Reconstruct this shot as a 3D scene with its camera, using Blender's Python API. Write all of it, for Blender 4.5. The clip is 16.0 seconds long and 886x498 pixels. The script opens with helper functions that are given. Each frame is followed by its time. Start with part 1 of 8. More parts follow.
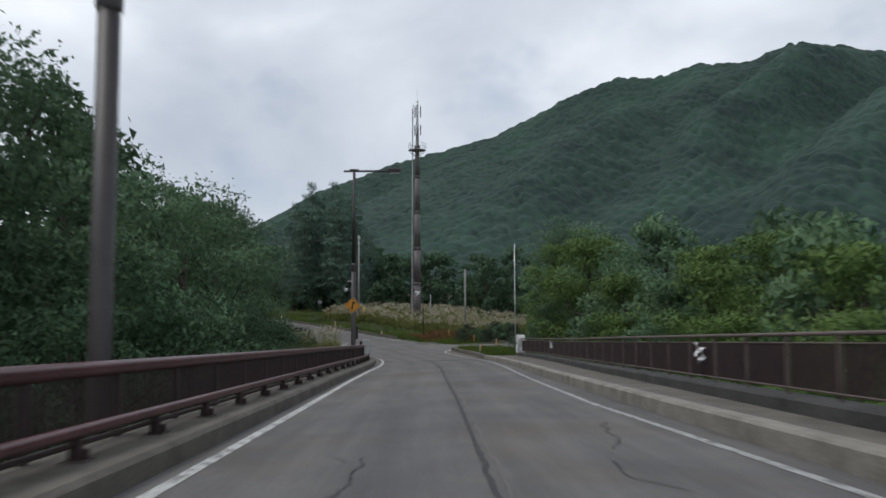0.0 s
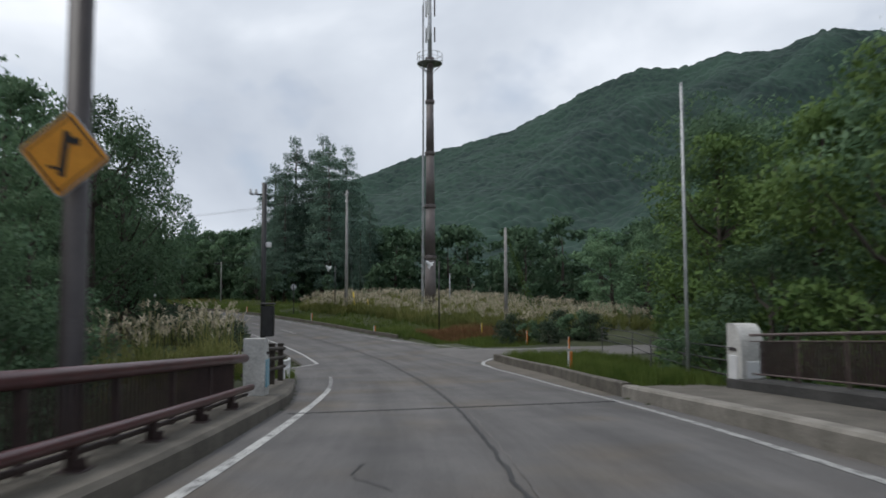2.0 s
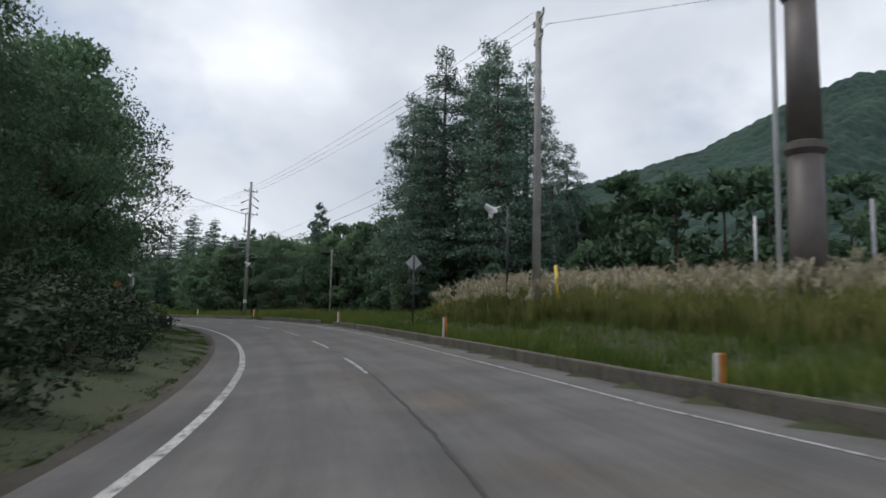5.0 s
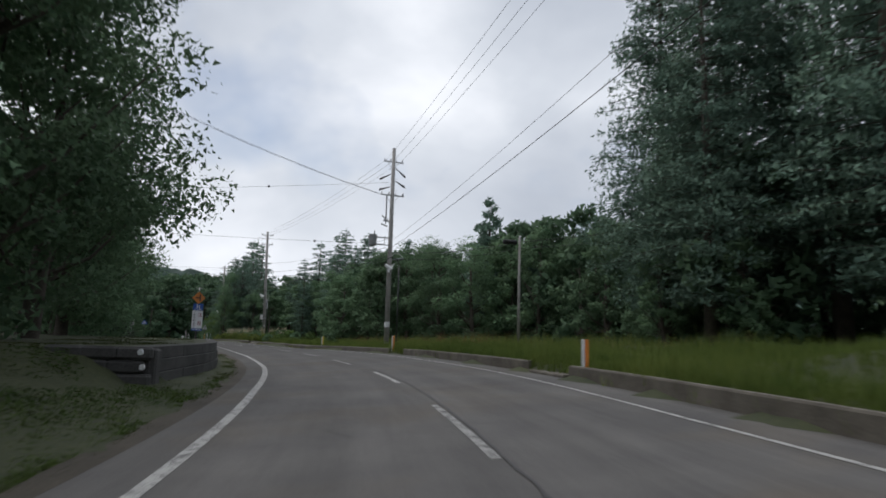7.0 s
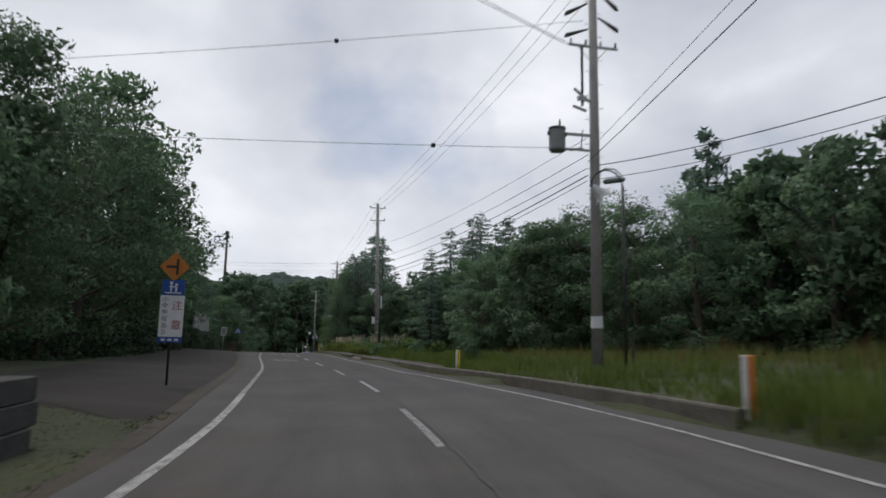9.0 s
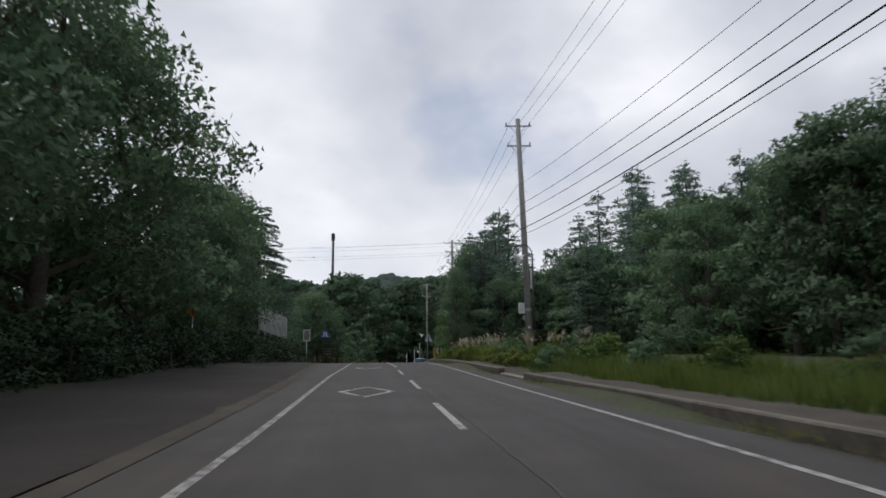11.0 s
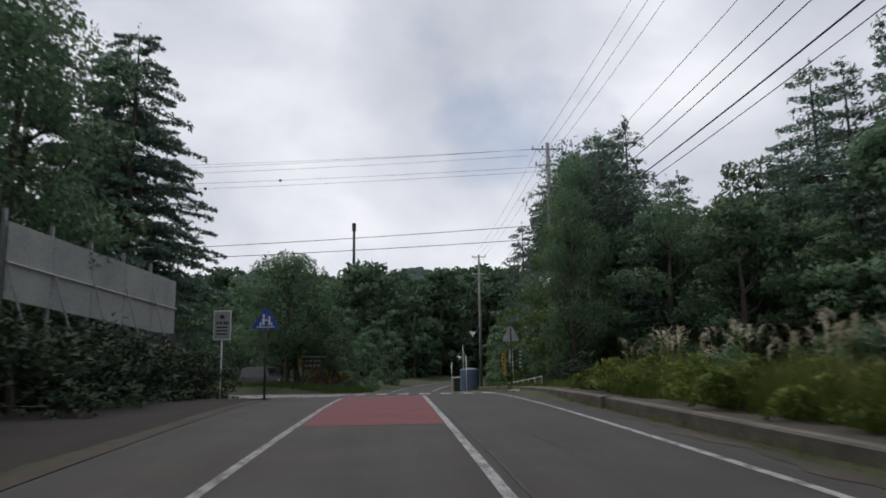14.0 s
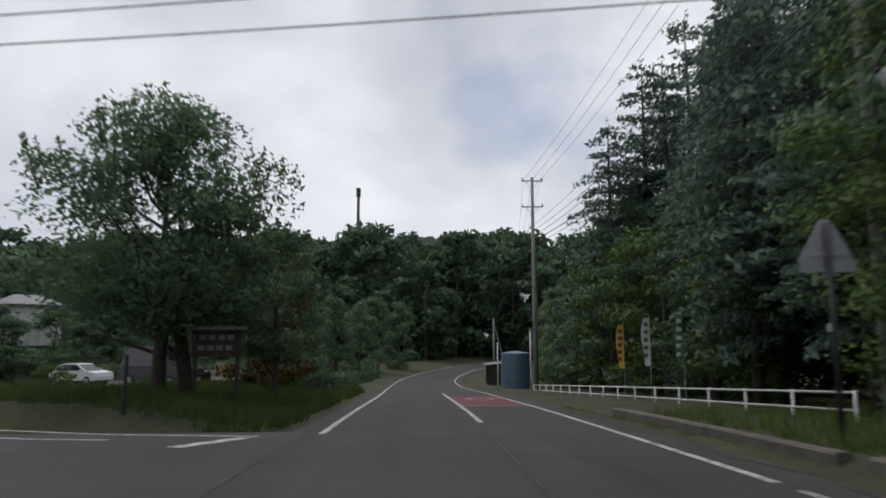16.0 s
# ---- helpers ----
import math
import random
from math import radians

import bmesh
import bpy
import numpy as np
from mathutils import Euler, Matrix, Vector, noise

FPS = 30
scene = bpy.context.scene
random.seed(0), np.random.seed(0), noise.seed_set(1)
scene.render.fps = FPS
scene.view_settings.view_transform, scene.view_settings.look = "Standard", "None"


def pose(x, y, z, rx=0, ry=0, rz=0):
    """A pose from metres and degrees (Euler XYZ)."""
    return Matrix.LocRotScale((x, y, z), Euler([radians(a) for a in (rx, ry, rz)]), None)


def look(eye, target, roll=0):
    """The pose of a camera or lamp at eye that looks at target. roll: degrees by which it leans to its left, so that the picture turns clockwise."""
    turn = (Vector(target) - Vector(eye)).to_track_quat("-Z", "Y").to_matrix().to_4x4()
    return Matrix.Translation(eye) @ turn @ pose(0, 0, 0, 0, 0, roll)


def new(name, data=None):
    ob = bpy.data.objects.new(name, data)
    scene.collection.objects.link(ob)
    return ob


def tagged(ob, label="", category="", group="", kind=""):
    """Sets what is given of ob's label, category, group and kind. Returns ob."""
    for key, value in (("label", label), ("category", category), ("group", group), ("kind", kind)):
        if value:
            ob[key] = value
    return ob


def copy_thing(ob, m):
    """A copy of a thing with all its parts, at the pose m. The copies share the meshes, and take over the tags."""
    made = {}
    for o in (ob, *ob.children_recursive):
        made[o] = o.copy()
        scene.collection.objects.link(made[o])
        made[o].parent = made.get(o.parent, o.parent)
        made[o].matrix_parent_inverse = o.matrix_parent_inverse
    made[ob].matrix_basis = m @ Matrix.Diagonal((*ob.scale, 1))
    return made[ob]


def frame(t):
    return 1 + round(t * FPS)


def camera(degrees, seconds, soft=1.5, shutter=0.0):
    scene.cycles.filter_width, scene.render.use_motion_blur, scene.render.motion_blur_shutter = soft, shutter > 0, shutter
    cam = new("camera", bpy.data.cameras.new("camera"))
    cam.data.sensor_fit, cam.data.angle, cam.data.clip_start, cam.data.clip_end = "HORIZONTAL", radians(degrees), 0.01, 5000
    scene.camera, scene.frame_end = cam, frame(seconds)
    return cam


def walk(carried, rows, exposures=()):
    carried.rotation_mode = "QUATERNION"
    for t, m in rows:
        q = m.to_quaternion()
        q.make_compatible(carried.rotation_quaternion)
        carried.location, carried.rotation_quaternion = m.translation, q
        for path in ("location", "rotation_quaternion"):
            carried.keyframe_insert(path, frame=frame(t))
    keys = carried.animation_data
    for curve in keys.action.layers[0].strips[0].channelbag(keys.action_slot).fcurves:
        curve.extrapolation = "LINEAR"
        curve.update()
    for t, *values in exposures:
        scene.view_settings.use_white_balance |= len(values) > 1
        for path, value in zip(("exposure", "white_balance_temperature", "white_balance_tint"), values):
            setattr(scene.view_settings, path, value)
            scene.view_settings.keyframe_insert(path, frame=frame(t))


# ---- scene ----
cam = camera(66.3, 16.0, 1.65, 0.3)
METRES, EYE, TILT, LEAN, TURN = 224.0, 1.3, 0.0, 0.0, 36.1
ROWS = [
    (0.0, 0.0, 0.0, 0.0, 0.01, 3.42, 0.13),
    (0.5, -0.001, 0.0346, -0.0025, 0.84, 3.38, -0.03),
    (1.0, -0.0021, 0.0689, -0.005, 0.58, 3.34, 0.01),
    (1.5, -0.0033, 0.1031, -0.0078, 0.58, 3.44, 0.17),
    (2.0, -0.0041, 0.138, -0.0103, 1.34, 3.47, 0.2),
    (2.5, -0.0055, 0.1715, -0.0129, 3.39, 3.59, -0.01),
    (3.0, -0.0092, 0.2056, -0.0151, 6.01, 3.8, -0.24),
    (3.5, -0.014, 0.2386, -0.0179, 8.58, 3.87, -0.98),
    (6.0, -0.0659, 0.3875, -0.0214, 22.15, 7.83, -1.29),
    (6.5, -0.0821, 0.4157, -0.0208, 26.21, 8.09, -1.54),
    (7.0, -0.0993, 0.442, -0.0203, 29.27, 8.33, -1.71),
    (7.5, -0.1171, 0.4672, -0.0193, 31.92, 8.39, -1.59),
    (8.0, -0.1361, 0.4919, -0.019, 34.79, 8.57, -1.57),
    (8.5, -0.1567, 0.5162, -0.0182, 37.49, 8.65, -1.29),
    (9.0, -0.1783, 0.5383, -0.0178, 40.42, 8.59, -1.15),
    (9.5, -0.2008, 0.5585, -0.0176, 43.36, 8.71, -0.99),
    (12.0, -0.3154, 0.6453, -0.0157, 51.4, 8.5, 1.06),
    (12.5, -0.3397, 0.6617, -0.0154, 51.54, 8.47, 0.94),
    (13.0, -0.3641, 0.6785, -0.0152, 51.88, 8.42, 0.91),
    (13.5, -0.3896, 0.6956, -0.0148, 51.97, 8.63, 0.94),
    (14.0, -0.4148, 0.7126, -0.0144, 52.09, 8.95, 0.76),
    (14.5, -0.4391, 0.7292, -0.0142, 52.22, 8.47, 0.33),
    (15.0, -0.4637, 0.7454, -0.0141, 52.41, 8.28, 0.38),
    (15.5, -0.4887, 0.7624, -0.0145, 52.63, 8.18, 0.21),
    (16.0, -0.5137, 0.7792, -0.0151, 52.69, 7.17, 0.16),
]
EXPOSURES = [(0.0, 0.19, 6330, 11), (3.5, 0.28, 6400, 11), (7.0, 0.21, 6470, 12), (9.5, 0.12, 6560, 14), (12.0, 0.15, 6540, 14.5), (14.0, 0.11, 6540, 14.5), (16.0, 0.08, 6550, 14)]
walk(cam, [(t, pose(0, 0, EYE, TILT, LEAN, TURN) @ pose(METRES * x, METRES * y, METRES * z, 90 + pitch, roll, yaw)) for t, x, y, z, yaw, pitch, roll in ROWS], EXPOSURES)
# world, sky and sun: an overcast morning with thin bright cloud
world = bpy.data.worlds.new("overcast_sky")
scene.world = world
world.use_nodes = True
wn, wl = world.node_tree.nodes, world.node_tree.links
wn.clear()
sky = wn.new("ShaderNodeTexSky")
sky.sky_type, sky.sun_disc = "NISHITA", False
sky.sun_elevation, sky.sun_rotation = radians(62), radians(241)
sky_dim = wn.new("ShaderNodeVectorMath"); sky_dim.operation = "SCALE"; sky_dim.inputs["Scale"].default_value = 0.085
coord = wn.new("ShaderNodeTexCoord")
stretch = wn.new("ShaderNodeMapping"); stretch.inputs["Scale"].default_value = (1.0, 1.0, 1.5)
banks = wn.new("ShaderNodeTexNoise"); banks.inputs["Scale"].default_value = 2.0; banks.inputs["Detail"].default_value = 5; banks.inputs["Roughness"].default_value = 0.5
cover = wn.new("ShaderNodeMapRange"); cover.inputs["From Min"].default_value = 0.32; cover.inputs["From Max"].default_value = 0.50
folds = wn.new("ShaderNodeTexNoise"); folds.inputs["Scale"].default_value = 2.4; folds.inputs["Detail"].default_value = 5; folds.inputs["Roughness"].default_value = 0.48; folds.inputs["Distortion"].default_value = 0.25
tone = wn.new("ShaderNodeValToRGB")
tone.color_ramp.elements[0].position, tone.color_ramp.elements[0].color = 0.30, (0.44, 0.485, 0.55, 1)
tone.color_ramp.elements[1].position, tone.color_ramp.elements[1].color = 0.68, (0.84, 0.875, 0.915, 1)
mid = tone.color_ramp.elements.new(0.5); mid.color = (0.60, 0.645, 0.70, 1)
blend = wn.new("ShaderNodeMix"); blend.data_type = "RGBA"
back = wn.new("ShaderNodeBackground"); back.inputs["Strength"].default_value = 1.0
wout = wn.new("ShaderNodeOutputWorld")
wl.new(coord.outputs["Generated"], stretch.inputs["Vector"])
wl.new(stretch.outputs["Vector"], banks.inputs["Vector"]); wl.new(stretch.outputs["Vector"], folds.inputs["Vector"])
wl.new(banks.outputs["Fac"], cover.inputs["Value"]); wl.new(folds.outputs["Fac"], tone.inputs["Fac"])
wl.new(sky.outputs["Color"], sky_dim.inputs[0])
wl.new(cover.outputs["Result"], blend.inputs["Factor"])
wl.new(sky_dim.outputs["Vector"], blend.inputs["A"]); wl.new(tone.outputs["Color"], blend.inputs["B"])
wl.new(blend.outputs["Result"], back.inputs["Color"]); wl.new(back.outputs["Background"], wout.inputs["Surface"])
sun = new("sun", bpy.data.lights.new("sun", "SUN"))
sun.data.energy, sun.data.angle, sun.data.color = 1.1, radians(24), (1.0, 0.96, 0.9)
sun.matrix_basis = look((-45, -25, 95), (0, 0, 0))


# ---- materials ----
def surface(name, dark, light, scale=4.0, rough=0.8, bump=0.15, fine=40.0, metal=0.0, spread=0.0, leafy=0.0, local=False, lo=0.35, hi=0.65):
    """A surface that varies between two colours at two scales, with fine relief. spread: how much one object differs from another."""
    m = bpy.data.materials.new(name)
    m.use_nodes = True
    n, l = m.node_tree.nodes, m.node_tree.links
    n.clear()
    out = n.new("ShaderNodeOutputMaterial")
    sh = n.new("ShaderNodeBsdfPrincipled")
    sh.inputs["Roughness"].default_value, sh.inputs["Metallic"].default_value = rough, metal
    if leafy and not metal:
        sh.inputs["Specular IOR Level"].default_value = 0.12
    if local:
        where = n.new("ShaderNodeTexCoord").outputs["Object"]
    else:
        where = n.new("ShaderNodeNewGeometry").outputs["Position"]
    big = n.new("ShaderNodeTexNoise"); big.inputs["Scale"].default_value = scale; big.inputs["Detail"].default_value = 5; big.inputs["Roughness"].default_value = 0.6
    small = n.new("ShaderNodeTexNoise"); small.inputs["Scale"].default_value = fine; small.inputs["Detail"].default_value = 3
    l.new(where, big.inputs["Vector"]); l.new(where, small.inputs["Vector"])
    mixed = n.new("ShaderNodeMath"); mixed.operation = "MULTIPLY_ADD"
    l.new(small.outputs["Fac"], mixed.inputs[0]); mixed.inputs[1].default_value = 0.45
    half = n.new("ShaderNodeMath"); half.operation = "MULTIPLY"; half.inputs[1].default_value = 0.55
    l.new(big.outputs["Fac"], half.inputs[0]); l.new(half.outputs[0], mixed.inputs[2])
    rng = n.new("ShaderNodeMapRange"); rng.inputs["From Min"].default_value = lo; rng.inputs["From Max"].default_value = hi
    l.new(mixed.outputs[0], rng.inputs["Value"])
    mix = n.new("ShaderNodeMix"); mix.data_type = "RGBA"
    mix.inputs["A"].default_value, mix.inputs["B"].default_value = (*dark, 1), (*light, 1)
    l.new(rng.outputs["Result"], mix.inputs["Factor"])
    col = mix.outputs["Result"]
    if spread:
        info = n.new("ShaderNodeObjectInfo")
        hsv = n.new("ShaderNodeHueSaturation")
        val = n.new("ShaderNodeMapRange"); val.inputs["To Min"].default_value = 1 - spread; val.inputs["To Max"].default_value = 1 + spread
        l.new(info.outputs["Random"], val.inputs["Value"]); l.new(val.outputs["Result"], hsv.inputs["Value"])
        l.new(col, hsv.inputs["Color"]); col = hsv.outputs["Color"]
    l.new(col, sh.inputs["Base Color"])
    if bump:
        b = n.new("ShaderNodeBump"); b.inputs["Strength"].default_value = bump; b.inputs["Distance"].default_value = 0.02
        l.new(mixed.outputs[0], b.inputs["Height"]); l.new(b.outputs["Normal"], sh.inputs["Normal"])
    if leafy:
        tr = n.new("ShaderNodeBsdfTranslucent"); l.new(col, tr.inputs["Color"])
        ad = n.new("ShaderNodeMixShader"); ad.inputs["Fac"].default_value = leafy
        l.new(sh.outputs["BSDF"], ad.inputs[1]); l.new(tr.outputs["BSDF"], ad.inputs[2]); l.new(ad.outputs["Shader"], out.inputs["Surface"])
    else:
        l.new(sh.outputs["BSDF"], out.inputs["Surface"])
    return m


def worn_paint(name, paint, under, wear=0.5):
    """Road paint that has flaked off in places down to the asphalt."""
    m = surface(name, under, paint, scale=5.5, rough=0.78, bump=0.3, fine=38.0, lo=wear - 0.06, hi=wear + 0.03)
    return m


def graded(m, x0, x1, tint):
    """The surface grows darker along the road, from x0 to x1."""
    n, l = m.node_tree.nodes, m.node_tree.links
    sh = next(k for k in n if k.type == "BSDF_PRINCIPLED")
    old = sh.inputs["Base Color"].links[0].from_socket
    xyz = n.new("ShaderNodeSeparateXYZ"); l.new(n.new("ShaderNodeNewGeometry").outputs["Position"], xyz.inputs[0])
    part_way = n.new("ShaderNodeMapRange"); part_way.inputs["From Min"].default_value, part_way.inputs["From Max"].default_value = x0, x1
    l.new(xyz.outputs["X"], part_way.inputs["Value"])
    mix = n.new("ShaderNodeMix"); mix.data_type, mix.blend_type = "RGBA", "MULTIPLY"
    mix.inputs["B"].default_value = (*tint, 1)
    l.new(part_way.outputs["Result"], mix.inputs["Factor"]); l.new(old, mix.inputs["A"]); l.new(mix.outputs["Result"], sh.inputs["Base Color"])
    stain = n.new("ShaderNodeTexNoise"); stain.inputs["Scale"].default_value, stain.inputs["Detail"].default_value = 0.38, 4
    l.new(n.new("ShaderNodeNewGeometry").outputs["Position"], stain.inputs["Vector"])
    reach = n.new("ShaderNodeMapRange"); reach.inputs["From Min"].default_value, reach.inputs["From Max"].default_value, reach.inputs["To Max"].default_value = 0.52, 0.72, 0.8
    l.new(stain.outputs["Fac"], reach.inputs["Value"])
    brown = n.new("ShaderNodeMix"); brown.data_type, brown.blend_type = "RGBA", "MULTIPLY"
    brown.inputs["B"].default_value = (1.06, 0.93, 0.74, 1)
    l.new(reach.outputs["Result"], brown.inputs["Factor"]); l.new(mix.outputs["Result"], brown.inputs["A"]); l.new(brown.outputs["Result"], sh.inputs["Base Color"])
    # streaks along the lanes, and the worn wheel tracks
    lane = n.new("ShaderNodeAttribute"); lane.attribute_name = "across"
    way = n.new("ShaderNodeAttribute"); way.attribute_name = "along"
    spot = n.new("ShaderNodeCombineXYZ")
    slow = n.new("ShaderNodeMath"); slow.operation = "MULTIPLY"; slow.inputs[1].default_value = 0.06
    l.new(way.outputs["Fac"], slow.inputs[0]); l.new(lane.outputs["Fac"], spot.inputs["X"]); l.new(slow.outputs[0], spot.inputs["Y"])
    streak = n.new("ShaderNodeTexNoise"); streak.inputs["Scale"].default_value, streak.inputs["Detail"].default_value, streak.inputs["Roughness"].default_value = 2.6, 5, 0.65
    l.new(spot.outputs[0], streak.inputs["Vector"])
    wave = n.new("ShaderNodeMath"); wave.operation = "MULTIPLY_ADD"; wave.inputs[1].default_value, wave.inputs[2].default_value = 4.19, 0.9
    l.new(lane.outputs["Fac"], wave.inputs[0])
    track = n.new("ShaderNodeMath"); track.operation = "COSINE"; l.new(wave.outputs[0], track.inputs[0])
    both = n.new("ShaderNodeMath"); both.operation = "MULTIPLY_ADD"; both.inputs[1].default_value = 0.10
    l.new(track.outputs[0], both.inputs[0]); l.new(streak.outputs["Fac"], both.inputs[2])
    shade = n.new("ShaderNodeMapRange"); shade.inputs["From Min"].default_value, shade.inputs["From Max"].default_value, shade.inputs["To Min"].default_value, shade.inputs["To Max"].default_value = 0.3, 0.7, 0.80, 1.14
    l.new(both.outputs[0], shade.inputs["Value"])
    worn = n.new("ShaderNodeVectorMath"); worn.operation = "SCALE"
    l.new(brown.outputs["Result"], worn.inputs[0]); l.new(shade.outputs["Result"], worn.inputs["Scale"]); l.new(worn.outputs["Vector"], sh.inputs["Base Color"])
    return m


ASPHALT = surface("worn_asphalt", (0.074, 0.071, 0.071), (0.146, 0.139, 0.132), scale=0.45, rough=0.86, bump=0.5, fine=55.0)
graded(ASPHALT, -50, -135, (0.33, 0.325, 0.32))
ASPHALT_OLD = surface("patched_asphalt", (0.10, 0.095, 0.09), (0.17, 0.16, 0.15), scale=0.8, rough=0.9, bump=0.5, fine=45.0)
CRACK = surface("tar_crack", (0.018, 0.018, 0.018), (0.045, 0.043, 0.042), scale=6, rough=0.7)
WHITE_LINE = worn_paint("worn_white_road_paint", (0.50, 0.50, 0.48), (0.13, 0.13, 0.125), 0.488)
FADED_LINE = worn_paint("faded_white_road_paint", (0.28, 0.28, 0.27), (0.07, 0.07, 0.07), 0.50)
ZEBRA = worn_paint("worn_crossing_paint", (0.42, 0.42, 0.41), (0.06, 0.06, 0.06), 0.485)
MID_LINE = worn_paint("weathered_white_road_paint", (0.36, 0.36, 0.345), (0.09, 0.09, 0.088), 0.485)
END_LINE = worn_paint("dull_white_road_paint", (0.33, 0.33, 0.32), (0.06, 0.06, 0.06), 0.485)
WHITE_FRESH = worn_paint("white_road_paint", (0.52, 0.52, 0.505), (0.08, 0.08, 0.08), 0.475)
FLAKING_LINE = worn_paint("flaking_white_road_paint", (0.50, 0.50, 0.485), (0.06, 0.06, 0.06), 0.505)
RED_PAVE = surface("red_road_coating", (0.105, 0.027, 0.031), (0.165, 0.040, 0.044), scale=1.3, rough=0.85, bump=0.5, fine=50.0)
CONCRETE = surface("weathered_concrete", (0.056, 0.050, 0.040), (0.155, 0.140, 0.116), scale=1.6, rough=0.9, bump=0.35, fine=30.0)
CONCRETE_PALE = surface("pale_concrete", (0.13, 0.12, 0.10), (0.29, 0.27, 0.235), scale=2.0, rough=0.9, bump=0.3, fine=30.0)
CONCRETE_DARK = surface("mossy_dark_concrete", (0.026, 0.026, 0.025), (0.078, 0.076, 0.072), scale=1.2, rough=0.92, bump=0.5, fine=22.0)
PLASTER = surface("stained_white_plaster", (0.34, 0.335, 0.32), (0.66, 0.65, 0.62), scale=2.2, rough=0.85, bump=0.2, fine=25.0)
POLE_GREY = surface("spun_concrete_pole", (0.22, 0.21, 0.20), (0.36, 0.345, 0.325), scale=1.5, rough=0.85, bump=0.15, fine=20.0)
TOWER_BROWN = surface("brown_painted_steel", (0.088, 0.074, 0.070), (0.15, 0.127, 0.12), scale=1.2, rough=0.55, bump=0.08)
RAIL_MAROON = surface("maroon_painted_steel", (0.050, 0.020, 0.022), (0.115, 0.042, 0.044), scale=3.0, rough=0.36, bump=0.12, fine=35.0)
RAIL_DARK = surface("dark_brown_steel_bars", (0.028, 0.018, 0.018), (0.06, 0.036, 0.034), scale=4.0, rough=0.55, bump=0.1)
RAIL_GREY = surface("rusty_grey_brown_steel", (0.070, 0.048, 0.044), (0.165, 0.125, 0.112), scale=5.0, rough=0.6, bump=0.15)
LAMP_BROWN = surface("dark_brown_lamp_steel", (0.026, 0.021, 0.022), (0.052, 0.043, 0.043), scale=2.0, rough=0.5, bump=0.06)
GALVANISED = surface("galvanised_steel", (0.32, 0.325, 0.33), (0.52, 0.525, 0.53), scale=6.0, rough=0.45, bump=0.06, metal=0.6)
WHITE_PAINT = surface("white_painted_steel", (0.55, 0.55, 0.54), (0.80, 0.80, 0.79), scale=5.0, rough=0.5, bump=0.08)
WHITE_PLASTIC = surface("frosted_white_plastic", (0.66, 0.67, 0.68), (0.82, 0.82, 0.82), scale=3.0, rough=0.4, bump=0.03, leafy=0.25)
BLACK_STEEL = surface("black_painted_steel", (0.012, 0.012, 0.013), (0.035, 0.034, 0.034), scale=5.0, rough=0.5, bump=0.06)
BLACK_CABLE = surface("black_cable_sheath", (0.012, 0.012, 0.013), (0.03, 0.03, 0.031), scale=5.0, rough=0.6, bump=0.0)
GREY_CABLE = surface("grey_bare_wire", (0.09, 0.095, 0.10), (0.16, 0.165, 0.17), scale=5.0, rough=0.5, bump=0.0)
SIGN_ORANGE = surface("faded_amber_sign_face", (0.62, 0.25, 0.018), (0.76, 0.33, 0.03), scale=5.0, rough=0.45, bump=0.02)
SIGN_RUST = surface("faded_orange_sign_face", (0.42, 0.14, 0.022), (0.55, 0.20, 0.035), scale=5.0, rough=0.5, bump=0.02)
SIGN_BLACK = surface("black_sign_ink", (0.012, 0.012, 0.012), (0.022, 0.022, 0.022), scale=8.0, rough=0.5, bump=0.0)
SIGN_BLUE = surface("blue_sign_face", (0.012, 0.06, 0.27), (0.02, 0.09, 0.36), scale=5.0, rough=0.45, bump=0.02)
SIGN_PALEBLUE = surface("pale_blue_tile_plaque", (0.10, 0.30, 0.42), (0.30, 0.48, 0.55), scale=9.0, rough=0.35, bump=0.05)
SIGN_WHITE = surface("white_sign_face", (0.62, 0.63, 0.64), (0.76, 0.76, 0.76), scale=5.0, rough=0.45, bump=0.02)
SIGN_RED = surface("dull_red_sign_ink", (0.25, 0.035, 0.05), (0.32, 0.05, 0.06), scale=8.0, rough=0.5, bump=0.0)
SIGN_BACK = surface("bare_aluminium_sign_back", (0.30, 0.31, 0.32), (0.44, 0.45, 0.46), scale=4.0, rough=0.5, bump=0.04, metal=0.4)
ORANGE_POST = surface("orange_reflector_plastic", (0.55, 0.16, 0.02), (0.72, 0.24, 0.035), scale=6.0, rough=0.45, bump=0.03)
YELLOW_POST = surface("yellow_guard_plastic", (0.60, 0.42, 0.03), (0.74, 0.54, 0.05), scale=6.0, rough=0.45, bump=0.03)
TANK_BLUE = surface("blue_grey_sheet_metal", (0.075, 0.12, 0.18), (0.13, 0.18, 0.25), scale=2.0, rough=0.5, bump=0.05)
CLOTH_YELLOW = surface("yellow_banner_cloth", (0.50, 0.36, 0.05), (0.66, 0.50, 0.10), scale=6.0, rough=0.9, bump=0.05)
CLOTH_WHITE = surface("white_banner_cloth", (0.55, 0.56, 0.54), (0.70, 0.70, 0.68), scale=6.0, rough=0.9, bump=0.05)
CLOTH_GREEN = surface("green_banner_cloth", (0.05, 0.16, 0.08), (0.10, 0.24, 0.12), scale=6.0, rough=0.9, bump=0.05)
WOOD_DARK = surface("weathered_dark_timber", (0.028, 0.022, 0.018), (0.075, 0.06, 0.048), scale=3.0, rough=0.85, bump=0.3)
GLASS_DARK = surface("tinted_car_glass", (0.012, 0.014, 0.016), (0.02, 0.022, 0.025), scale=2.0, rough=0.08, bump=0.0)
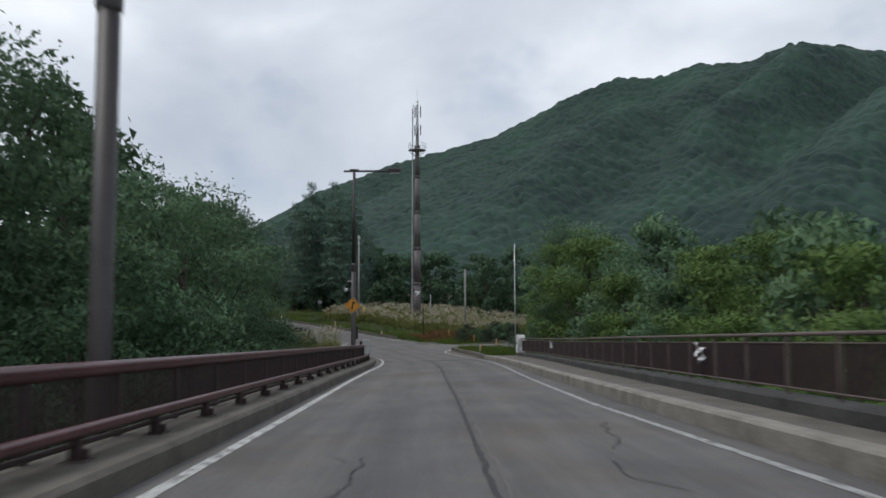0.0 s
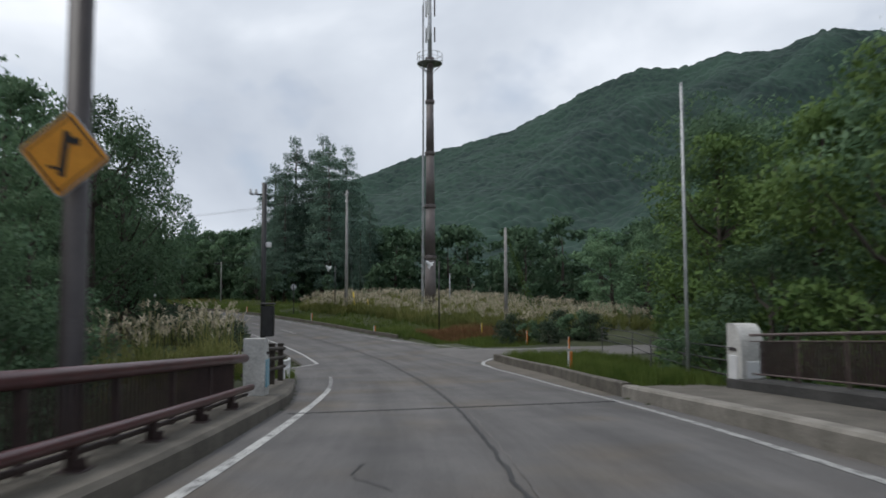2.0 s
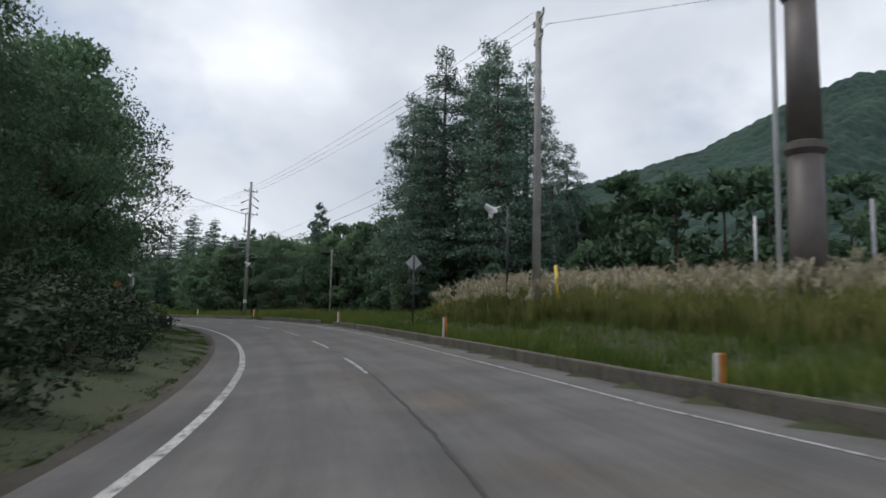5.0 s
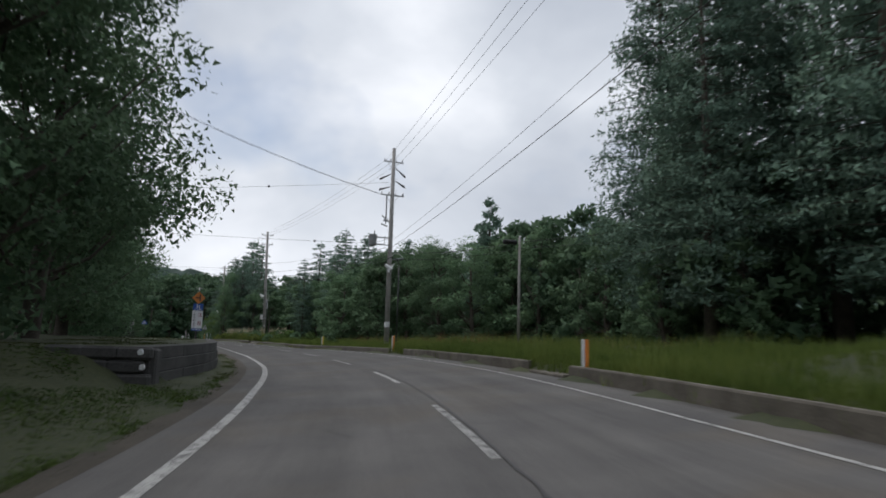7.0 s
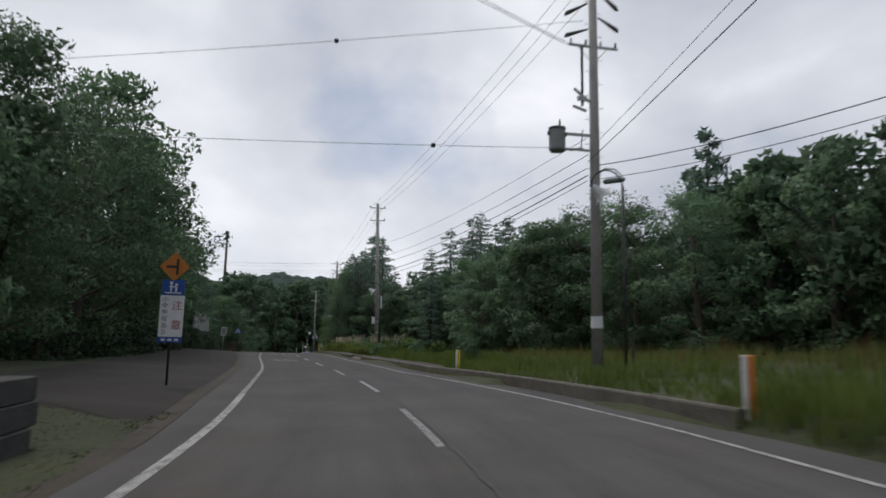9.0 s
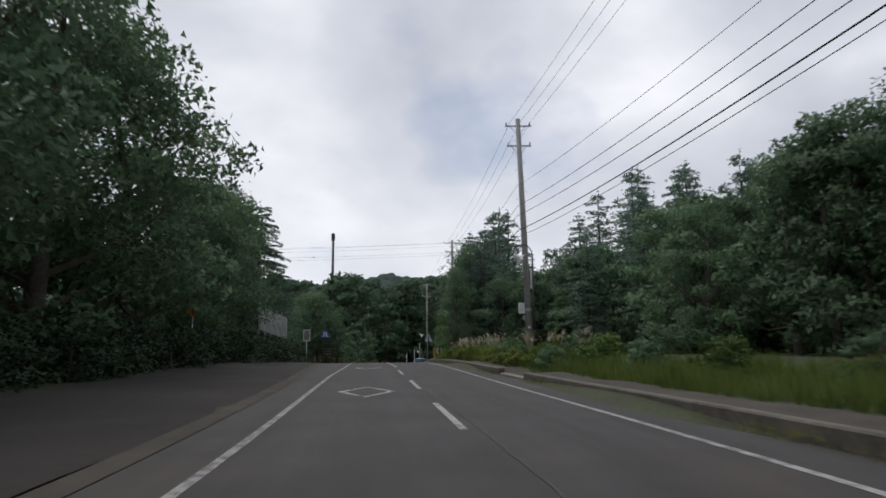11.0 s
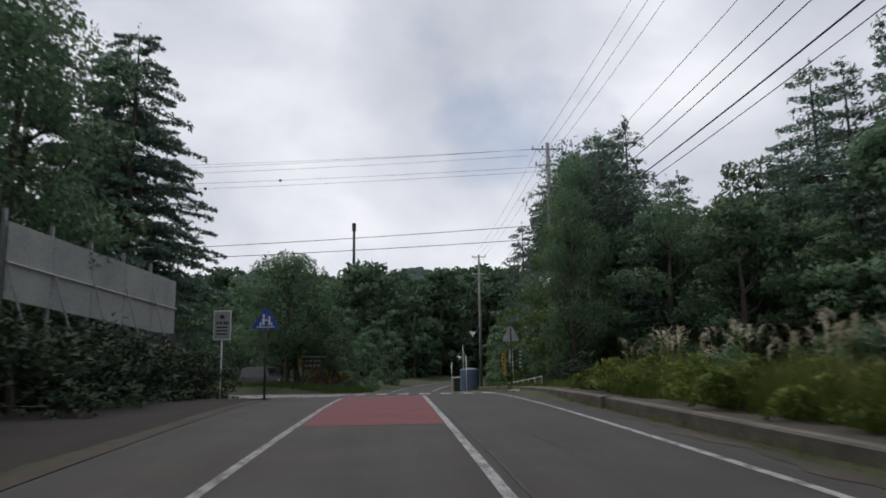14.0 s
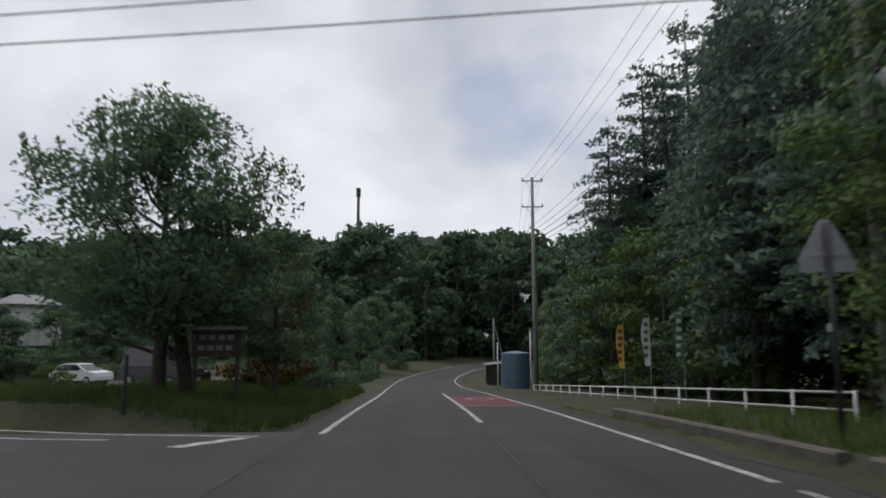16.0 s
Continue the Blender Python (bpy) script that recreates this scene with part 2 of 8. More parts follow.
CAR_WHITE = surface("white_car_paint", (0.68, 0.69, 0.70), (0.76, 0.76, 0.76), scale=2.0, rough=0.25, bump=0.0)
CAR_DARK = surface("dark_grey_car_paint", (0.03, 0.032, 0.036), (0.05, 0.052, 0.056), scale=2.0, rough=0.25, bump=0.0)
RUBBER = surface("tyre_rubber", (0.015, 0.015, 0.015), (0.03, 0.03, 0.03), scale=8.0, rough=0.9, bump=0.1)
ROOF_TILE = surface("grey_roof_tiles", (0.16, 0.165, 0.17), (0.28, 0.285, 0.29), scale=4.0, rough=0.7, bump=0.3)
CORRUGATED = surface("off_white_corrugated_panel", (0.27, 0.28, 0.265), (0.40, 0.41, 0.38), scale=0.8, rough=0.6, bump=0.05, fine=12.0)

GRASS_GROUND = surface("rough_grass_ground", (0.018, 0.026, 0.009), (0.050, 0.058, 0.020), scale=0.35, rough=0.95, bump=0.9, fine=9.0)
# brown soil with the shade of the overhanging trees put into its colour
SOIL_SHADED = surface("bare_brown_soil", (0.008, 0.006, 0.005), (0.022, 0.017, 0.012), scale=0.7, rough=0.95, bump=0.8, fine=14.0)
GRIT = surface("grey_brown_roadside_grit", (0.027, 0.023, 0.016), (0.066, 0.056, 0.041), scale=0.8, rough=0.95, bump=0.8, fine=20.0)
RUSSET = surface("russet_dead_bracken", (0.10, 0.055, 0.025), (0.26, 0.15, 0.075), scale=0.5, rough=0.85, bump=0.0, fine=3.0, leafy=0.25)
GUTTER = surface("brown_stained_gutter", (0.075, 0.064, 0.050), (0.150, 0.130, 0.104), scale=0.9, rough=0.92, bump=0.5, fine=30.0)
LITTER = surface("fallen_brown_leaves", (0.030, 0.016, 0.009), (0.110, 0.052, 0.026), scale=0.5, rough=0.85, bump=0.0, fine=3.0, leafy=0.2)
MOUNTAIN_WOOD = surface("mountain_forest_canopy", (0.006, 0.023, 0.019), (0.025, 0.062, 0.040), scale=0.012, rough=0.95, bump=0.0, fine=0.22, lo=0.40, hi=0.62)
BARK = surface("grey_brown_bark", (0.035, 0.028, 0.022), (0.095, 0.08, 0.064), scale=3.0, rough=0.95, bump=0.7, fine=18.0, local=True)
LEAF_FAR = surface("distant_leaves", (0.048, 0.096, 0.056), (0.112, 0.180, 0.098), scale=0.5, rough=0.6, bump=0.0, fine=3.0, leafy=0.34)
LEAF = surface("broad_leaves", (0.068, 0.132, 0.074), (0.158, 0.245, 0.130), scale=0.7, rough=0.6, bump=0.0, fine=5.0, spread=0.28, leafy=0.34, local=True)
LEAF_WEED = surface("yellow_green_weed_leaves", (0.075, 0.125, 0.022), (0.210, 0.245, 0.060), scale=0.5, rough=0.6, bump=0.0, fine=4.0, spread=0.25, leafy=0.3)
BLADE_DARK = surface("dark_green_grass_blades", (0.040, 0.078, 0.020), (0.105, 0.145, 0.044), scale=0.25, rough=0.75, bump=0.0, fine=2.5, leafy=0.35)
LEAF_BRIGHT = surface("light_green_leaves", (0.065, 0.125, 0.034), (0.150, 0.225, 0.066), scale=0.7, rough=0.6, bump=0.0, fine=5.0, spread=0.2, leafy=0.25, local=True)
LEAF_AUTUMN = surface("turning_leaves", (0.06, 0.05, 0.015), (0.15, 0.085, 0.025), scale=0.7, rough=0.65, bump=0.0, fine=5.0, spread=0.2, leafy=0.2, local=True)
LEAF_DARK = surface("dark_hedge_leaves", (0.030, 0.054, 0.035), (0.070, 0.096, 0.054), scale=0.9, rough=0.6, bump=0.0, fine=6.0, spread=0.2, leafy=0.12, local=True)
NEEDLES = surface("larch_needles", (0.082, 0.140, 0.112), (0.165, 0.250, 0.180), scale=0.6, rough=0.7, bump=0.0, fine=5.0, spread=0.22, leafy=0.28, local=True)
BLADE = surface("green_grass_blades", (0.060, 0.105, 0.020), (0.175, 0.215, 0.055), scale=0.22, rough=0.7, bump=0.0, fine=2.5, leafy=0.25)
LAWN = surface("short_dull_lawn_blades", (0.030, 0.048, 0.013), (0.072, 0.086, 0.030), scale=0.3, rough=0.8, bump=0.0, fine=2.5, leafy=0.5)
BLADE_DRY = surface("yellowing_grass_blades", (0.115, 0.150, 0.046), (0.29, 0.285, 0.105), scale=0.25, rough=0.75, bump=0.0, fine=2.0, leafy=0.4)
PLUME = surface("silvery_pampas_plumes", (0.29, 0.26, 0.185), (0.55, 0.50, 0.38), scale=0.6, rough=0.9, bump=0.0, fine=4.0, leafy=0.3)


# ---- mesh helpers ----
class Geo:
    """Gathers vertices and faces for one mesh."""

    def __init__(self):
        self.v, self.f = [], []

    def add(self, verts, faces):
        k = len(self.v)
        self.v += [tuple(p) for p in verts]
        self.f += [tuple(i + k for i in f) for f in faces]
        return self

    def box(self, c, size, turn=None, bevel=0.0):
        x, y, z = (d / 2 for d in size)
        if bevel:
            b = min(bevel, x * 0.9, y * 0.9, z * 0.9)
            ring = [(x - b, y), (x, y - b), (x, -y + b), (x - b, -y), (-x + b, -y), (-x, -y + b), (-x, y - b), (-x + b, y)]
            inner = [(px * (1 - b / x), py * (1 - b / y)) for px, py in ring]
            pts = [Vector((px, py, -z)) for px, py in inner] + [Vector((px, py, -z + b)) for px, py in ring] + [Vector((px, py, z - b)) for px, py in ring] + [Vector((px, py, z)) for px, py in inner]
            faces = [tuple(range(8)), tuple(range(31, 23, -1))]
            for r in range(3):
                faces += [(r * 8 + i, r * 8 + 8 + i, r * 8 + 8 + (i + 1) % 8, r * 8 + (i + 1) % 8) for i in range(8)]
        else:
            pts = [Vector((sx * x, sy * y, sz * z)) for sz in (-1, 1) for sy in (-1, 1) for sx in (-1, 1)]
            faces = [(0, 2, 3, 1), (4, 5, 7, 6), (0, 1, 5, 4), (2, 6, 7, 3), (0, 4, 6, 2), (1, 3, 7, 5)]
        if turn is not None:
            pts = [turn @ p for p in pts]
        c = Vector(c)
        return self.add([p + c for p in pts], faces)

    def tube(self, points, radii, sides=8, caps=True):
        """A round bar along points; radii one number or one a point."""
        points = [Vector(p) for p in points]
        if not hasattr(radii, "__len__"):
            radii = [radii] * len(points)
        verts, faces = [], []
        side = None
        for i, p in enumerate(points):
            ahead = (points[min(i + 1, len(points) - 1)] - points[max(i - 1, 0)]).normalized()
            if side is None:
                side = ahead.orthogonal().normalized()
            side = (side - ahead * side.dot(ahead)).normalized()
            other = ahead.cross(side)
            for k in range(sides):
                a = 2 * math.pi * k / sides
                verts.append(p + (side * math.cos(a) + other * math.sin(a)) * radii[i])
        for i in range(len(points) - 1):
            for k in range(sides):
                a, b = i * sides + k, i * sides + (k + 1) % sides
                faces.append((a, b, b + sides, a + sides))
        if caps:
            faces += [tuple(range(sides - 1, -1, -1)), tuple(range(len(verts) - sides, len(verts)))]
        return self.add(verts, faces)

    def lathe(self, profile, sides=16, at=(0, 0, 0), turn=None):
        """A turned shape from (radius, height) pairs."""
        verts, faces = [], []
        for r, z in profile:
            for k in range(sides):
                a = 2 * math.pi * k / sides
                p = Vector((r * math.cos(a), r * math.sin(a), z))
                verts.append((turn @ p if turn is not None else p) + Vector(at))
        for i in range(len(profile) - 1):
            for k in range(sides):
                a, b = i * sides + k, i * sides + (k + 1) % sides
                faces.append((a, b, b + sides, a + sides))
        return self.add(verts, faces)

    def plate(self, outline, thick, frame_m):
        """A flat plate with the outline (x, y) in the plane of frame_m, thick along its z."""
        n = len(outline)
        pts = [frame_m @ Vector((x, y, 0)) for x, y in outline] + [frame_m @ Vector((x, y, -thick)) for x, y in outline]
        return self.add(pts, [tuple(range(n)), tuple(range(2 * n - 1, n - 1, -1))] + [(i, i + n, (i + 1) % n + n, (i + 1) % n) for i in range(n)])

    def mesh(self, name, smooth=False):
        me = bpy.data.meshes.new(name)
        me.from_pydata(self.v, [], self.f)
        if smooth:
            me.polygons.foreach_set("use_smooth", [True] * len(me.polygons))
        me.update()
        return me


def part(name, geo, material, parent=None, label="", smooth=False):
    me = geo.mesh(name, smooth) if isinstance(geo, Geo) else geo
    if not me.materials:
        me.materials.append(material)
    ob = new(name, me)
    if parent is not None:
        ob.parent = parent
    if label:
        tagged(ob, label)
    return ob


def thing(name, label, category, group="", m=None):
    ob = new(name)
    ob.empty_display_size = 0.2
    if m is not None:
        ob.matrix_basis = m
    return tagged(ob, label, category, group)


# ---- the road's line: x, y, z every so many metres, the width to its lines and edges ----
LINE_XYZ = np.array([
    (36.6, -47.4, 4.3), (24.4, -31.6, 2.88), (12.24, -15.8, 1.44), (0, 0, 0), (-12.29, 15.78, -1.5), (-24.65, 31.49, -2.99), (-38.76, 45.65, -4.41),
    (-55.05, 57.2, -4.86), (-73.12, 65.73, -4.61), (-92.18, 71.75, -4.19), (-111.93, 74.74, -3.93), (-131.91, 75.36, -3.65), (-151.9, 74.84, -3.43),
    (-171.89, 74.15, -3.2), (-191.88, 73.38, -3.3), (-211.88, 73.0, -4.12), (-231.9, 72.6, -5.22), (-251.9, 72.0, -6.3), (-271.9, 72.4, -6.95), (-291.5, 75.6, -7.1), (-310.5, 81.8, -7.1),
    (-329.0, 89.5, -7.0)])
LINE_S = np.arange(len(LINE_XYZ)) * 20.0 - 60.0
SS = np.arange(-60.0, 360.01, 0.5)


def glide(s, xs, ys):
    """A smooth curve through the points (xs, ys)."""
    d = np.gradient(ys, xs)
    i = np.clip(np.searchsorted(xs, s) - 1, 0, len(xs) - 2)
    h = xs[i + 1] - xs[i]
    u = (s - xs[i]) / h
    return (2 * u**3 - 3 * u**2 + 1) * ys[i] + (u**3 - 2 * u**2 + u) * h * d[i] + (3 * u**2 - 2 * u**3) * ys[i + 1] + (u**3 - u**2) * h * d[i + 1]


CX, CY, CZ = (glide(SS, LINE_S, LINE_XYZ[:, k]) for k in range(3))
TX, TY = np.gradient(CX, SS), np.gradient(CY, SS)
TL = np.hypot(TX, TY)
TX, TY = TX / TL, TY / TL


def table(s, *pairs):
    xs, ys = zip(*pairs)
    return np.interp(s, xs, ys)


def bank(s):
    """The road's cross slope: its outer side stands higher in the long bend."""
    return table(s, (60, 0.0), (70, 0.038), (84, 0.068), (104, 0.072), (134, 0.072), (142, 0.060), (153, 0.033), (162, 0.0))


def cross(s, n):
    """From the nominal offset n to the true one on the sloping road, and the rise there."""
    k = bank(s)
    x = np.clip(-n, -2.6, 8.5)
    w = x / (1 + k * x / 1.3)
    u = np.clip((-n + 7.0) / 4.4, 0, 1)
    return n + (x - w) * u, k * w


def uncross(s, n):
    """Back from the true offset to the nominal one."""
    k = bank(s)
    edge = 2.6 / (1 - 2.6 * k / 1.3)
    w = np.clip(-n, -edge, 8.5 / (1 + 8.5 * k / 1.3))
    inner = n + w - w / (1 - k * w / 1.3)
    outer = 7.0 - (7.0 - n) * 4.4 / (7.0 - edge)
    return np.where(n >= 7.0, n, np.where(n > edge, outer, inner))


def at(s, n, dz=0.0):
    """The place n metres to the left of the road's line at s, dz above the road."""
    x, y, z, tx, ty = (float(np.interp(s, SS, a)) for a in (CX, CY, CZ, TX, TY))
    n, up = (float(v) for v in cross(s, n))
    return Vector((x - ty * n, y + tx * n, z + up + dz))


def heading(s):
    """The road's direction at s, as an angle about z in degrees from +x."""
    return math.degrees(math.atan2(float(np.interp(s, SS, TY)), float(np.interp(s, SS, TX))))


def left_line(s): return table(s, (-60, 2.3), (12, 2.32), (30, 2.37), (42, 2.13), (50, 2.02), (66, 2.0), (85, 1.85), (95, 1.76), (107, 1.8), (120, 1.95), (132, 1.83), (144, 1.97), (151, 2.1), (186, 2.15), (196, 1.93), (212, 1.84), (240, 1.9), (360, 1.9))
def right_line(s): return table(s, (-60, -3.7), (6, -3.7), (14, -3.5), (28, -3.8), (40, -4.22), (50, -4.52), (55, -4.85), (60, -5.03), (64, -5.7), (78, -6.4), (84, -5.6), (96, -5.25), (104, -5.45), (112, -5.3), (123, -5.5), (140, -5.5), (146, -5.1), (153, -4.5), (161, -3.9), (190, -3.85), (212, -3.9), (226, -3.95), (240, -3.85), (360, -3.85))
def left_edge(s): return table(s, (-60, 2.62), (46, 2.6), (52, 3.05), (60, 3.4), (62, 3.5), (66, 2.72), (75, 2.66), (95, 2.6), (120, 2.45), (132, 2.36), (142, 2.5), (150, 2.95), (178, 3.1), (190, 3.45), (208, 4.0), (222, 4.4), (232, 3.0), (240, 2.45), (360, 2.3))
def right_edge(s): return table(s, (-60, -4.08), (11, -4.14), (45, -4.75), (50, -5.25), (55, -5.95), (60, -6.25), (64, -6.7), (78, -7.6), (85, -7.0), (100, -6.75), (134, -6.9), (143, -6.3), (150, -5.8), (160, -5.1), (190, -4.85), (237, -4.9), (252, -4.6), (360, -4.6))
def parapet(s): return table(s, (-60, -5.2), (8, -5.2), (20, -5.75), (45.5, -6.85))


def place_of(x, y):
    """For arrays of places: the distance s along the road and n to its left."""
    x, y = np.asarray(x, float).ravel(), np.asarray(y, float).ravel()
    s, n = np.empty(len(x)), np.empty(len(x))
    step = slice(None, None, 2)
    px, py, tx, ty, ps = CX[step], CY[step], TX[step], TY[step], SS[step]
    for a in range(0, len(x), 4000):
        w = slice(a, a + 4000)
        i = np.argmin((x[w, None] - px) ** 2 + (y[w, None] - py) ** 2, axis=1)
        dx, dy = x[w] - px[i], y[w] - py[i]
        s[w], n[w] = ps[i] + dx * tx[i] + dy * ty[i], tx[i] * dy - ty[i] * dx
    return s, uncross(s, n)


def ease(a, b, v):
    u = np.clip((v - a) / (b - a), 0, 1)
    return u * u * (3 - 2 * u)


def rise(s, n):
    """The ground's height at (s, n)."""
    z = np.interp(s, SS, CZ) + cross(s, n)[1]
    le, re = left_edge(s), right_edge(s)
    dl, dr = n - le, re - n
    # left: verge and bank
    bank = table(s, (44, 0.0), (60, 0.0), (72, 0.5), (100, 0.8), (112, 0.8), (119, 0.5), (141, 0.5), (150, 0.15), (184, 0.12), (200, 0.3), (222, 0.15), (240, 0.5), (262, 0.4))
    foot = table(s, (44, 0.25), (58, 0.15), (62, 0.0), (240, 0.0), (250, 0.1))
    left = foot + bank * ease(0.5, 6.5, dl) + 0.07 * np.clip(dl - 10, 0, 60) * table(s, (50, 0.0), (80, 1.0), (150, 0.8), (170, 0.3), (230, -0.25), (330, 0.2))
    # behind the retaining wall the ground stands level with its top
    wall = ease(120.6, 121.4, s) * (1 - ease(140.3, 142.0, s))
    left = np.where((n > table(s, (119, 5.6), (122.5, 5.3), (128, 4.7), (132, 4.4), (136, 4.5), (142, 5.1))) & (wall > 0.5), np.maximum(left, 0.93), left)
    left = np.where((s > 112) & (s < 121.2), np.maximum(left, 0.95 * ease(115.5, 121.0, s) * ease(5.0, 6.6, n)), left)
    # right: level with the kerb, then rising gently
    right = table(s, (46, 0.24), (62, 0.18), (66, 0.0), (75, 0.0), (80, 0.24), (180, 0.26), (240, 0.2), (260, 0.0)) + table(s, (45, -0.6), (62, -0.2), (75, 0.5), (150, 0.5), (200, 0.3), (230, -0.2), (260, 0.0)) * ease(2, 12, dr) + table(s, (78, 0.0), (88, 0.5), (100, 0.9), (106, 1.05), (112, 0.8), (118, 0.1), (124, 0)) * ease(2.2, 6.0, dr) * (1 - ease(16, 34, dr)) + 0.05 * np.clip(dr - 25, 0, 80)
    kl, kr = np.where(s < 61.0, ease(0.0, 0.8, dl), ease(-0.4, 0.05, dl)), np.where(s > 150.0, ease(-0.3, 0.15, dr), ease(-0.05, 0.75, dr))
    # the ground lies low in the kerb's gaps
    right = right - 0.17 * (ease(180.8, 181.8, s) * (1 - ease(185.7, 186.7, s)) + ease(223.8, 224.8, s) * (1 - ease(228.0, 229.0, s))) * (1 - ease(1.0, 2.2, dr))
    h = np.where(dl > dr, -0.15 + (left + 0.15) * kl, -0.15 + (right + 0.15) * kr)
    # beneath the side roads
    paved = ((s > 59.9) & (s < 65.1) & (n > 0) & (n < 26)) | ((s > 64.4) & (s < 69.2) & (n < 0) & (n > -34)) | ((s > 62.8) & (s < 71.2) & (n < 0) & (n > -8.6)) | ((s > 221.2) & (s < 238.4 + 0.2 * np.clip(n, 0, 50)) & (n > 0) & (n < 48))
    h = np.where(paved, -0.15, h)
    # the gully under the bridge
    outside = np.maximum(dl - 1.0, parapet(np.minimum(s, 45.5)) - 0.8 - n)
    deep = np.where(outside > 0, (1 - np.where(n > 0, ease(43, 52, s), ease(42, 60, s))) * ease(0, 4, outside), 1 - ease(41, 44, s)) * ease(-60, -40, s)
    h = h * (1 - deep) - 7.0 * deep
    far = ease(60, 140, np.abs(n))
    z = z * (1 - far) - 4.0 * far
    return z + h


def ground_z(x, y):
    s, n = place_of([x], [y])
    return float(rise(s, n)[0])


def sheet(name, us, vs, fn):
    """A sheet over the grid us x vs; fn gives x, y, z for arrays."""
    uu, vv = np.meshgrid(us, vs, indexing="ij")
    x, y, z = fn(uu.ravel(), vv.ravel())
    a = np.arange(len(us) * len(vs)).reshape(len(us), len(vs))
    f = np.stack([a[:-1, :-1], a[1:, :-1], a[1:, 1:], a[:-1, 1:]], -1).reshape(-1, 4)
    me = bpy.data.meshes.new(name)
    me.from_pydata(np.stack([x, y, z], -1).tolist(), [], f.tolist())
    me.polygons.foreach_set("use_smooth", [True] * len(me.polygons))
    me.update()
    return me


def along(s, n):
    """Arrays of (s, n) to arrays of x, y, z on the road."""
    x, y, z, tx, ty = (np.interp(s, SS, a) for a in (CX, CY, CZ, TX, TY))
    n, up = cross(s, n)
    return x - ty * n, y + tx * n, z + up


def strip(name, s0, s1, inner, outer, dz, material, step=1.0, cols=2, wave=0.0, lie=False, feather=False):
    """A flat strip of the road between two offsets, either numbers or functions of s."""
    ss = np.linspace(s0, s1, max(2, int(abs(s1 - s0) / step) + 1))
    fi = inner if callable(inner) else (lambda s: s * 0 + inner)
    fo = outer if callable(outer) else (lambda s: s * 0 + outer)

    def fn(s, u):
        n = fi(s) * (1 - u) + fo(s) * u
        x, y, z = along(s, n)
        if lie:
            z = ground_fn(x, y)[2]
        if feather:
            rim = np.clip(np.minimum(np.minimum(u, 1 - u) * 9.0, np.minimum(s - s0, s1 - s) / 1.2), 0, 1)
            z = z + dz * (1.8 * rim - 1.0)
        return x, y, z + dz + wave * np.sin(s * 0.9) * u * (1 - u)
    me = sheet(name, ss, np.linspace(0, 1, cols), fn)
    if not (fo(ss) > fi(ss)).any():
        me.flip_normals()
    ob = new(name, me)
    me.materials.append(material)
    return ob


def ridge_bar(name, s0, s1, front, back, top, bottom, material, step=1.0, bevel=0.03):
    """A long solid bar that follows the road: kerb, plinth, slab."""
    ss = np.linspace(s0, s1, max(2, int(abs(s1 - s0) / step) + 1))
    ff = front if callable(front) else (lambda s: s * 0 + front)
    fb = back if callable(back) else (lambda s: s * 0 + back)
    rows = []
    for s in ss:
        a, b = float(ff(np.array(s))), float(fb(np.array(s)))
        d = bevel if b > a else -bevel
        j = 0.006 * noise.noise(Vector((s * 0.7, a, 3.1)))
        rows.append([at(s, a, bottom), at(s, a + j, top - bevel), at(s, a + d + j, top + j), at(s, b - d, top + j), at(s, b, top - bevel), at(s, b, bottom)])
    g = Geo()
    k = 6
    faces = []
    for i in range(len(rows) - 1):
        faces += [(i * k + c, i * k + (c + 1) % k, i * k + k + (c + 1) % k, i * k + k + c) for c in range(k)]
    faces += [tuple(range(k)), tuple(range(len(rows) * k - 1, len(rows) * k - k - 1, -1))]
    g.add([p for r in rows for p in r], faces)
    ob = part(name, g, material)
    bmm = bmesh.new()
    bmm.from_mesh(ob.data)
    bmesh.ops.recalc_face_normals(bmm, faces=bmm.faces)
    bmm.to_mesh(ob.data)
    bmm.free()
    return ob


# ---- ground, one sheet to the horizon ----
def spaced(lo, hi, step, far):
    mid = np.arange(lo, hi + 0.01, step)
    out = step * np.cumsum(1.32 ** np.arange(1, 26))
    return np.concatenate([(lo - out[out < far])[::-1], mid, hi + out[out < far]])


def ground_fn(x, y):
    s, n = place_of(x, y)
    z = rise(s, n)
    rough = np.sin(x * 0.9 + 1.7 * np.sin(y * 0.55)) * np.sin(y * 1.1 + 1.3 * np.sin(x * 0.45)) * 0.035
    off = (n > left_edge(s) + 0.4) | (n < right_edge(s) - 0.6)
    return x, y, z + np.where(off, rough, 0)


gx, gy = spaced(-300, 40, 0.95, 2600), spaced(-30, 135, 0.95, 2600)
ground = new("ground", sheet("ground", gx, gy, ground_fn))
ground.data.materials.append(GRASS_GROUND)
tagged(ground, "uneven grassy ground beside the road", "ground", kind="structure")

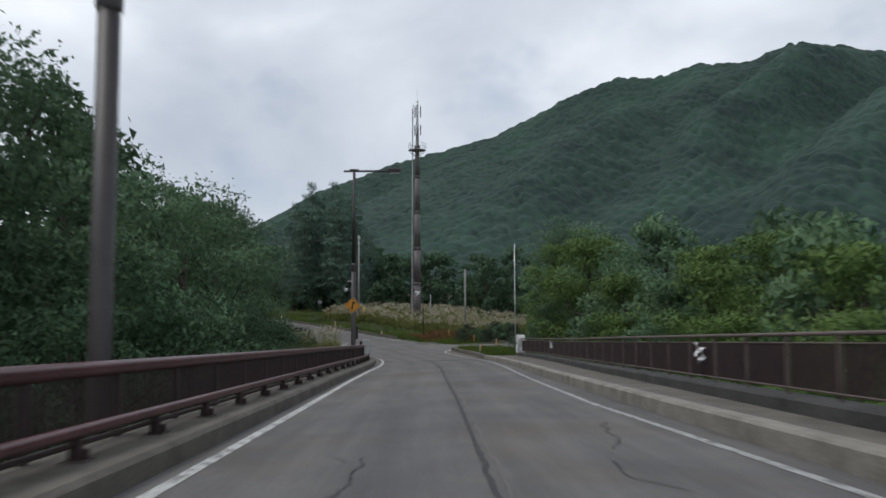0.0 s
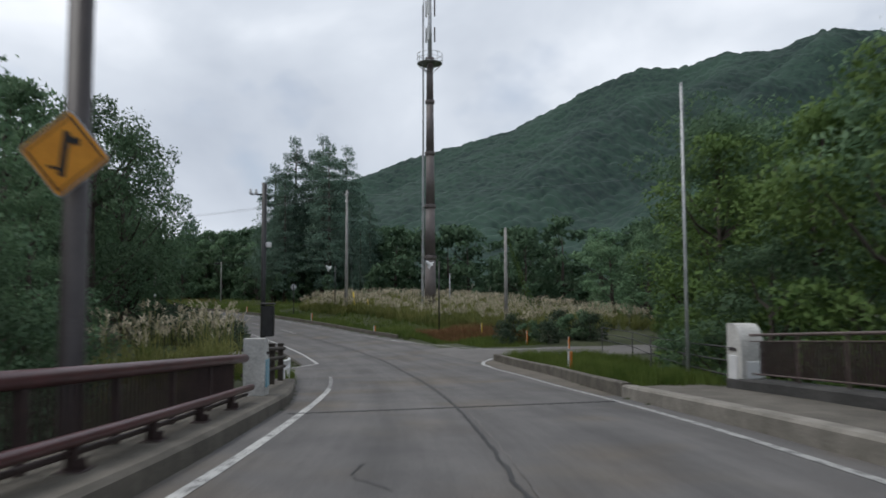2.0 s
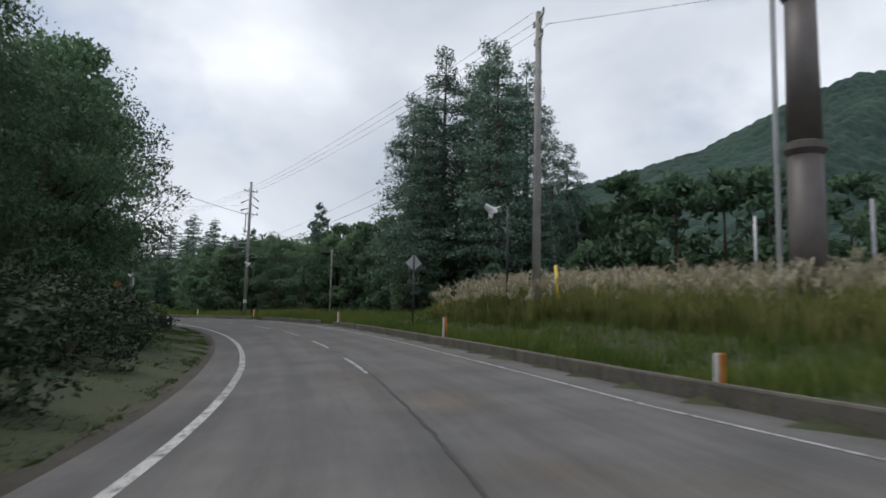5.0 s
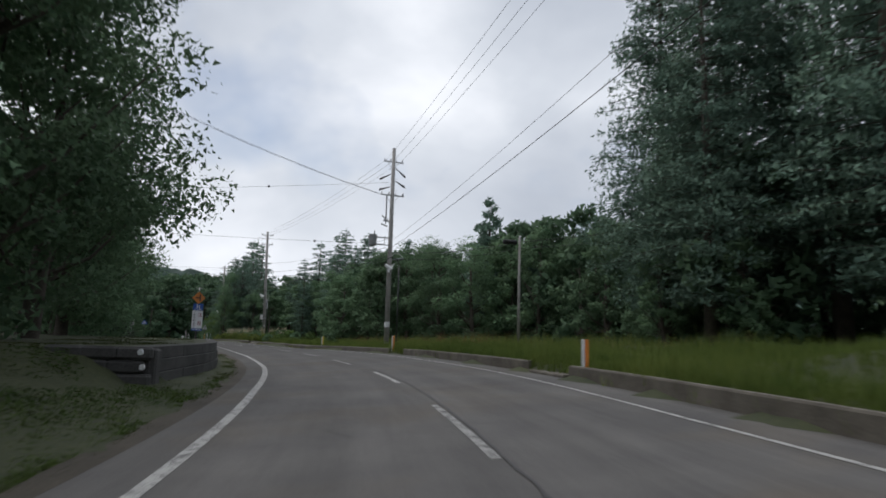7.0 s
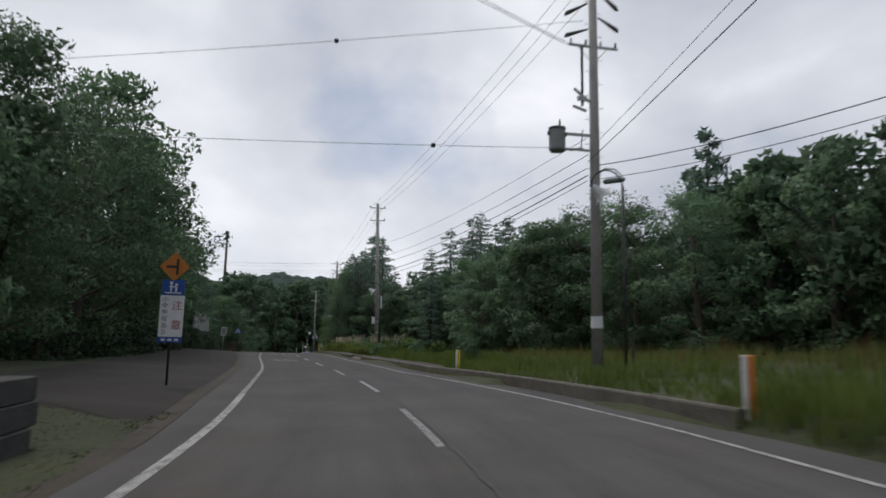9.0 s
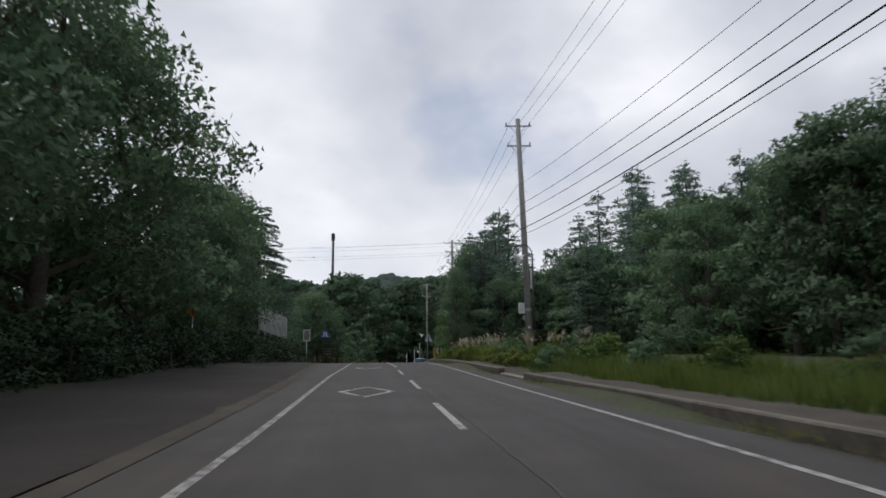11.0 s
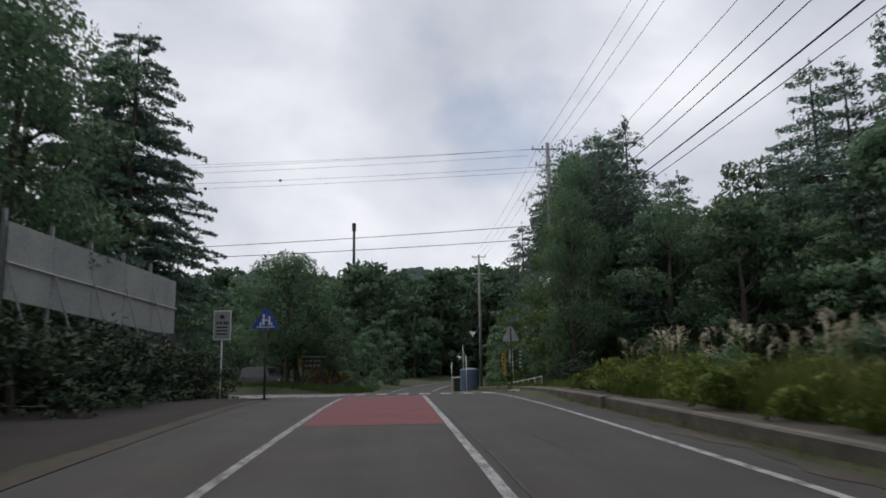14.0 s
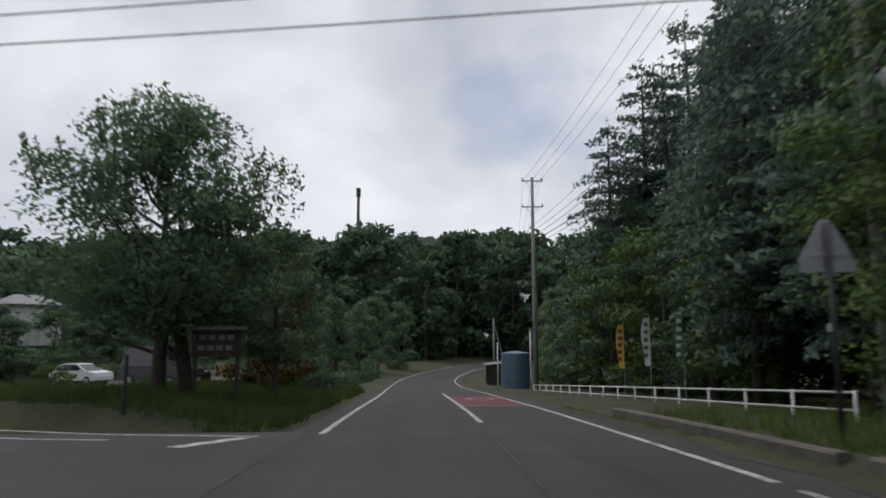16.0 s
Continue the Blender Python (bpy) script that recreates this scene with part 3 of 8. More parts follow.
# ---- the mountain: a wooded slope with the crowns of its trees ----
def mountain_fn(az, r):
    crest = np.interp(az, (-60, -25, -8, 2.4, 6.9, 8.6, 11.6, 15.1, 18.4, 21.3, 22.9, 26.7, 31.5, 40.1, 46.7, 51.3, 58.1, 66), (120, 260, 284, 306, 332, 337, 319, 326, 311, 316, 309, 281, 237, 197, 150, 101, 40, 6))
    a = np.radians(az)
    x, y = -np.sin(a) * r, np.cos(a) * r
    spur = np.array([noise.noise(Vector((p * 0.10 + q * 0.0035, q * 0.0015, 0.3))) + 0.22 * noise.noise(Vector((p * 0.17 + q * 0.007, q * 0.004, 4.3))) for p, q in zip(az, r)])
    u = np.clip((r - 270) / 730, 0, 1)
    h = (crest - 9) * u ** 1.25 * (1 + 0.8 * spur * u * (1 - u) * 3.2)
    h = np.where(r > 1000, (crest - 9) * (1 - 0.25 * ease(1000, 1300, r)), np.minimum(h, (crest - 9) * r / 1000 * 0.985))
    # crowns: a jittered net of domes
    cell = 11.0
    best = np.full(len(x), 9.0)
    hi = np.zeros(len(x))
    ix, iy = np.floor(x / cell), np.floor(y / cell)
    for dx in (-1, 0, 1):
        for dy in (-1, 0, 1):
            jx, jy = ix + dx, iy + dy
            r1 = np.modf(np.abs(np.sin(jx * 127.1 + jy * 311.7) * 43758.5))[0]
            r2 = np.modf(np.abs(np.sin(jx * 269.5 + jy * 183.3) * 24634.6))[0]
            d = np.hypot(x - (jx + 0.15 + 0.7 * r1) * cell, y - (jy + 0.15 + 0.7 * r2) * cell) / (cell * (0.6 + 0.3 * r2))
            hi = np.maximum(hi, np.sqrt(np.clip(1 - d * d, 0, 1)) * (4.5 + 4.0 * r1))
    return x, y, h - 4 + hi * ease(240, 330, r)


mountain = new("mountain", sheet("mountain", np.linspace(66, -40, 470), np.concatenate([np.linspace(255, 1010, 220), np.linspace(1020, 1300, 12)]), mountain_fn))
mountain.data.materials.append(MOUNTAIN_WOOD)
tagged(mountain, "steep mountainside covered in green broadleaf forest", "mountain", kind="structure")


# ---- road surface, shoulders, side roads ----
def tag_road(ob, label, category="road"):
    return tagged(ob, label, category, kind="structure")


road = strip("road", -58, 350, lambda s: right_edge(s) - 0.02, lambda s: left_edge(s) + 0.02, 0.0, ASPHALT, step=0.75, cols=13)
rs_ = np.linspace(-58, 350, len(road.data.vertices) // 13)
for key, vals in (("along", np.repeat(rs_, 13)), ("across", ((right_edge(rs_) - 0.02)[:, None] * (1 - np.linspace(0, 1, 13)) + (left_edge(rs_) + 0.02)[:, None] * np.linspace(0, 1, 13)).ravel())):
    road.data.attributes.new(key, "FLOAT", "POINT").data.foreach_set("value", vals.astype(np.float32))
tag_road(road, "worn grey asphalt road with faded lines and cracks")
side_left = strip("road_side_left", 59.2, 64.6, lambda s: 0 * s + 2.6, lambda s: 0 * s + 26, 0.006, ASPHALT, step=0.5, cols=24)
tag_road(side_left, "narrow patched asphalt track leaving beside the hedge")
side_right = strip("road_side_right", 63.0, 71.0, lambda s: -8.4 - 26.0 * ease(63.6, 65.6, s) * (1 - ease(68.0, 70.0, s)), lambda s: -5.4 + 0 * s, 0.006, ASPHALT_OLD, step=0.25, cols=30)
tag_road(side_right, "narrow asphalt lane joining past the bridge")
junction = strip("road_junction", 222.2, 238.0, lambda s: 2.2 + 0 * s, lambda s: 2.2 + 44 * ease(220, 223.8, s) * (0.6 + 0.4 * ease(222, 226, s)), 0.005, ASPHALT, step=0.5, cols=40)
tag_road(junction, "asphalt side road meeting the main road at a crossing")
gutter = strip("gutter", 141.4, 221, lambda s: left_edge(s) - 0.01, lambda s: left_edge(s) + 0.40, 0.012, GRIT, step=1.0, cols=3)
tag_road(gutter, "shallow gutter filled with grit and dirt", "gutter")
lot = strip("dirt_verge", 144.6, 222.5, lambda s: left_edge(s) + 0.4, lambda s: left_edge(s) + table(s, (144.6, 1.0), (149, 6.5), (190, 6.5), (214, 4.0), (222.5, 2.0)), 0.03, SOIL_SHADED, step=0.8, cols=16, lie=True, feather=True)
tag_road(lot, "strip of bare brown soil and fallen leaves, coloured darker for tree shade", "soil")
verge = strip("verge_soil", 66, 145.2, lambda s: left_edge(s) - 0.02, lambda s: left_edge(s) + 0.34 + 0.10 * np.sin(s * 2.1) + 0.06 * np.sin(s * 5.3), 0.012, GRIT, step=0.8, cols=5, lie=True)
tag_road(verge, "thin strip of soil and grit along the road edge", "soil")
wall_n = lambda s: table(s, (119, 4.6), (122.5, 4.3), (128, 3.65), (132, 3.4), (136, 3.5), (141.4, 3.75))
capping = strip("bank_top", 121.1, 141.3, lambda s: wall_n(s) + 0.3, lambda s: wall_n(s) + 2.6, 0.945, GRASS_GROUND, step=0.8, cols=4)
tag_road(capping, "grassy soil level with the top of the wall", "soil")
rubble = strip("shoulder_grit", 186, 246, lambda s: right_edge(s) + 0.42 + 0.12 * np.sin(s * 1.7) + 0.07 * np.sin(s * 4.9), lambda s: right_edge(s) + 0.01, 0.006, GRIT, step=0.4, cols=3)
tag_road(rubble, "grit and moss gathered along the kerb foot", "grit")


apron = strip("gutter", 46.5, 63.4, lambda s: right_edge(s) + 0.02, lambda s: right_line(s) - 0.12, 0.006, GUTTER, step=0.8, cols=3)
tag_road(apron, "brown gritty gutter between line and kerb", "gutter")


# ---- kerbs ----
def kerb(s0, s1, top, width=0.2, mat=CONCRETE):
    ob = ridge_bar("kerb", s0, s1, lambda s: right_edge(s), lambda s: right_edge(s) - width, top, -0.25, mat, step=1.0)
    return tagged(ob, "weathered concrete kerb beside the asphalt", "kerb", "roadside kerbs", "structure")


kerb(46.2, 63.3, 0.33, 0.24)
kerb(79.5, 118.6, 0.30, 0.22)
kerb(121.4, 136.9, 0.30, 0.22)
dip = ridge_bar("kerb", 118.8, 121.2, lambda s: right_edge(s) + 0.12, lambda s: right_edge(s) - 0.5, 0.07, -0.25, CONCRETE)
tagged(dip, "low concrete ramp in a gap of the kerb", "kerb", "roadside kerbs", "structure")
kerb(139.6, 181.5, 0.28, 0.24)
kerb(186.0, 213.0, 0.28, 0.24)
kerb(213.4, 224.6, 0.28, 0.24)
kerb(228.2, 231.4, 0.28, 0.24)
worn = ridge_bar("kerb", 224.8, 228.0, lambda s: right_edge(s) + 0.05 * np.sin(s * 5.0), lambda s: right_edge(s) - 0.42, 0.11, -0.25, CONCRETE_PALE, step=0.25)
tagged(worn, "broken lowered pale kerb beside the crossing", "kerb", "roadside kerbs", "structure")
kerb(232.0, 241.0, 0.26, 0.22)
low = ridge_bar("kerb", 181.7, 185.8, lambda s: right_edge(s), lambda s: right_edge(s) - 0.3, 0.10, -0.25, CONCRETE_PALE)
tagged(low, "lowered pale concrete kerb at a field entrance", "kerb", "roadside kerbs", "structure")

path = strip("footpath", 160, 231, lambda s: right_edge(s) - 1.15 - 0.12 * np.sin(s * 1.3), lambda s: right_edge(s) - 0.22, 0.02, GRIT, step=0.4, cols=6, lie=True)
tag_road(path, "narrow gritty path behind the kerb", "path")

# ---- bridge ----
bridge = thing("bridge", "road bridge with maroon steel railings and concrete kerbs", "bridge")
B0, B1 = -52.0, 45.2


def under(ob, parent):
    ob.parent = parent
    return ob


under(ridge_bar("deck", B0, B1, lambda s: 3.75 + 0 * s, lambda s: parapet(s) - 0.62, -0.03, -0.9, CONCRETE_DARK, step=2.0), bridge)
under(ridge_bar("kerb", B0, 52.5, lambda s: left_edge(s), lambda s: left_edge(s) + 1.15, 0.25, -0.5, CONCRETE, step=1.0, bevel=0.05), bridge)
under(ridge_bar("kerb", B0, 46.2, lambda s: right_edge(s), lambda s: right_edge(s) - 0.34, 0.28, -0.5, CONCRETE_PALE, step=1.0, bevel=0.04), bridge)
under(ridge_bar("walkway", B0, 46.2, lambda s: right_edge(s) - 0.34, lambda s: parapet(np.minimum(s, 45.5)) + 0.02, 0.255, -0.5, CONCRETE, step=1.0, bevel=0.01), bridge)
under(ridge_bar("plinth", B0, B1, lambda s: parapet(s), lambda s: parapet(s) - 0.55, 0.47, -0.5, CONCRETE_DARK, step=1.0, bevel=0.04), bridge)
g = Geo()
for k in range(64):
    n0 = 2.3 - k * 0.105
    s0 = 43.9 - (n0 - 2.0) * 0.2
    g.box(at(s0 + 0.035 * (-1) ** k, n0, 0.006), (0.05, 0.12, 0.010), Matrix.Rotation(radians(heading(44)), 3, "Z"))
part("expansion_joint", g, CRACK, bridge)


def rail_line(s0, s1, n, dz, r, name, mat, parent, sides=10, step=1.5):
    fn_n = n if callable(n) else (lambda s: n)
    ss = np.linspace(s0, s1, max(2, int((s1 - s0) / step) + 1))
    return part(name, Geo().tube([at(s, float(fn_n(s)), dz) for s in ss], r, sides), mat, parent, smooth=True)


def left_rail(s): return float(table(s, (-60, 3.42), (30, 3.42), (45, 3.3)))
def right_rail(s): return float(parapet(np.array(s))) - 0.25


railing_l = thing("bridge_railing", "maroon steel bridge railing with dense dark upright bars", "railing", "bridge railings")
rail_line(-50, 44.7, left_rail, 1.02, 0.085, "handrail", RAIL_MAROON, railing_l)
rail_line(-50, 44.7, left_rail, 0.40, 0.022, "bottom_rail", RAIL_DARK, railing_l, 6)
post = Geo().box((0, 0, 0.37), (0.07, 0.09, 0.74), bevel=0.01).mesh("post")
bar = Geo().tube([(0, 0, 0), (0, 0, 0.60)], 0.017, 5, caps=False).mesh("bar")
rest = Geo()
panel_len = 1.8
for i in range(int((44.4 + 50) / panel_len)):
    s = -49.8 + i * panel_len
    p = part("post", post, RAIL_DARK, railing_l)
    p.matrix_basis = Matrix.Translation(at(s, left_rail(s), 0.25)) @ Matrix.Rotation(radians(heading(s)), 4, "Z")
    for k in range(1, 15):
        q = s + k * panel_len / 15
        if 4 < s < 40:
            b = part("bar", bar, RAIL_DARK, railing_l)
            b.matrix_basis = Matrix.Translation(at(q, left_rail(q), 0.40))
        else:
            rest.tube([at(q, left_rail(q), 0.40), at(q, left_rail(q), 1.0)], 0.017, 5, caps=False)
tagged(part("bar_rest", rest, RAIL_DARK, railing_l), kind="stuff")
guard = thing("guard_pipe", "low maroon steel guard pipe on welded feet along the kerb", "guard rail")
rail_line(-50, 43.6, lambda s: 3.02 - 0.004 * max(s - 30, 0), 0.52, 0.058, "pipe", RAIL_MAROON, guard)
rail_line(-50, 43.6, lambda s: 3.10 - 0.004 * max(s - 30, 0), 0.39, 0.03, "lower_pipe", RAIL_DARK, guard, 8)
foot = Geo().box((0, 0, 0.010), (0.24, 0.22, 0.02), bevel=0.006).box((0, 0.02, 0.13), (0.07, 0.12, 0.25), bevel=0.02).box((0, -0.05, 0.06), (0.02, 0.1, 0.1)).mesh("foot")
for i in range(52):
    s = -49.6 + i * 1.8
    p = part("foot", foot, RAIL_DARK, guard)
    p.matrix_basis = Matrix.Translation(at(s, 3.05 - 0.004 * max(s - 30, 0), 0.25)) @ Matrix.Rotation(radians(heading(s)), 4, "Z")

railing_r = thing("bridge_railing", "rusty brown steel railing on a concrete plinth with dense bars", "railing", "bridge railings")
rail_line(-50, 44.6, right_rail, 1.37, 0.030, "handrail", RAIL_GREY, railing_r, 8)
rail_line(-50, 44.6, right_rail, 1.24, 0.012, "upper_rail", RAIL_GREY, railing_r, 6)
rail_line(-50, 44.6, right_rail, 0.57, 0.018, "bottom_rail", RAIL_GREY, railing_r, 6)
post = Geo().box((0, 0, 0.45), (0.042, 0.05, 0.90), bevel=0.008).mesh("post")
bar = Geo().tube([(0, 0, 0), (0, 0, 0.67)], 0.023, 5, caps=False).mesh("bar")
rest = Geo()
for i in range(int((44.4 + 50) / 1.42)):
    s = -49.4 + i * 1.42
    p = part("post", post, RAIL_GREY, railing_r)
    p.matrix_basis = Matrix.Translation(at(s, right_rail(s), 0.46)) @ Matrix.Rotation(radians(heading(s)), 4, "Z")
    for k in range(1, 15):
        q = s + k * 1.42 / 15
        if 5 < s < 34:
            b = part("bar", bar, RAIL_DARK, railing_r)
            b.matrix_basis = Matrix.Translation(at(q, right_rail(q) - 0.02, 0.57))
        else:
            rest.tube([at(q, right_rail(q) - 0.02, 0.57), at(q, right_rail(q) - 0.02, 1.24)], 0.023, 5, caps=False)
tagged(part("bar_rest", rest, RAIL_DARK, railing_r), kind="stuff")


def pillar(s, n, wide, high, plaque, label):
    """A rounded concrete end pillar with a plaque on its face towards the road's start."""
    g = Geo()
    m = Matrix.Translation(at(s, n, 0.2)) @ Matrix.Rotation(radians(heading(s)), 4, "Z")
    arc = [(-0.34, 0), (-0.34, high * 0.55)] + [(-0.34 + 0.36 * (1 - math.cos(a)), high * 0.55 + high * 0.45 * math.sin(a)) for a in np.linspace(0.12, 1.5, 8)] + [(0.26, high), (0.26, 0)]
    if plaque == "right":
        arc = [(-x * 1.0, z) for x, z in arc][::-1]
    body = [Vector((x, wide / 2, z)) for x, z in arc] + [Vector((x, -wide / 2, z)) for x, z in arc]
    k = len(arc)
    g.add([m @ p for p in body], [tuple(range(k)), tuple(range(2 * k - 1, k - 1, -1))] + [(i, i + k, (i + 1) % k + k, (i + 1) % k) for i in range(k)])
    return g, m


pl, m = pillar(45.35, 3.2, 0.42, 1.22, "right", "")
pil = thing("end_pillar", "stained white end pillar of the bridge with a blue plaque", "pillar", "bridge end pillars")
part("body", pl, PLASTER, pil)
part("plaque", Geo().box(m @ Vector((0.05, -0.225, 0.5)), (0.34, 0.03, 0.56), m.to_3x3(), 0.008), SIGN_PALEBLUE, pil, "pale blue tiled plaque")
g = Geo()
for k in range(3):
    g.box(m @ Vector((0.02 + 0.09 * k, -0.222, 0.9)), (0.05, 0.02, 0.06), m.to_3x3())
part("lettering", g, LAMP_BROWN, pil, "illegible dark lettering")
pr, m = pillar(44.9, -7.1, 0.5, 1.42, "left", "")
pil = thing("end_pillar", "rounded white end pillar of the bridge with a recessed plate", "pillar", "bridge end pillars")
part("body", pr, PLASTER, pil)
part("plate", Geo().box(m @ Vector((0.0, 0.262, 0.5)), (0.34, 0.03, 0.5), m.to_3x3(), 0.008), SIGN_WHITE, pil, "pale blank plate in a frame")
part("face_plate", Geo().box(m @ Vector((-0.345, 0.0, 0.42)), (0.03, 0.3, 0.46), m.to_3x3(), 0.008), SIGN_WHITE, pil, "pale plate on the rounded face")
g = Geo()
for k in range(4):
    g.box(m @ Vector((-0.10 + 0.08 * k, 0.262, 0.88)), (0.05, 0.02, 0.07), m.to_3x3())
part("lettering", g, LAMP_BROWN, pil, "illegible dark lettering")
base = Geo().box(m @ Vector((0, 0, -0.12)), (0.9, 0.8, 0.3), m.to_3x3(), 0.03)
part("base", base, CONCRETE, pil)


# ---- painted lines, cracks and marks on the road ----
def mark(name, s0, s1, n, w, mat=WHITE_LINE, dz=0.006, step=0.6, label="worn white line painted on the asphalt"):
    fn_n = n if callable(n) else (lambda s: s * 0 + n)
    ob = strip(name, s0, s1, lambda s: fn_n(s) - w / 2, lambda s: fn_n(s) + w / 2, dz, mat, step, 2)
    return tagged(ob, label, "road marking", "road markings", "structure")


mark("edge_line", -55, 51.0, left_line, 0.15)
mark("edge_line", 51.0, 57.4, left_line, 0.13, FADED_LINE)
mark("edge_line", 66.2, 88, left_line, 0.14)
mark("edge_line", 88, 150, left_line, 0.14, MID_LINE)
mark("edge_line", 150, 221.4, left_line, 0.13, FADED_LINE)
mark("edge_line", 237.5, 340, left_line, 0.14)
mark("edge_line", -55, 60.0, right_line, 0.14, MID_LINE)
mark("edge_line", 77.5, 150, right_line, 0.13, MID_LINE)
mark("edge_line", 150, 231, right_line, 0.13, END_LINE)
mark("edge_line", 231.5, 340, right_line, 0.14)


def ribbon(name, pts, w, mat, dz=0.006, label="worn white line painted on the asphalt", category="road marking", jag=0.0):
    """A painted band or crack through points (s, n)."""
    ss, nn = [p[0] for p in pts], [p[1] for p in pts]
    ds = np.concatenate([[0], np.cumsum(np.hypot(np.diff(ss), np.diff(nn)))])
    k = max(2, int(ds[-1] / (0.12 if jag else 0.35)) + 1)
    u = np.linspace(0, ds[-1], k)
    s, n = np.interp(u, ds, ss), np.interp(u, ds, nn)
    if jag:
        n = n + np.array([noise.noise(Vector((x * 1.7, ds[-1], 1.0))) for x in u]) * jag + np.array([noise.noise(Vector((x * 7, ds[-1], 5.0))) for x in u]) * jag * 0.4
        s = s + np.array([noise.noise(Vector((x * 5, ds[-1], 9.0))) for x in u]) * jag * 0.5
    dx, dn = np.gradient(s), np.gradient(n)
    ln = np.hypot(dx, dn) + 1e-9
    ww = w / 2 * (1 if not jag else (0.35 + 0.9 * np.abs(np.array([noise.noise(Vector((x * 4, 2.0, ds[-1]))) for x in u]))))
    a = along(s - dn / ln * ww, n + dx / ln * ww)
    b = along(s + dn / ln * ww, n - dx / ln * ww)
    v = [(x, y, z + dz) for x, y, z in zip(*a)] + [(x, y, z + dz) for x, y, z in zip(*b)]
    g = Geo().add(v, [(i, i + k, i + k + 1, i + 1) for i in range(k - 1)])
    ob = part(name, g, mat)
    return tagged(ob, label, category, "road cracks" if jag else "road markings", "structure")


ribbon("edge_line", [(63.2, 5.0), (63.6, 3.7), (65.2, 2.5), (66.3, 2.02), (67, 1.99)], 0.15, WHITE_LINE, 0.016)
ribbon("edge_line", [(59.9, -5.05), (61.6, -5.25), (62.9, -5.9), (63.9, -6.8), (64.7, -7.8), (65.2, -9), (65.6, -14)], 0.17, WHITE_LINE, 0.016)
ribbon("edge_line", [(68.6, -14), (68.4, -10.2), (70.2, -9.0), (75.4, -7.05), (79, -6.3)], 0.14, WHITE_LINE, 0.016)
for s0 in (91.2, 101.0, 110.2, 119.9, 130.0, 139.9, 149.0, 158.0, 168.0, 177.8, 187.4):
    c = float(table(s0, (84, -1.2), (95, -1.24), (104, -1.4), (132, -1.3), (146, -1.4), (160, -1.1), (190, -0.9), (212, -1.0)))
    mark("centre_dash", s0, s0 + 4.8, c + (0.1 if s0 < 170 else 0.0), 0.13, FADED_LINE if s0 in (110.2, 130.0, 139.9, 158.0) else MID_LINE, label="worn white dash of the centre line")
mark("centre_line", 196.8, 223.0, -1.0, 0.13, END_LINE, label="solid white centre line before the crossing")
mark("centre_line", 240, 262, -1.45, 0.14, label="solid white centre line after the crossing")


def diamond(s, n, length=3.8, wide=1.45):
    w = 0.17
    g = Geo()
    outer = [(s - length / 2, n), (s, n + wide / 2), (s + length / 2, n), (s, n - wide / 2)]
    k = 1 - 2 * w / wide
    inner = [(s + (a - s) * (1 - 2.6 * w / length), n + (b - n) * k) for a, b in outer]
    pts = [at(a, b, 0.007) for a, b in outer] + [at(a, b, 0.007) for a, b in inner]
    g.add(pts, [(i, (i + 1) % 4, (i + 1) % 4 + 4, i + 4) for i in range(4)])
    ob = part("diamond_mark", g, FLAKING_LINE)
    return tagged(ob, "white diamond outline warning of a crossing ahead", "road marking", "diamond marks", "structure")


diamond(176.9, 0.58, 4.2, 1.6)
diamond(196.0, 0.6, 4.0, 1.55)
diamond(253.8, -2.75, 3.6, 1.4)
red = strip("red_pavement", 210.3, 222.3, lambda s: -0.92 + 0 * s, lambda s: left_line(s) - 0.09, 0.004, RED_PAVE, step=1.0, cols=4)
tag_road(red, "dull red coated road patch before the crossing", "road surface")
red = strip("red_pavement", 247.6, 257.5, lambda s: right_line(s) + 0.1, lambda s: -1.5 + 0 * s, 0.004, RED_PAVE, step=1.0, cols=4)
tag_road(red, "dull red coated patch in the oncoming lane", "road surface")
ribbon("stop_line", [(222.5, -0.98), (222.45, 1.85)], 0.12, WHITE_FRESH)
ribbon("stop_line", [(247.4, -1.4), (247.4, -3.8)], 0.14, WHITE_FRESH)
for k in range(8):
    n = 1.6 - 0.91 * k
    w = 0.46
    g = Geo().add([at(225.4, n + w / 2, 0.007), at(225.4, n - w / 2, 0.007), at(227.9, n - w / 2, 0.007), at(227.9, n + w / 2, 0.007)], [(0, 1, 2, 3)])
    if k < 7:
        tagged(part("zebra_stripe", g, ZEBRA), "worn white crossing stripe on asphalt", "road marking", "zebra crossing stripes", "structure")
# crossing and hatching on the side road
for a, b in (((223.2, 3.7), (224.7, 1.98)), ((222.6, 6.2), (226.2, 1.92)), ((222.4, 7.0), (227.3, 2.3)), ((223.0, 7.8), (228.4, 3.3))):
    ribbon("side_stripe", [a, b], 0.36, WHITE_FRESH, 0.009)
ribbon("hatch_edge", [(234.0, 12.5), (230.9, 7.6), (230.2, 5.8), (228.4, 3.3), (227.2, 2.1)], 0.14, WHITE_FRESH, 0.009)
for s0, n0, s1, n1 in ((230.4, 6.5, 227.6, 4.1), (230.9, 8.4, 226.6, 4.75), (232.4, 10.6, 225.4, 5.7)):
    ribbon("hatch_bar", [(s0, n0), (s1, n1)], 0.42, WHITE_FRESH, 0.009)
ribbon("edge_line", [(245.2, 30), (242.2, 17.5), (240.3, 12.0), (237.8, 6.2), (237.1, 3.0)], 0.14, WHITE_LINE, 0.009)
ribbon("stop_line", [(236.9, 3.2), (235.4, 4.0)], 0.32, WHITE_FRESH, 0.01)
ribbon("edge_line", [(238.7, 12.0), (236.9, 6.9), (236.7, 5.6)], 0.12, WHITE_LINE, 0.009)

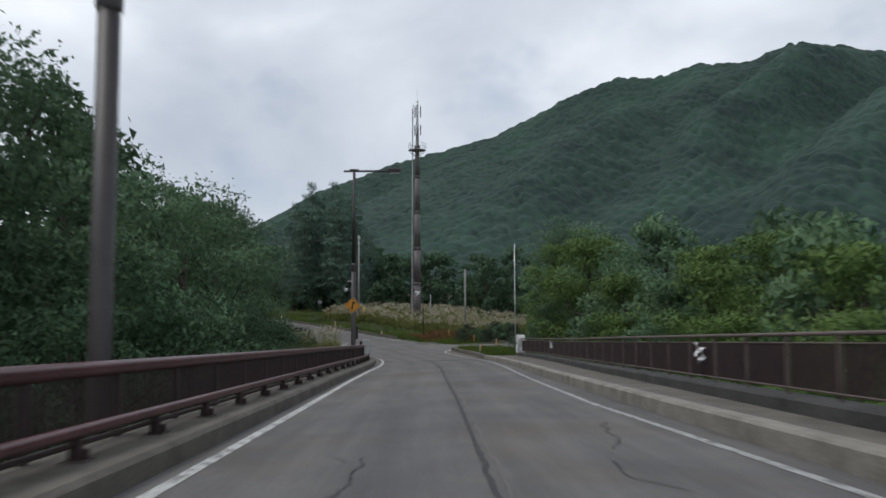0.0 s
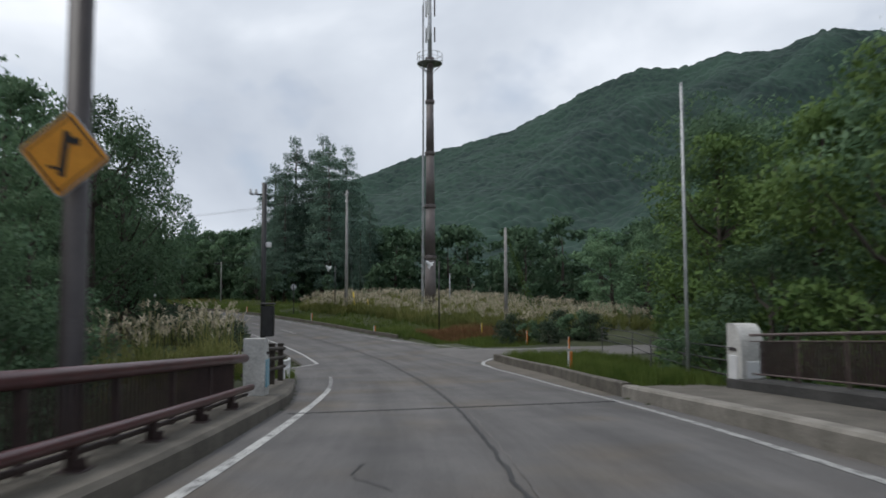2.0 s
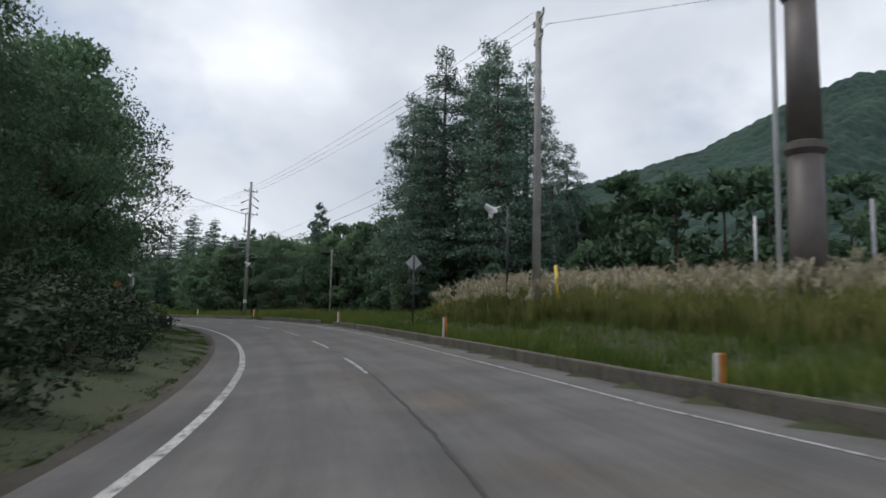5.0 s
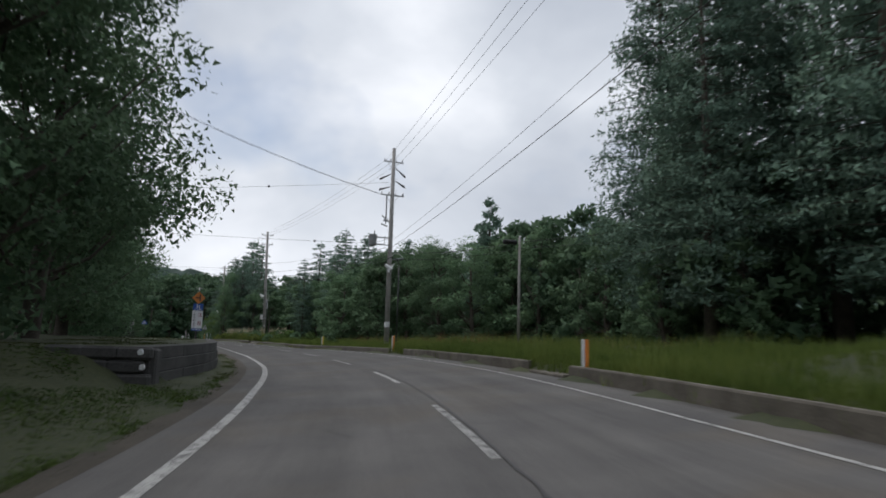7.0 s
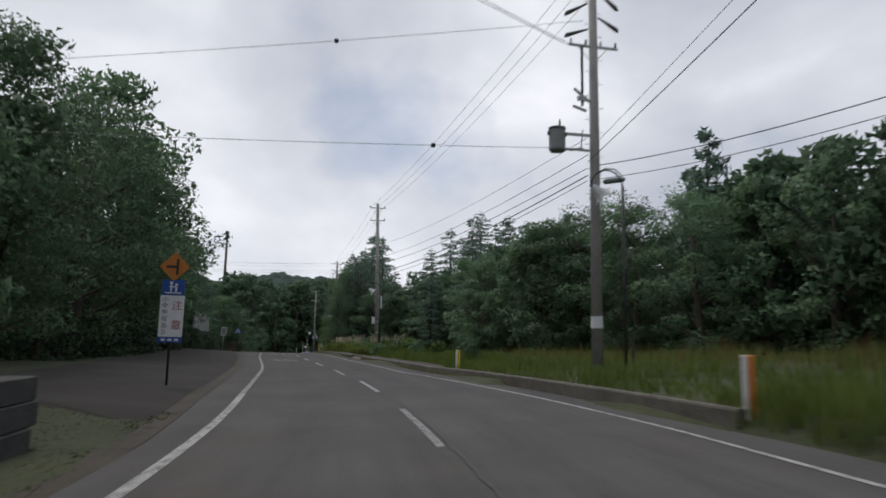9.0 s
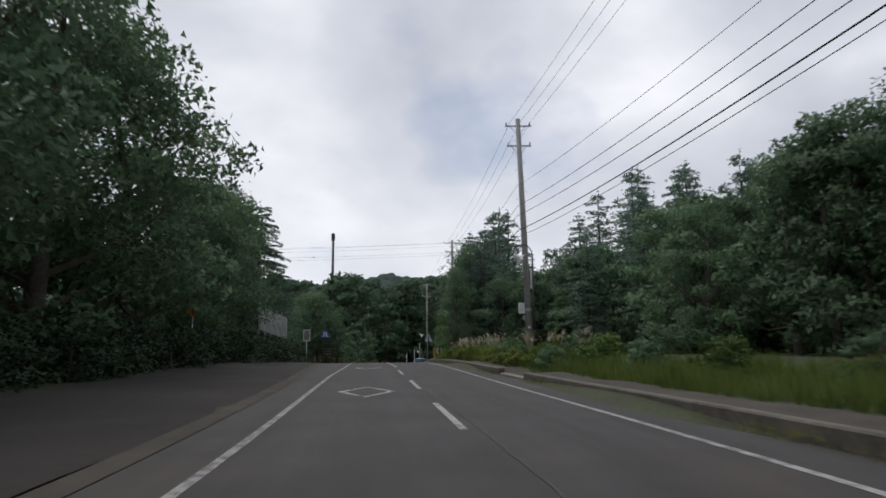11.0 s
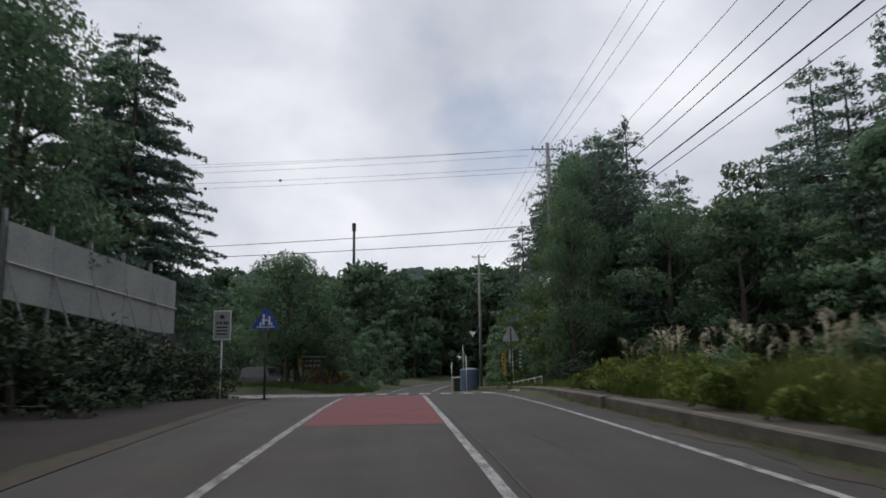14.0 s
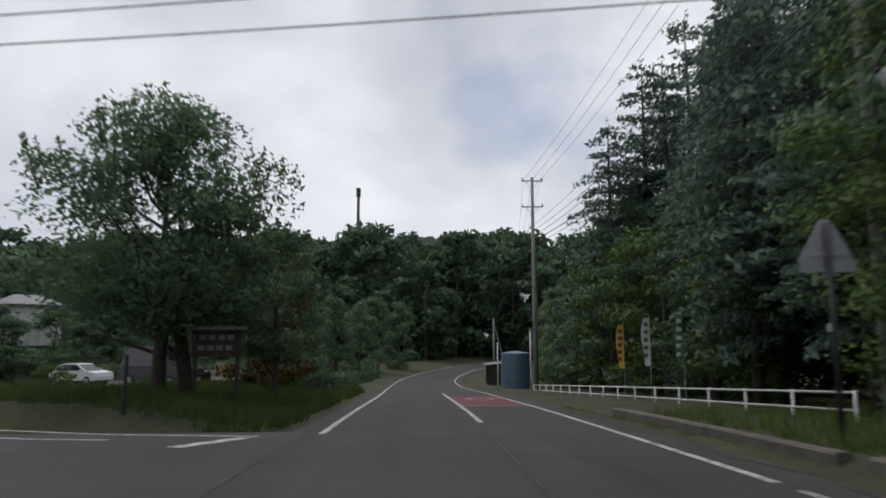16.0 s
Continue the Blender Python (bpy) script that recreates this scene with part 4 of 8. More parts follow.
# the dark seam along the middle and other cracks
seam = [(-30, -0.55), (5.5, -0.62), (9, -0.68), (16, -0.8), (30, -0.8), (37, -0.74), (44, -0.85), (54, -0.95), (59, -1.03), (65, -1.22), (76, -1.1), (88, -1.12), (100, -1.32), (120, -1.45), (140, -1.4), (165, -1.2), (190, -1.12), (200, -1.2), (222, -1.22), (245, -1.4)]
ribbon("seam_crack", seam[14:], 0.05, CRACK, 0.009, "thin dark seam along the middle of the asphalt", "crack", jag=0.04)
ribbon("seam_crack", seam[:15], 0.11, CRACK, 0.009, "dark open seam along the middle of the asphalt", "crack", jag=0.05)
ribbon("seam_edge", [(p[0], p[1] - 0.12) for p in seam[:11]], 0.05, ASPHALT_OLD, 0.008, "paler worn edge beside the seam", "crack", jag=0.06)
rng = random.Random(7)
for s0, n0, ls, ln in ((5.4, 0.8, 2.4, -0.15), (7.4, 0.75, 0.3, 0.3), (8.2, -2.4, 2.6, -0.4), (5.8, -2.3, 1.5, 0.2), (21.5, 0.35, 1.6, -0.2), (20.5, -2.3, 2.2, -0.5), (37.0, 0.4, 1.4, 0.3), (58.0, 0.9, 1.4, 0.6),
                       (59.5, 1.6, 2.4, -0.5), (58.5, 1.5, -0.2, -2.4), (54.6, -3.0, 0.3, -2.8), (60.2, -4.6, 1.2, -2.0), (61.0, 2.0, 1.6, 0.9), (66.5, 0.6, 1.8, 0.1), (94.5, -1.4, 0.25, -3.2), (93.4, -0.6, 0.2, 1.6), (112, 0.2, 1.2, 0.2), (126, 0.6, 1.6, 0.1),
                       (134, -2.2, 3.0, -0.2), (172, -2.4, 3.2, -0.3), (181.5, -0.2, 6, 0.1), (188, -2.0, 2.4, 0.3), (206, -2.3, 2.4, 0.2), (229.5, -3.6, 0.6, 2.4), (231, 1.2, 0.6, 2.2)):
    ribbon("crack", [(s0, n0), (s0 + ls * 0.5, n0 + ln * 0.5 + 0.1), (s0 + ls, n0 + ln)], 0.034, CRACK, 0.008, "fine branching crack in the asphalt", "crack", jag=0.2)


# ---- plants ----
LEAF_NORMALS = {}


def leaf_mesh(name, centres, size, rng, droop=0.3, thin=0.5, corners=4, lie=None):
    """Many small leaves, one bent blade of two triangles, or one narrow triangle, at each centre. lie: the way each leaf's upper side faces."""
    n = len(centres)
    a = rng.normal(size=(n, 3)); a[:, 2] -= droop
    a /= np.linalg.norm(a, axis=1)[:, None]
    b = np.cross(a, rng.normal(size=(n, 3)))
    b /= np.linalg.norm(b, axis=1)[:, None] + 1e-9
    sz = size * rng.uniform(0.6, 1.35, n)[:, None]
    c = np.asarray(centres)
    if lie is not None:
        b *= np.where((np.cross(b, a) * lie).sum(1) < 0, -1.0, 1.0)[:, None]
    up = np.cross(a, b) * sz * 0.12
    if corners == 4:
        v = np.stack([c - a * sz * 0.5, c + b * sz * thin * 0.5 + up, c + a * sz * 0.5, c - b * sz * thin * 0.5 + up], 1).reshape(-1, 3)
    else:
        v = np.stack([c - a * sz * 0.5, c + b * sz * thin + up, c + a * sz * 0.6], 1).reshape(-1, 3)
    k = corners
    f = np.arange(k * n).reshape(-1, k)
    me = bpy.data.meshes.new(name)
    me.vertices.add(k * n); me.vertices.foreach_set("co", v.ravel())
    me.loops.add(k * n); me.loops.foreach_set("vertex_index", f.ravel())
    me.polygons.add(n); me.polygons.foreach_set("loop_start", np.arange(n) * k); me.polygons.foreach_set("loop_total", np.full(n, k))
    me.update(calc_edges=True)
    if lie is not None:
        soft = lie + 0.18 * np.cross(b, a)
        soft = np.repeat(soft / np.linalg.norm(soft, axis=1)[:, None], k, axis=0)
        me.polygons.foreach_set("use_smooth", [True] * n)
        me.normals_split_custom_set_from_vertices(soft.tolist())
        LEAF_NORMALS[me.name] = soft
    return me


def unit(v):
    return v / (np.linalg.norm(v, axis=1)[:, None] + 1e-9)


def broadleaf(seed, high, wide, leaves, size, mat, bare=0.28, clumps=46, label="broadleaf tree with a dense dark green crown", bushy=False, corners=3, upright=0.0):
    """A tree with trunk, limbs and a crown of leaf clumps of uneven size. upright: how far twigs stand out of the top."""
    rng = np.random.default_rng(seed)
    tree = thing("shrub" if bushy else "tree", label, "shrub" if bushy else "tree")
    trunk, limb = Geo(), Geo()
    top = np.array([rng.normal() * 0.04 * high, rng.normal() * 0.04 * high, high * 0.8])
    r0 = 0.018 * high + 0.05
    pts = [np.array([0, 0, -0.6]), np.array([0, 0, 0.1]), top * [0.3, 0.6, 0.35] + [0, 0, 0], top * [0.8, 0.5, 0.65], top]
    trunk.tube(pts, [r0 * 1.5, r0 * 1.05, r0 * 0.8, r0 * 0.5, r0 * 0.15], 8)
    cs, rs = [], []
    for k in range(clumps):
        u = rng.uniform(0, 1)
        z = high * (bare + (1 - bare) * u)
        body = math.sin(math.pi * min(1, (u * 0.86 + 0.12))) ** 0.6
        rad = wide * body * math.sqrt(rng.uniform(0.12, 1.0)) * rng.uniform(0.75, 1.12)
        a = rng.uniform(0, 2 * math.pi)
        cs.append((rad * math.cos(a) + top[0] * u, rad * math.sin(a) + top[1] * u, z - 0.12 * rad))
        rs.append(wide * rng.uniform(0.20, 0.36))
    for k in range(0, clumps, 3):
        c = np.array(cs[k])
        h0 = max(0.15 * high, c[2] - 0.55 * np.hypot(c[0], c[1]) - 0.1 * high)
        t0 = np.array([top[0] * h0 / high, top[1] * h0 / high, h0])
        mid = (t0 + c) / 2 + [0, 0, -0.04 * high]
        limb.tube([t0, mid, c], [r0 * 0.38, r0 * 0.22, 0.012], 3, caps=False)
    per = leaves // clumps
    pts, lies = [], []
    for c, r in zip(cs, rs):
        d = unit(rng.normal(size=(per, 3)))
        out = np.array([c[0], c[1], 0.0]) / (math.hypot(c[0], c[1]) + 1e-6)
        lies.append(unit(d * 0.75 + out * 0.35 + [0, 0, 0.45]))
        d = d * (rng.uniform(0.25, 1, per) ** 0.45)[:, None] * r
        d[:, 2] *= 0.62
        pts.append(np.array(c) + d)
    stray = int(leaves * 0.08)
    d = unit(rng.normal(size=(stray, 3)))
    pick = rng.integers(0, clumps, stray)
    pts.append(np.array(cs)[pick] + d * np.array(rs)[pick][:, None] * rng.uniform(0.95, 1.2, stray)[:, None] * [1, 1, 0.7])
    lies.append(unit(d + [0, 0, 0.4]))
    if upright:
        for k in range(34):
            a, q = rng.uniform(0, 6.283), math.sqrt(rng.uniform(0, 1)) * wide * 0.86
            b0 = np.array([q * math.cos(a), q * math.sin(a), high * (0.97 - 0.34 * (q / wide) ** 2) - 0.5])
            d = np.array([math.cos(a) * 0.35 * q / wide, math.sin(a) * 0.35 * q / wide, 1.0])
            ln = upright * rng.uniform(0.5, 1.2)
            limb.tube([b0, b0 + d * ln], [0.02, 0.006], 3, caps=False)
            w = rng.uniform(0, 1, 26)
            pts.append(b0 + d * (w * ln)[:, None] + rng.normal(size=(26, 3)) * 0.13 * (1.15 - w)[:, None])
            lies.append(unit(rng.normal(size=(26, 3)) + [0, 0, 0.8]))
    part("trunk", trunk, BARK, tree, smooth=True)
    tagged(part("branching", limb, BARK, tree), kind="stuff")
    part("crown", leaf_mesh("crown", np.concatenate(pts), size, rng, corners=corners, lie=np.concatenate(lies)), mat, tree)
    return tree


def conifer(seed, high, wide, levels, mat=NEEDLES, bare=0.12, droop=0.25, ragged=0.3, size=0.5, label="tall dark conifer with drooping layered branches", whorl=6, fan=0.24, mess=0.3, dense=1.0, fluff=0.0):
    """A straight stem with whorls of drooping branches, each hung with sprays of needles."""
    rng = np.random.default_rng(seed)
    tree = thing("conifer", label, "tree")
    stem = Geo()
    r0 = 0.012 * high + 0.04
    stem.tube([(0, 0, -0.6), (0, 0, high * 0.5), (0.1, 0, high * 0.97)], [r0 * 1.3, r0 * 0.7, 0.02], 7)
    pts, lies, limb = [], [], Geo()
    for i in range(levels):
        u = (i + rng.uniform(-mess, mess)) / levels
        z = high * (bare + (1 - bare) * u)
        reach = wide * (1 - u) ** 0.48 * (0.55 + 0.45 * min(1, u * 6)) + 0.15
        for a in rng.uniform(0, 2 * math.pi, whorl if u < 0.75 else max(4, whorl - 2)):
            ln = reach * rng.uniform(1 - ragged * 1.6, 1.08)
            tip = np.array([math.cos(a) * ln, math.sin(a) * ln, -ln * droop * rng.uniform(0.5, 1.5) + 0.18 * ln])
            root = np.array([0, 0, z])
            if u < 0.9 and rng.uniform() < 0.8:
                mid = root + tip * 0.5 + [0, 0, 0.05 * ln]
                limb.tube([root, mid, root + tip], [0.035, 0.022, 0.008], 3, caps=False)
            k = max(4, int(ln * 10.5 / max(size, 0.2) * 0.5 * dense))
            w = rng.uniform(0.18, 1.0, k) ** 0.8
            side = np.array([-math.sin(a), math.cos(a), 0])
            spread_w = rng.normal(size=k) * fan * ln * (1.1 - w * 0.7)
            hang = np.abs(rng.normal(size=k))
            p = root + tip * w[:, None] + side * spread_w[:, None] + np.stack([0 * w, 0 * w, -hang * 0.16 * size * 2 + 0.05 * ln * np.sin(w * 3.1)], 1)
            if fluff:
                p[:, 2] += rng.normal(size=k) * fluff
            pts.append(p)
            lies.append(unit(np.array([math.cos(a), math.sin(a), 0.0]) * 0.55 + np.stack([0 * w, 0 * w, 0.85 - 0.55 * hang], 1) + rng.normal(size=(k, 3)) * 0.25))
    crown_tip = np.stack([rng.normal(size=14) * 0.08, rng.normal(size=14) * 0.08, high * (0.94 + 0.07 * rng.uniform(size=14))], 1)
    pts.append(crown_tip)
    lies.append(unit(rng.normal(size=(14, 3)) + [0, 0, 0.5]))
    part("trunk", stem, BARK, tree, smooth=True)
    tagged(part("branching", limb, BARK, tree), kind="stuff")
    part("crown", leaf_mesh("needles", np.concatenate(pts), size, rng, droop=0.5, thin=0.36, corners=3, lie=np.concatenate(lies)), mat, tree)
    return tree


def put(ob, x, y, dz=0.0, turn=0.0, scale=1.0, tall=None, lean=0.0):
    m = Matrix.Translation((x, y, ground_z(x, y) + dz)) @ Matrix.Rotation(turn, 4, "Z") @ Matrix.Rotation(radians(lean), 4, "X")
    return m @ Matrix.Diagonal((scale, scale, scale if tall is None else tall, 1))


PLANTED = {}
FULL_HEIGHT = {"larch_a": 20.0, "larch_b": 20.0, "larch_near": 20.0, "spruce": 18.0, "pine_far": 18.0, "fir": 16.0}
FAR_KINDS = ("far_a", "far_b", "pine_far")
FARS = {k: [] for k in FAR_KINDS}


def plant(kind, x, y, scale=1.0, tall=None, dz=-0.1, lean=0.0):
    """One more tree of a kind at (x, y), turned by its place."""
    ob = KINDS[kind]
    if kind in FAR_KINDS:
        turn = (x * 12.9898 + y * 78.233) % 6.283
        FARS[kind].append(put(ob, x, y, dz, turn, scale, tall, lean))
        return None
    turn = (x * 12.9898 + y * 78.233) % 6.283
    m = put(ob, x, y, dz, turn, scale, tall, lean)
    if kind not in PLANTED:
        PLANTED[kind] = True
        ob.matrix_basis = m
        return ob
    return copy_thing(ob, m @ Matrix.Diagonal([1 / v for v in ob.scale] + [1]))


# kinds: unit trees about 10 m high, scaled where they stand
KINDS = {
    "round_a": broadleaf(11, 10, 3.0, 5600, 0.25, LEAF),
    "round_b": broadleaf(12, 10, 2.7, 5400, 0.25, LEAF, bare=0.2),
    "open_a": broadleaf(13, 10, 3.2, 5200, 0.23, LEAF, bare=0.25, clumps=38, label="broadleaf tree with an open airy crown"),
    "thick_a": broadleaf(14, 10, 3.0, 5600, 0.27, LEAF, bare=0.04, clumps=56, label="dense broadleaf tree leafy to the ground"),
    "thick_b": broadleaf(15, 10, 2.8, 5400, 0.27, LEAF, bare=0.02, clumps=52, label="dense broadleaf tree leafy to the ground"),
    "bright_a": broadleaf(16, 10, 3.0, 5600, 0.26, LEAF_BRIGHT, bare=0.03, clumps=54, label="light green leafy tree beside the bridge"),
    "autumn": broadleaf(17, 10, 3.4, 4200, 0.32, LEAF_AUTUMN, bare=0.1, clumps=40, label="small tree with leaves turning brown and orange"),
    "cherry": broadleaf(18, 10, 4.4, 14000, 0.20, LEAF, bare=0.30, clumps=96, corners=3, upright=1.5, label="wide spreading dark green tree with ragged top"),
    "thick_near": broadleaf(51, 10, 3.0, 14000, 0.145, LEAF, bare=0.03, clumps=76, corners=3, label="dense broadleaf tree leafy to the ground"),
    "bright_near": broadleaf(52, 10, 3.0, 14000, 0.145, LEAF_BRIGHT, bare=0.03, clumps=76, corners=3, label="light green leafy tree beside the bridge"),
    "wide_near": broadleaf(53, 10, 3.4, 15500, 0.15, LEAF, bare=0.14, clumps=80, corners=3, label="spreading broadleaf tree overhanging the verge"),
    "far_a": broadleaf(19, 10, 3.8, 1550, 0.6, LEAF_FAR, bare=0.03, clumps=40, label="broadleaf tree in the wood's edge"),
    "far_b": broadleaf(20, 10, 3.3, 1450, 0.6, LEAF_FAR, bare=0.03, clumps=36, label="broadleaf tree in the wood's edge"),
    "larch_a": conifer(31, 20, 4.6, 44, size=0.31, ragged=0.30, mess=0.5, whorl=6, dense=0.95, label="tall dark larch with layered drooping branches"),
    "larch_near": conifer(33, 20, 4.4, 46, size=0.235, ragged=0.30, mess=0.9, whorl=6, dense=1.4, fluff=0.17, label="tall dark larch with fine drooping needles"),
    "larch_b": conifer(32, 20, 4.3, 42, size=0.31, ragged=0.34, mess=0.5, whorl=6, dense=0.95, label="tall dark larch with layered drooping branches"),
    "fir": conifer(35, 16, 4.3, 26, size=0.30, ragged=0.22, droop=0.36, bare=0.16, whorl=8, fan=0.20, mess=0.35, label="dark fir with broad layered boughs"),
    "spruce": conifer(33, 18, 5.2, 21, size=0.21, ragged=0.16, droop=0.36, bare=0.05, whorl=12, fan=0.12, mess=0.16, dense=2.6, label="spruce with long drooping branches"),
    "pine_far": conifer(34, 18, 3.8, 32, size=0.75, ragged=0.45, bare=0.2, label="ragged pine standing above the wood"),
    "hedge": broadleaf(41, 2.2, 1.5, 3000, 0.13, LEAF_DARK, bare=0.0, clumps=44, label="dense dark evergreen hedge bush", bushy=True),
    "hedge_b": broadleaf(42, 2.2, 1.7, 3000, 0.14, LEAF_DARK, bare=0.0, clumps=40, label="dense dark evergreen hedge bush", bushy=True),
    "shrub": broadleaf(43, 2.4, 1.7, 2000, 0.20, LEAF_BRIGHT, bare=0.0, clumps=30, label="light green shrub at the wood's edge", bushy=True),
    "weed": broadleaf(47, 1.3, 0.95, 900, 0.11, LEAF_WEED, bare=0.0, clumps=18, label="lush yellow-green weeds spilling over the kerb", bushy=True, upright=0.15),
    "shrub_dark": broadleaf(44, 2.6, 1.8, 2000, 0.22, LEAF, bare=0.0, clumps=30, label="dark green shrub at the wood's edge", bushy=True),
}


def grow(kind, s, n, scale=1.0, tall=None, dz=-0.1, lean=0.0):
    p = at(s, n)
    return plant(kind, p.x, p.y, scale, tall, dz, lean)


def reach_up(kind, s, n, top, wide=1.0):
    """A tree of a kind at (s, n) whose crown ends at the height top."""
    p = at(s, n)
    k = (top - ground_z(p.x, p.y)) / FULL_HEIGHT.get(kind, 10.0)
    return plant(kind, p.x, p.y, k * wide, k)


def reach_xy(kind, x, y, top, wide=1.0):
    k = (top - ground_z(x, y)) / FULL_HEIGHT.get(kind, 10.0)
    return plant(kind, x, y, k * wide, k)


# left of the bridge: dark trees rising from the gully
for s, n, kind, top in ((2, 17, "thick_a", 11), (9, 21, "thick_b", 13), (14, 17, "thick_near", 11), (20, 21, "round_a", 13.5), (20, 14.5, "thick_near", 9.5), (26, 16.5, "thick_near", 11), (27, 12.5, "thick_near", 7.0), (32, 16.0, "round_b", 10.2), (35, 12.6, "thick_near", 6.4),
                        (39, 16.5, "thick_near", 8.6), (42.5, 12.8, "thick_near", 6.9), (46, 15.5, "thick_near", 7.6), (48.5, 11.5, "thick_near", 5.0), (52, 14.5, "round_b", 6.0), (55.5, 12.0, "thick_near", 2.8), (57, 16, "thick_b", 5.0), (25, 26, "far_a", 14), (36, 27, "far_b", 12), (46, 26, "far_a", 9.5), (-6, 15, "thick_b", 10), (20, 9.8, "thick_near", 1.6), (27, 9.4, "thick_near", 1.0), (33.5, 9.2, "thick_near", 0.6), (40, 9.0, "thick_near", 0.2), (45.5, 8.8, "thick_near", -0.6)):
    reach_up(kind, s, n, top)
# past the bridge on the left: trees behind the hedge
for s, n, kind, top in ((61, 20, "thick_a", 5.5), (66, 25, "far_a", 9.5), (72, 18, "open_a", 9.5), (76, 24, "far_b", 12), (78, 14.5, "wide_near", 10.5), (84, 18, "thick_a", 12), (87, 12.5, "wide_near", 10.5), (92, 17.5, "thick_b", 12), (97, 14.5, "round_a", 8.5), (102, 16.5, "thick_a", 10.0), (104, 12.2, "wide_near", 9.5), (109, 14.0, "thick_near", 10.5),
                        (112, 11.2, "thick_near", 9.0), (116, 11.2, "wide_near", 11.0), (119, 12.5, "thick_b", 12), (123, 10.0, "wide_near", 11.0), (127, 11.5, "thick_a", 10.5), (131, 10.2, "wide_near", 11.5), (136, 11.5, "wide_near", 11.5), (141, 11.0, "thick_near", 9.2), (146, 12.0, "wide_near", 9.0), (151, 11.5, "thick_a", 6.5), (119, 18, "far_a", 13)):
    reach_up(kind, s, n, top)
for i in range(14):
    s = 72 + i * 2.35
    grow("hedge" if i % 2 else "hedge_b", s, 6.8 + 1.0 * math.sin(i * 1.9), 1.0 + 0.12 * math.sin(i * 2.3), 0.85)
    grow("hedge_b" if i % 2 else "hedge", s + 0.8, 9.2 + 0.8 * math.sin(i * 1.3), 1.15, 1.0)
for s, n in ((62.0, 8.5), (66.4, 7.0), (69.0, 6.2)):
    grow("hedge", s, n, 0.6)
# right of the bridge: bright bushes and trees from the gully
for s, n, kind, top in ((9, -12.5, "bright_near", 2.6), (14, -14.5, "thick_near", 3.4), (18, -11.8, "bright_near", 2.4), (22, -14.5, "thick_b", 3.2), (26, -11.6, "bright_near", 2.2), (29, -15.0, "bright_near", 3.6), (32, -11.8, "thick_b", 1.8), (35.5, -14.5, "bright_near", 3.4), (38, -11.6, "bright_near", 2.0),
                        (42, -13.6, "thick_near", 3.6), (45.5, -12.6, "bright_near", 4.6), (48.5, -14.5, "thick_near", 5.6), (51.5, -13.5, "bright_near", 4.8), (54, -17.5, "thick_b", 5.2), (56.5, -13.8, "thick_near", 0.6), (52.5, -10.8, "bright_near", -0.6), (56, -11.8, "thick_near", -1.6), (59.5, -13.2, "bright_near", -1.8), (62.5, -16.5, "thick_near", -1.4), (49, -10.2, "thick_near", 0.8), (59, -20, "bright_near", 3.0), (47, -19.5, "thick_b", 6.2), (62, -25, "thick_near", 3.0),
                        (2, -13, "thick_near", 3.2), (-6, -13, "bright_near", 2.5), (18, -22, "far_a", 4.5), (30, -24, "far_b", 5.2), (42, -26, "far_a", 6.2), (54, -30, "far_b", 5.5), (66, -36, "far_a", 3.5), (9, -9.0, "thick_b", 0.6), (14, -9.2, "bright_near", 0.8), (21, -9.4, "bright_near", 0.4), (28, -9.6, "thick_near", 0.2), (34, -9.8, "bright_near", 0.0), (41, -10.0, "thick_b", -0.2)):
    reach_up(kind, s, n, top, 1.0 if top > 1.2 else 1.15)
for s, n, k in ((57.5, -12.5, 0.6), (60.0, -14.5, 0.75), (62.5, -17.5, 0.9), (73, -14.5, 0.5), (71.5, -17, 0.75)):
    grow("shrub_dark", s, n, k)
for s, n, k in ((70.9, -11.8, 0.5), (70.4, -14.4, 0.65), (73.2, -13.0, 0.6), (72.8, -16.6, 0.85), (75.6, -15.0, 0.7), (70.6, -17.5, 0.8)):
    grow("hedge_b", s, n, k)
for s, n, kind, top in ((56.5, -16.8, "thick_near", 6.6), (60.5, -19.0, "bright_near", 7.0), (60.0, -16.0, "bright_near", 3.2), (64.0, -22.0, "thick_near", 5.0)):
    reach_up(kind, s, n, top, 1.15)
for s, n, kind, top in ((56.0, -13.6, "bright_near", 5.0), (58.5, -15.5, "thick_near", 7.6), (62.5, -18.5, "bright_near", 5.6), (66.5, -24.0, "thick_near", 5.5)):
    reach_up(kind, s, n, top, 1.05)
for x, y, kind, top in ((-35.5, 75.5, "thick_near", 5.8), (-31.5, 72.0, "bright_near", 6.6), (-39.0, 78.5, "thick_b", 3.4), (-45.5, 86.0, "thick_a", 4.4), (-41.0, 83.0, "thick_b", 4.4), (-52.0, 98.0, "thick_a", 6.0), (-33.0, 79.0, "thick_a", 8.0)):
    reach_xy(kind, x, y, top, 1.15)
# larches behind the field
for x, y, top in ((-100.2, 93.2, 23.0), (-91.8, 92.4, 20.6), (-96.0, 95.0, 23.0), (-103.6, 92.0, 19.0), (-87.0, 94.0, 9.0), (-101.5, 98.0, 21.5), (-95.5, 99.5, 22.0), (-106.2, 95.5, 15.5), (-89.5, 98.5, 12.5), (-98.4, 89.8, 16.0)):
    reach_xy("larch_near", x, y, top)
for x, y, k in ((-102, 90.5, 0.5), (-96.5, 90, 0.45), (-90, 91, 0.42), (-84, 93, 0.45), (-79, 96, 0.5), (-107, 94, 0.5)):
    plant("thick_b", x, y, k)
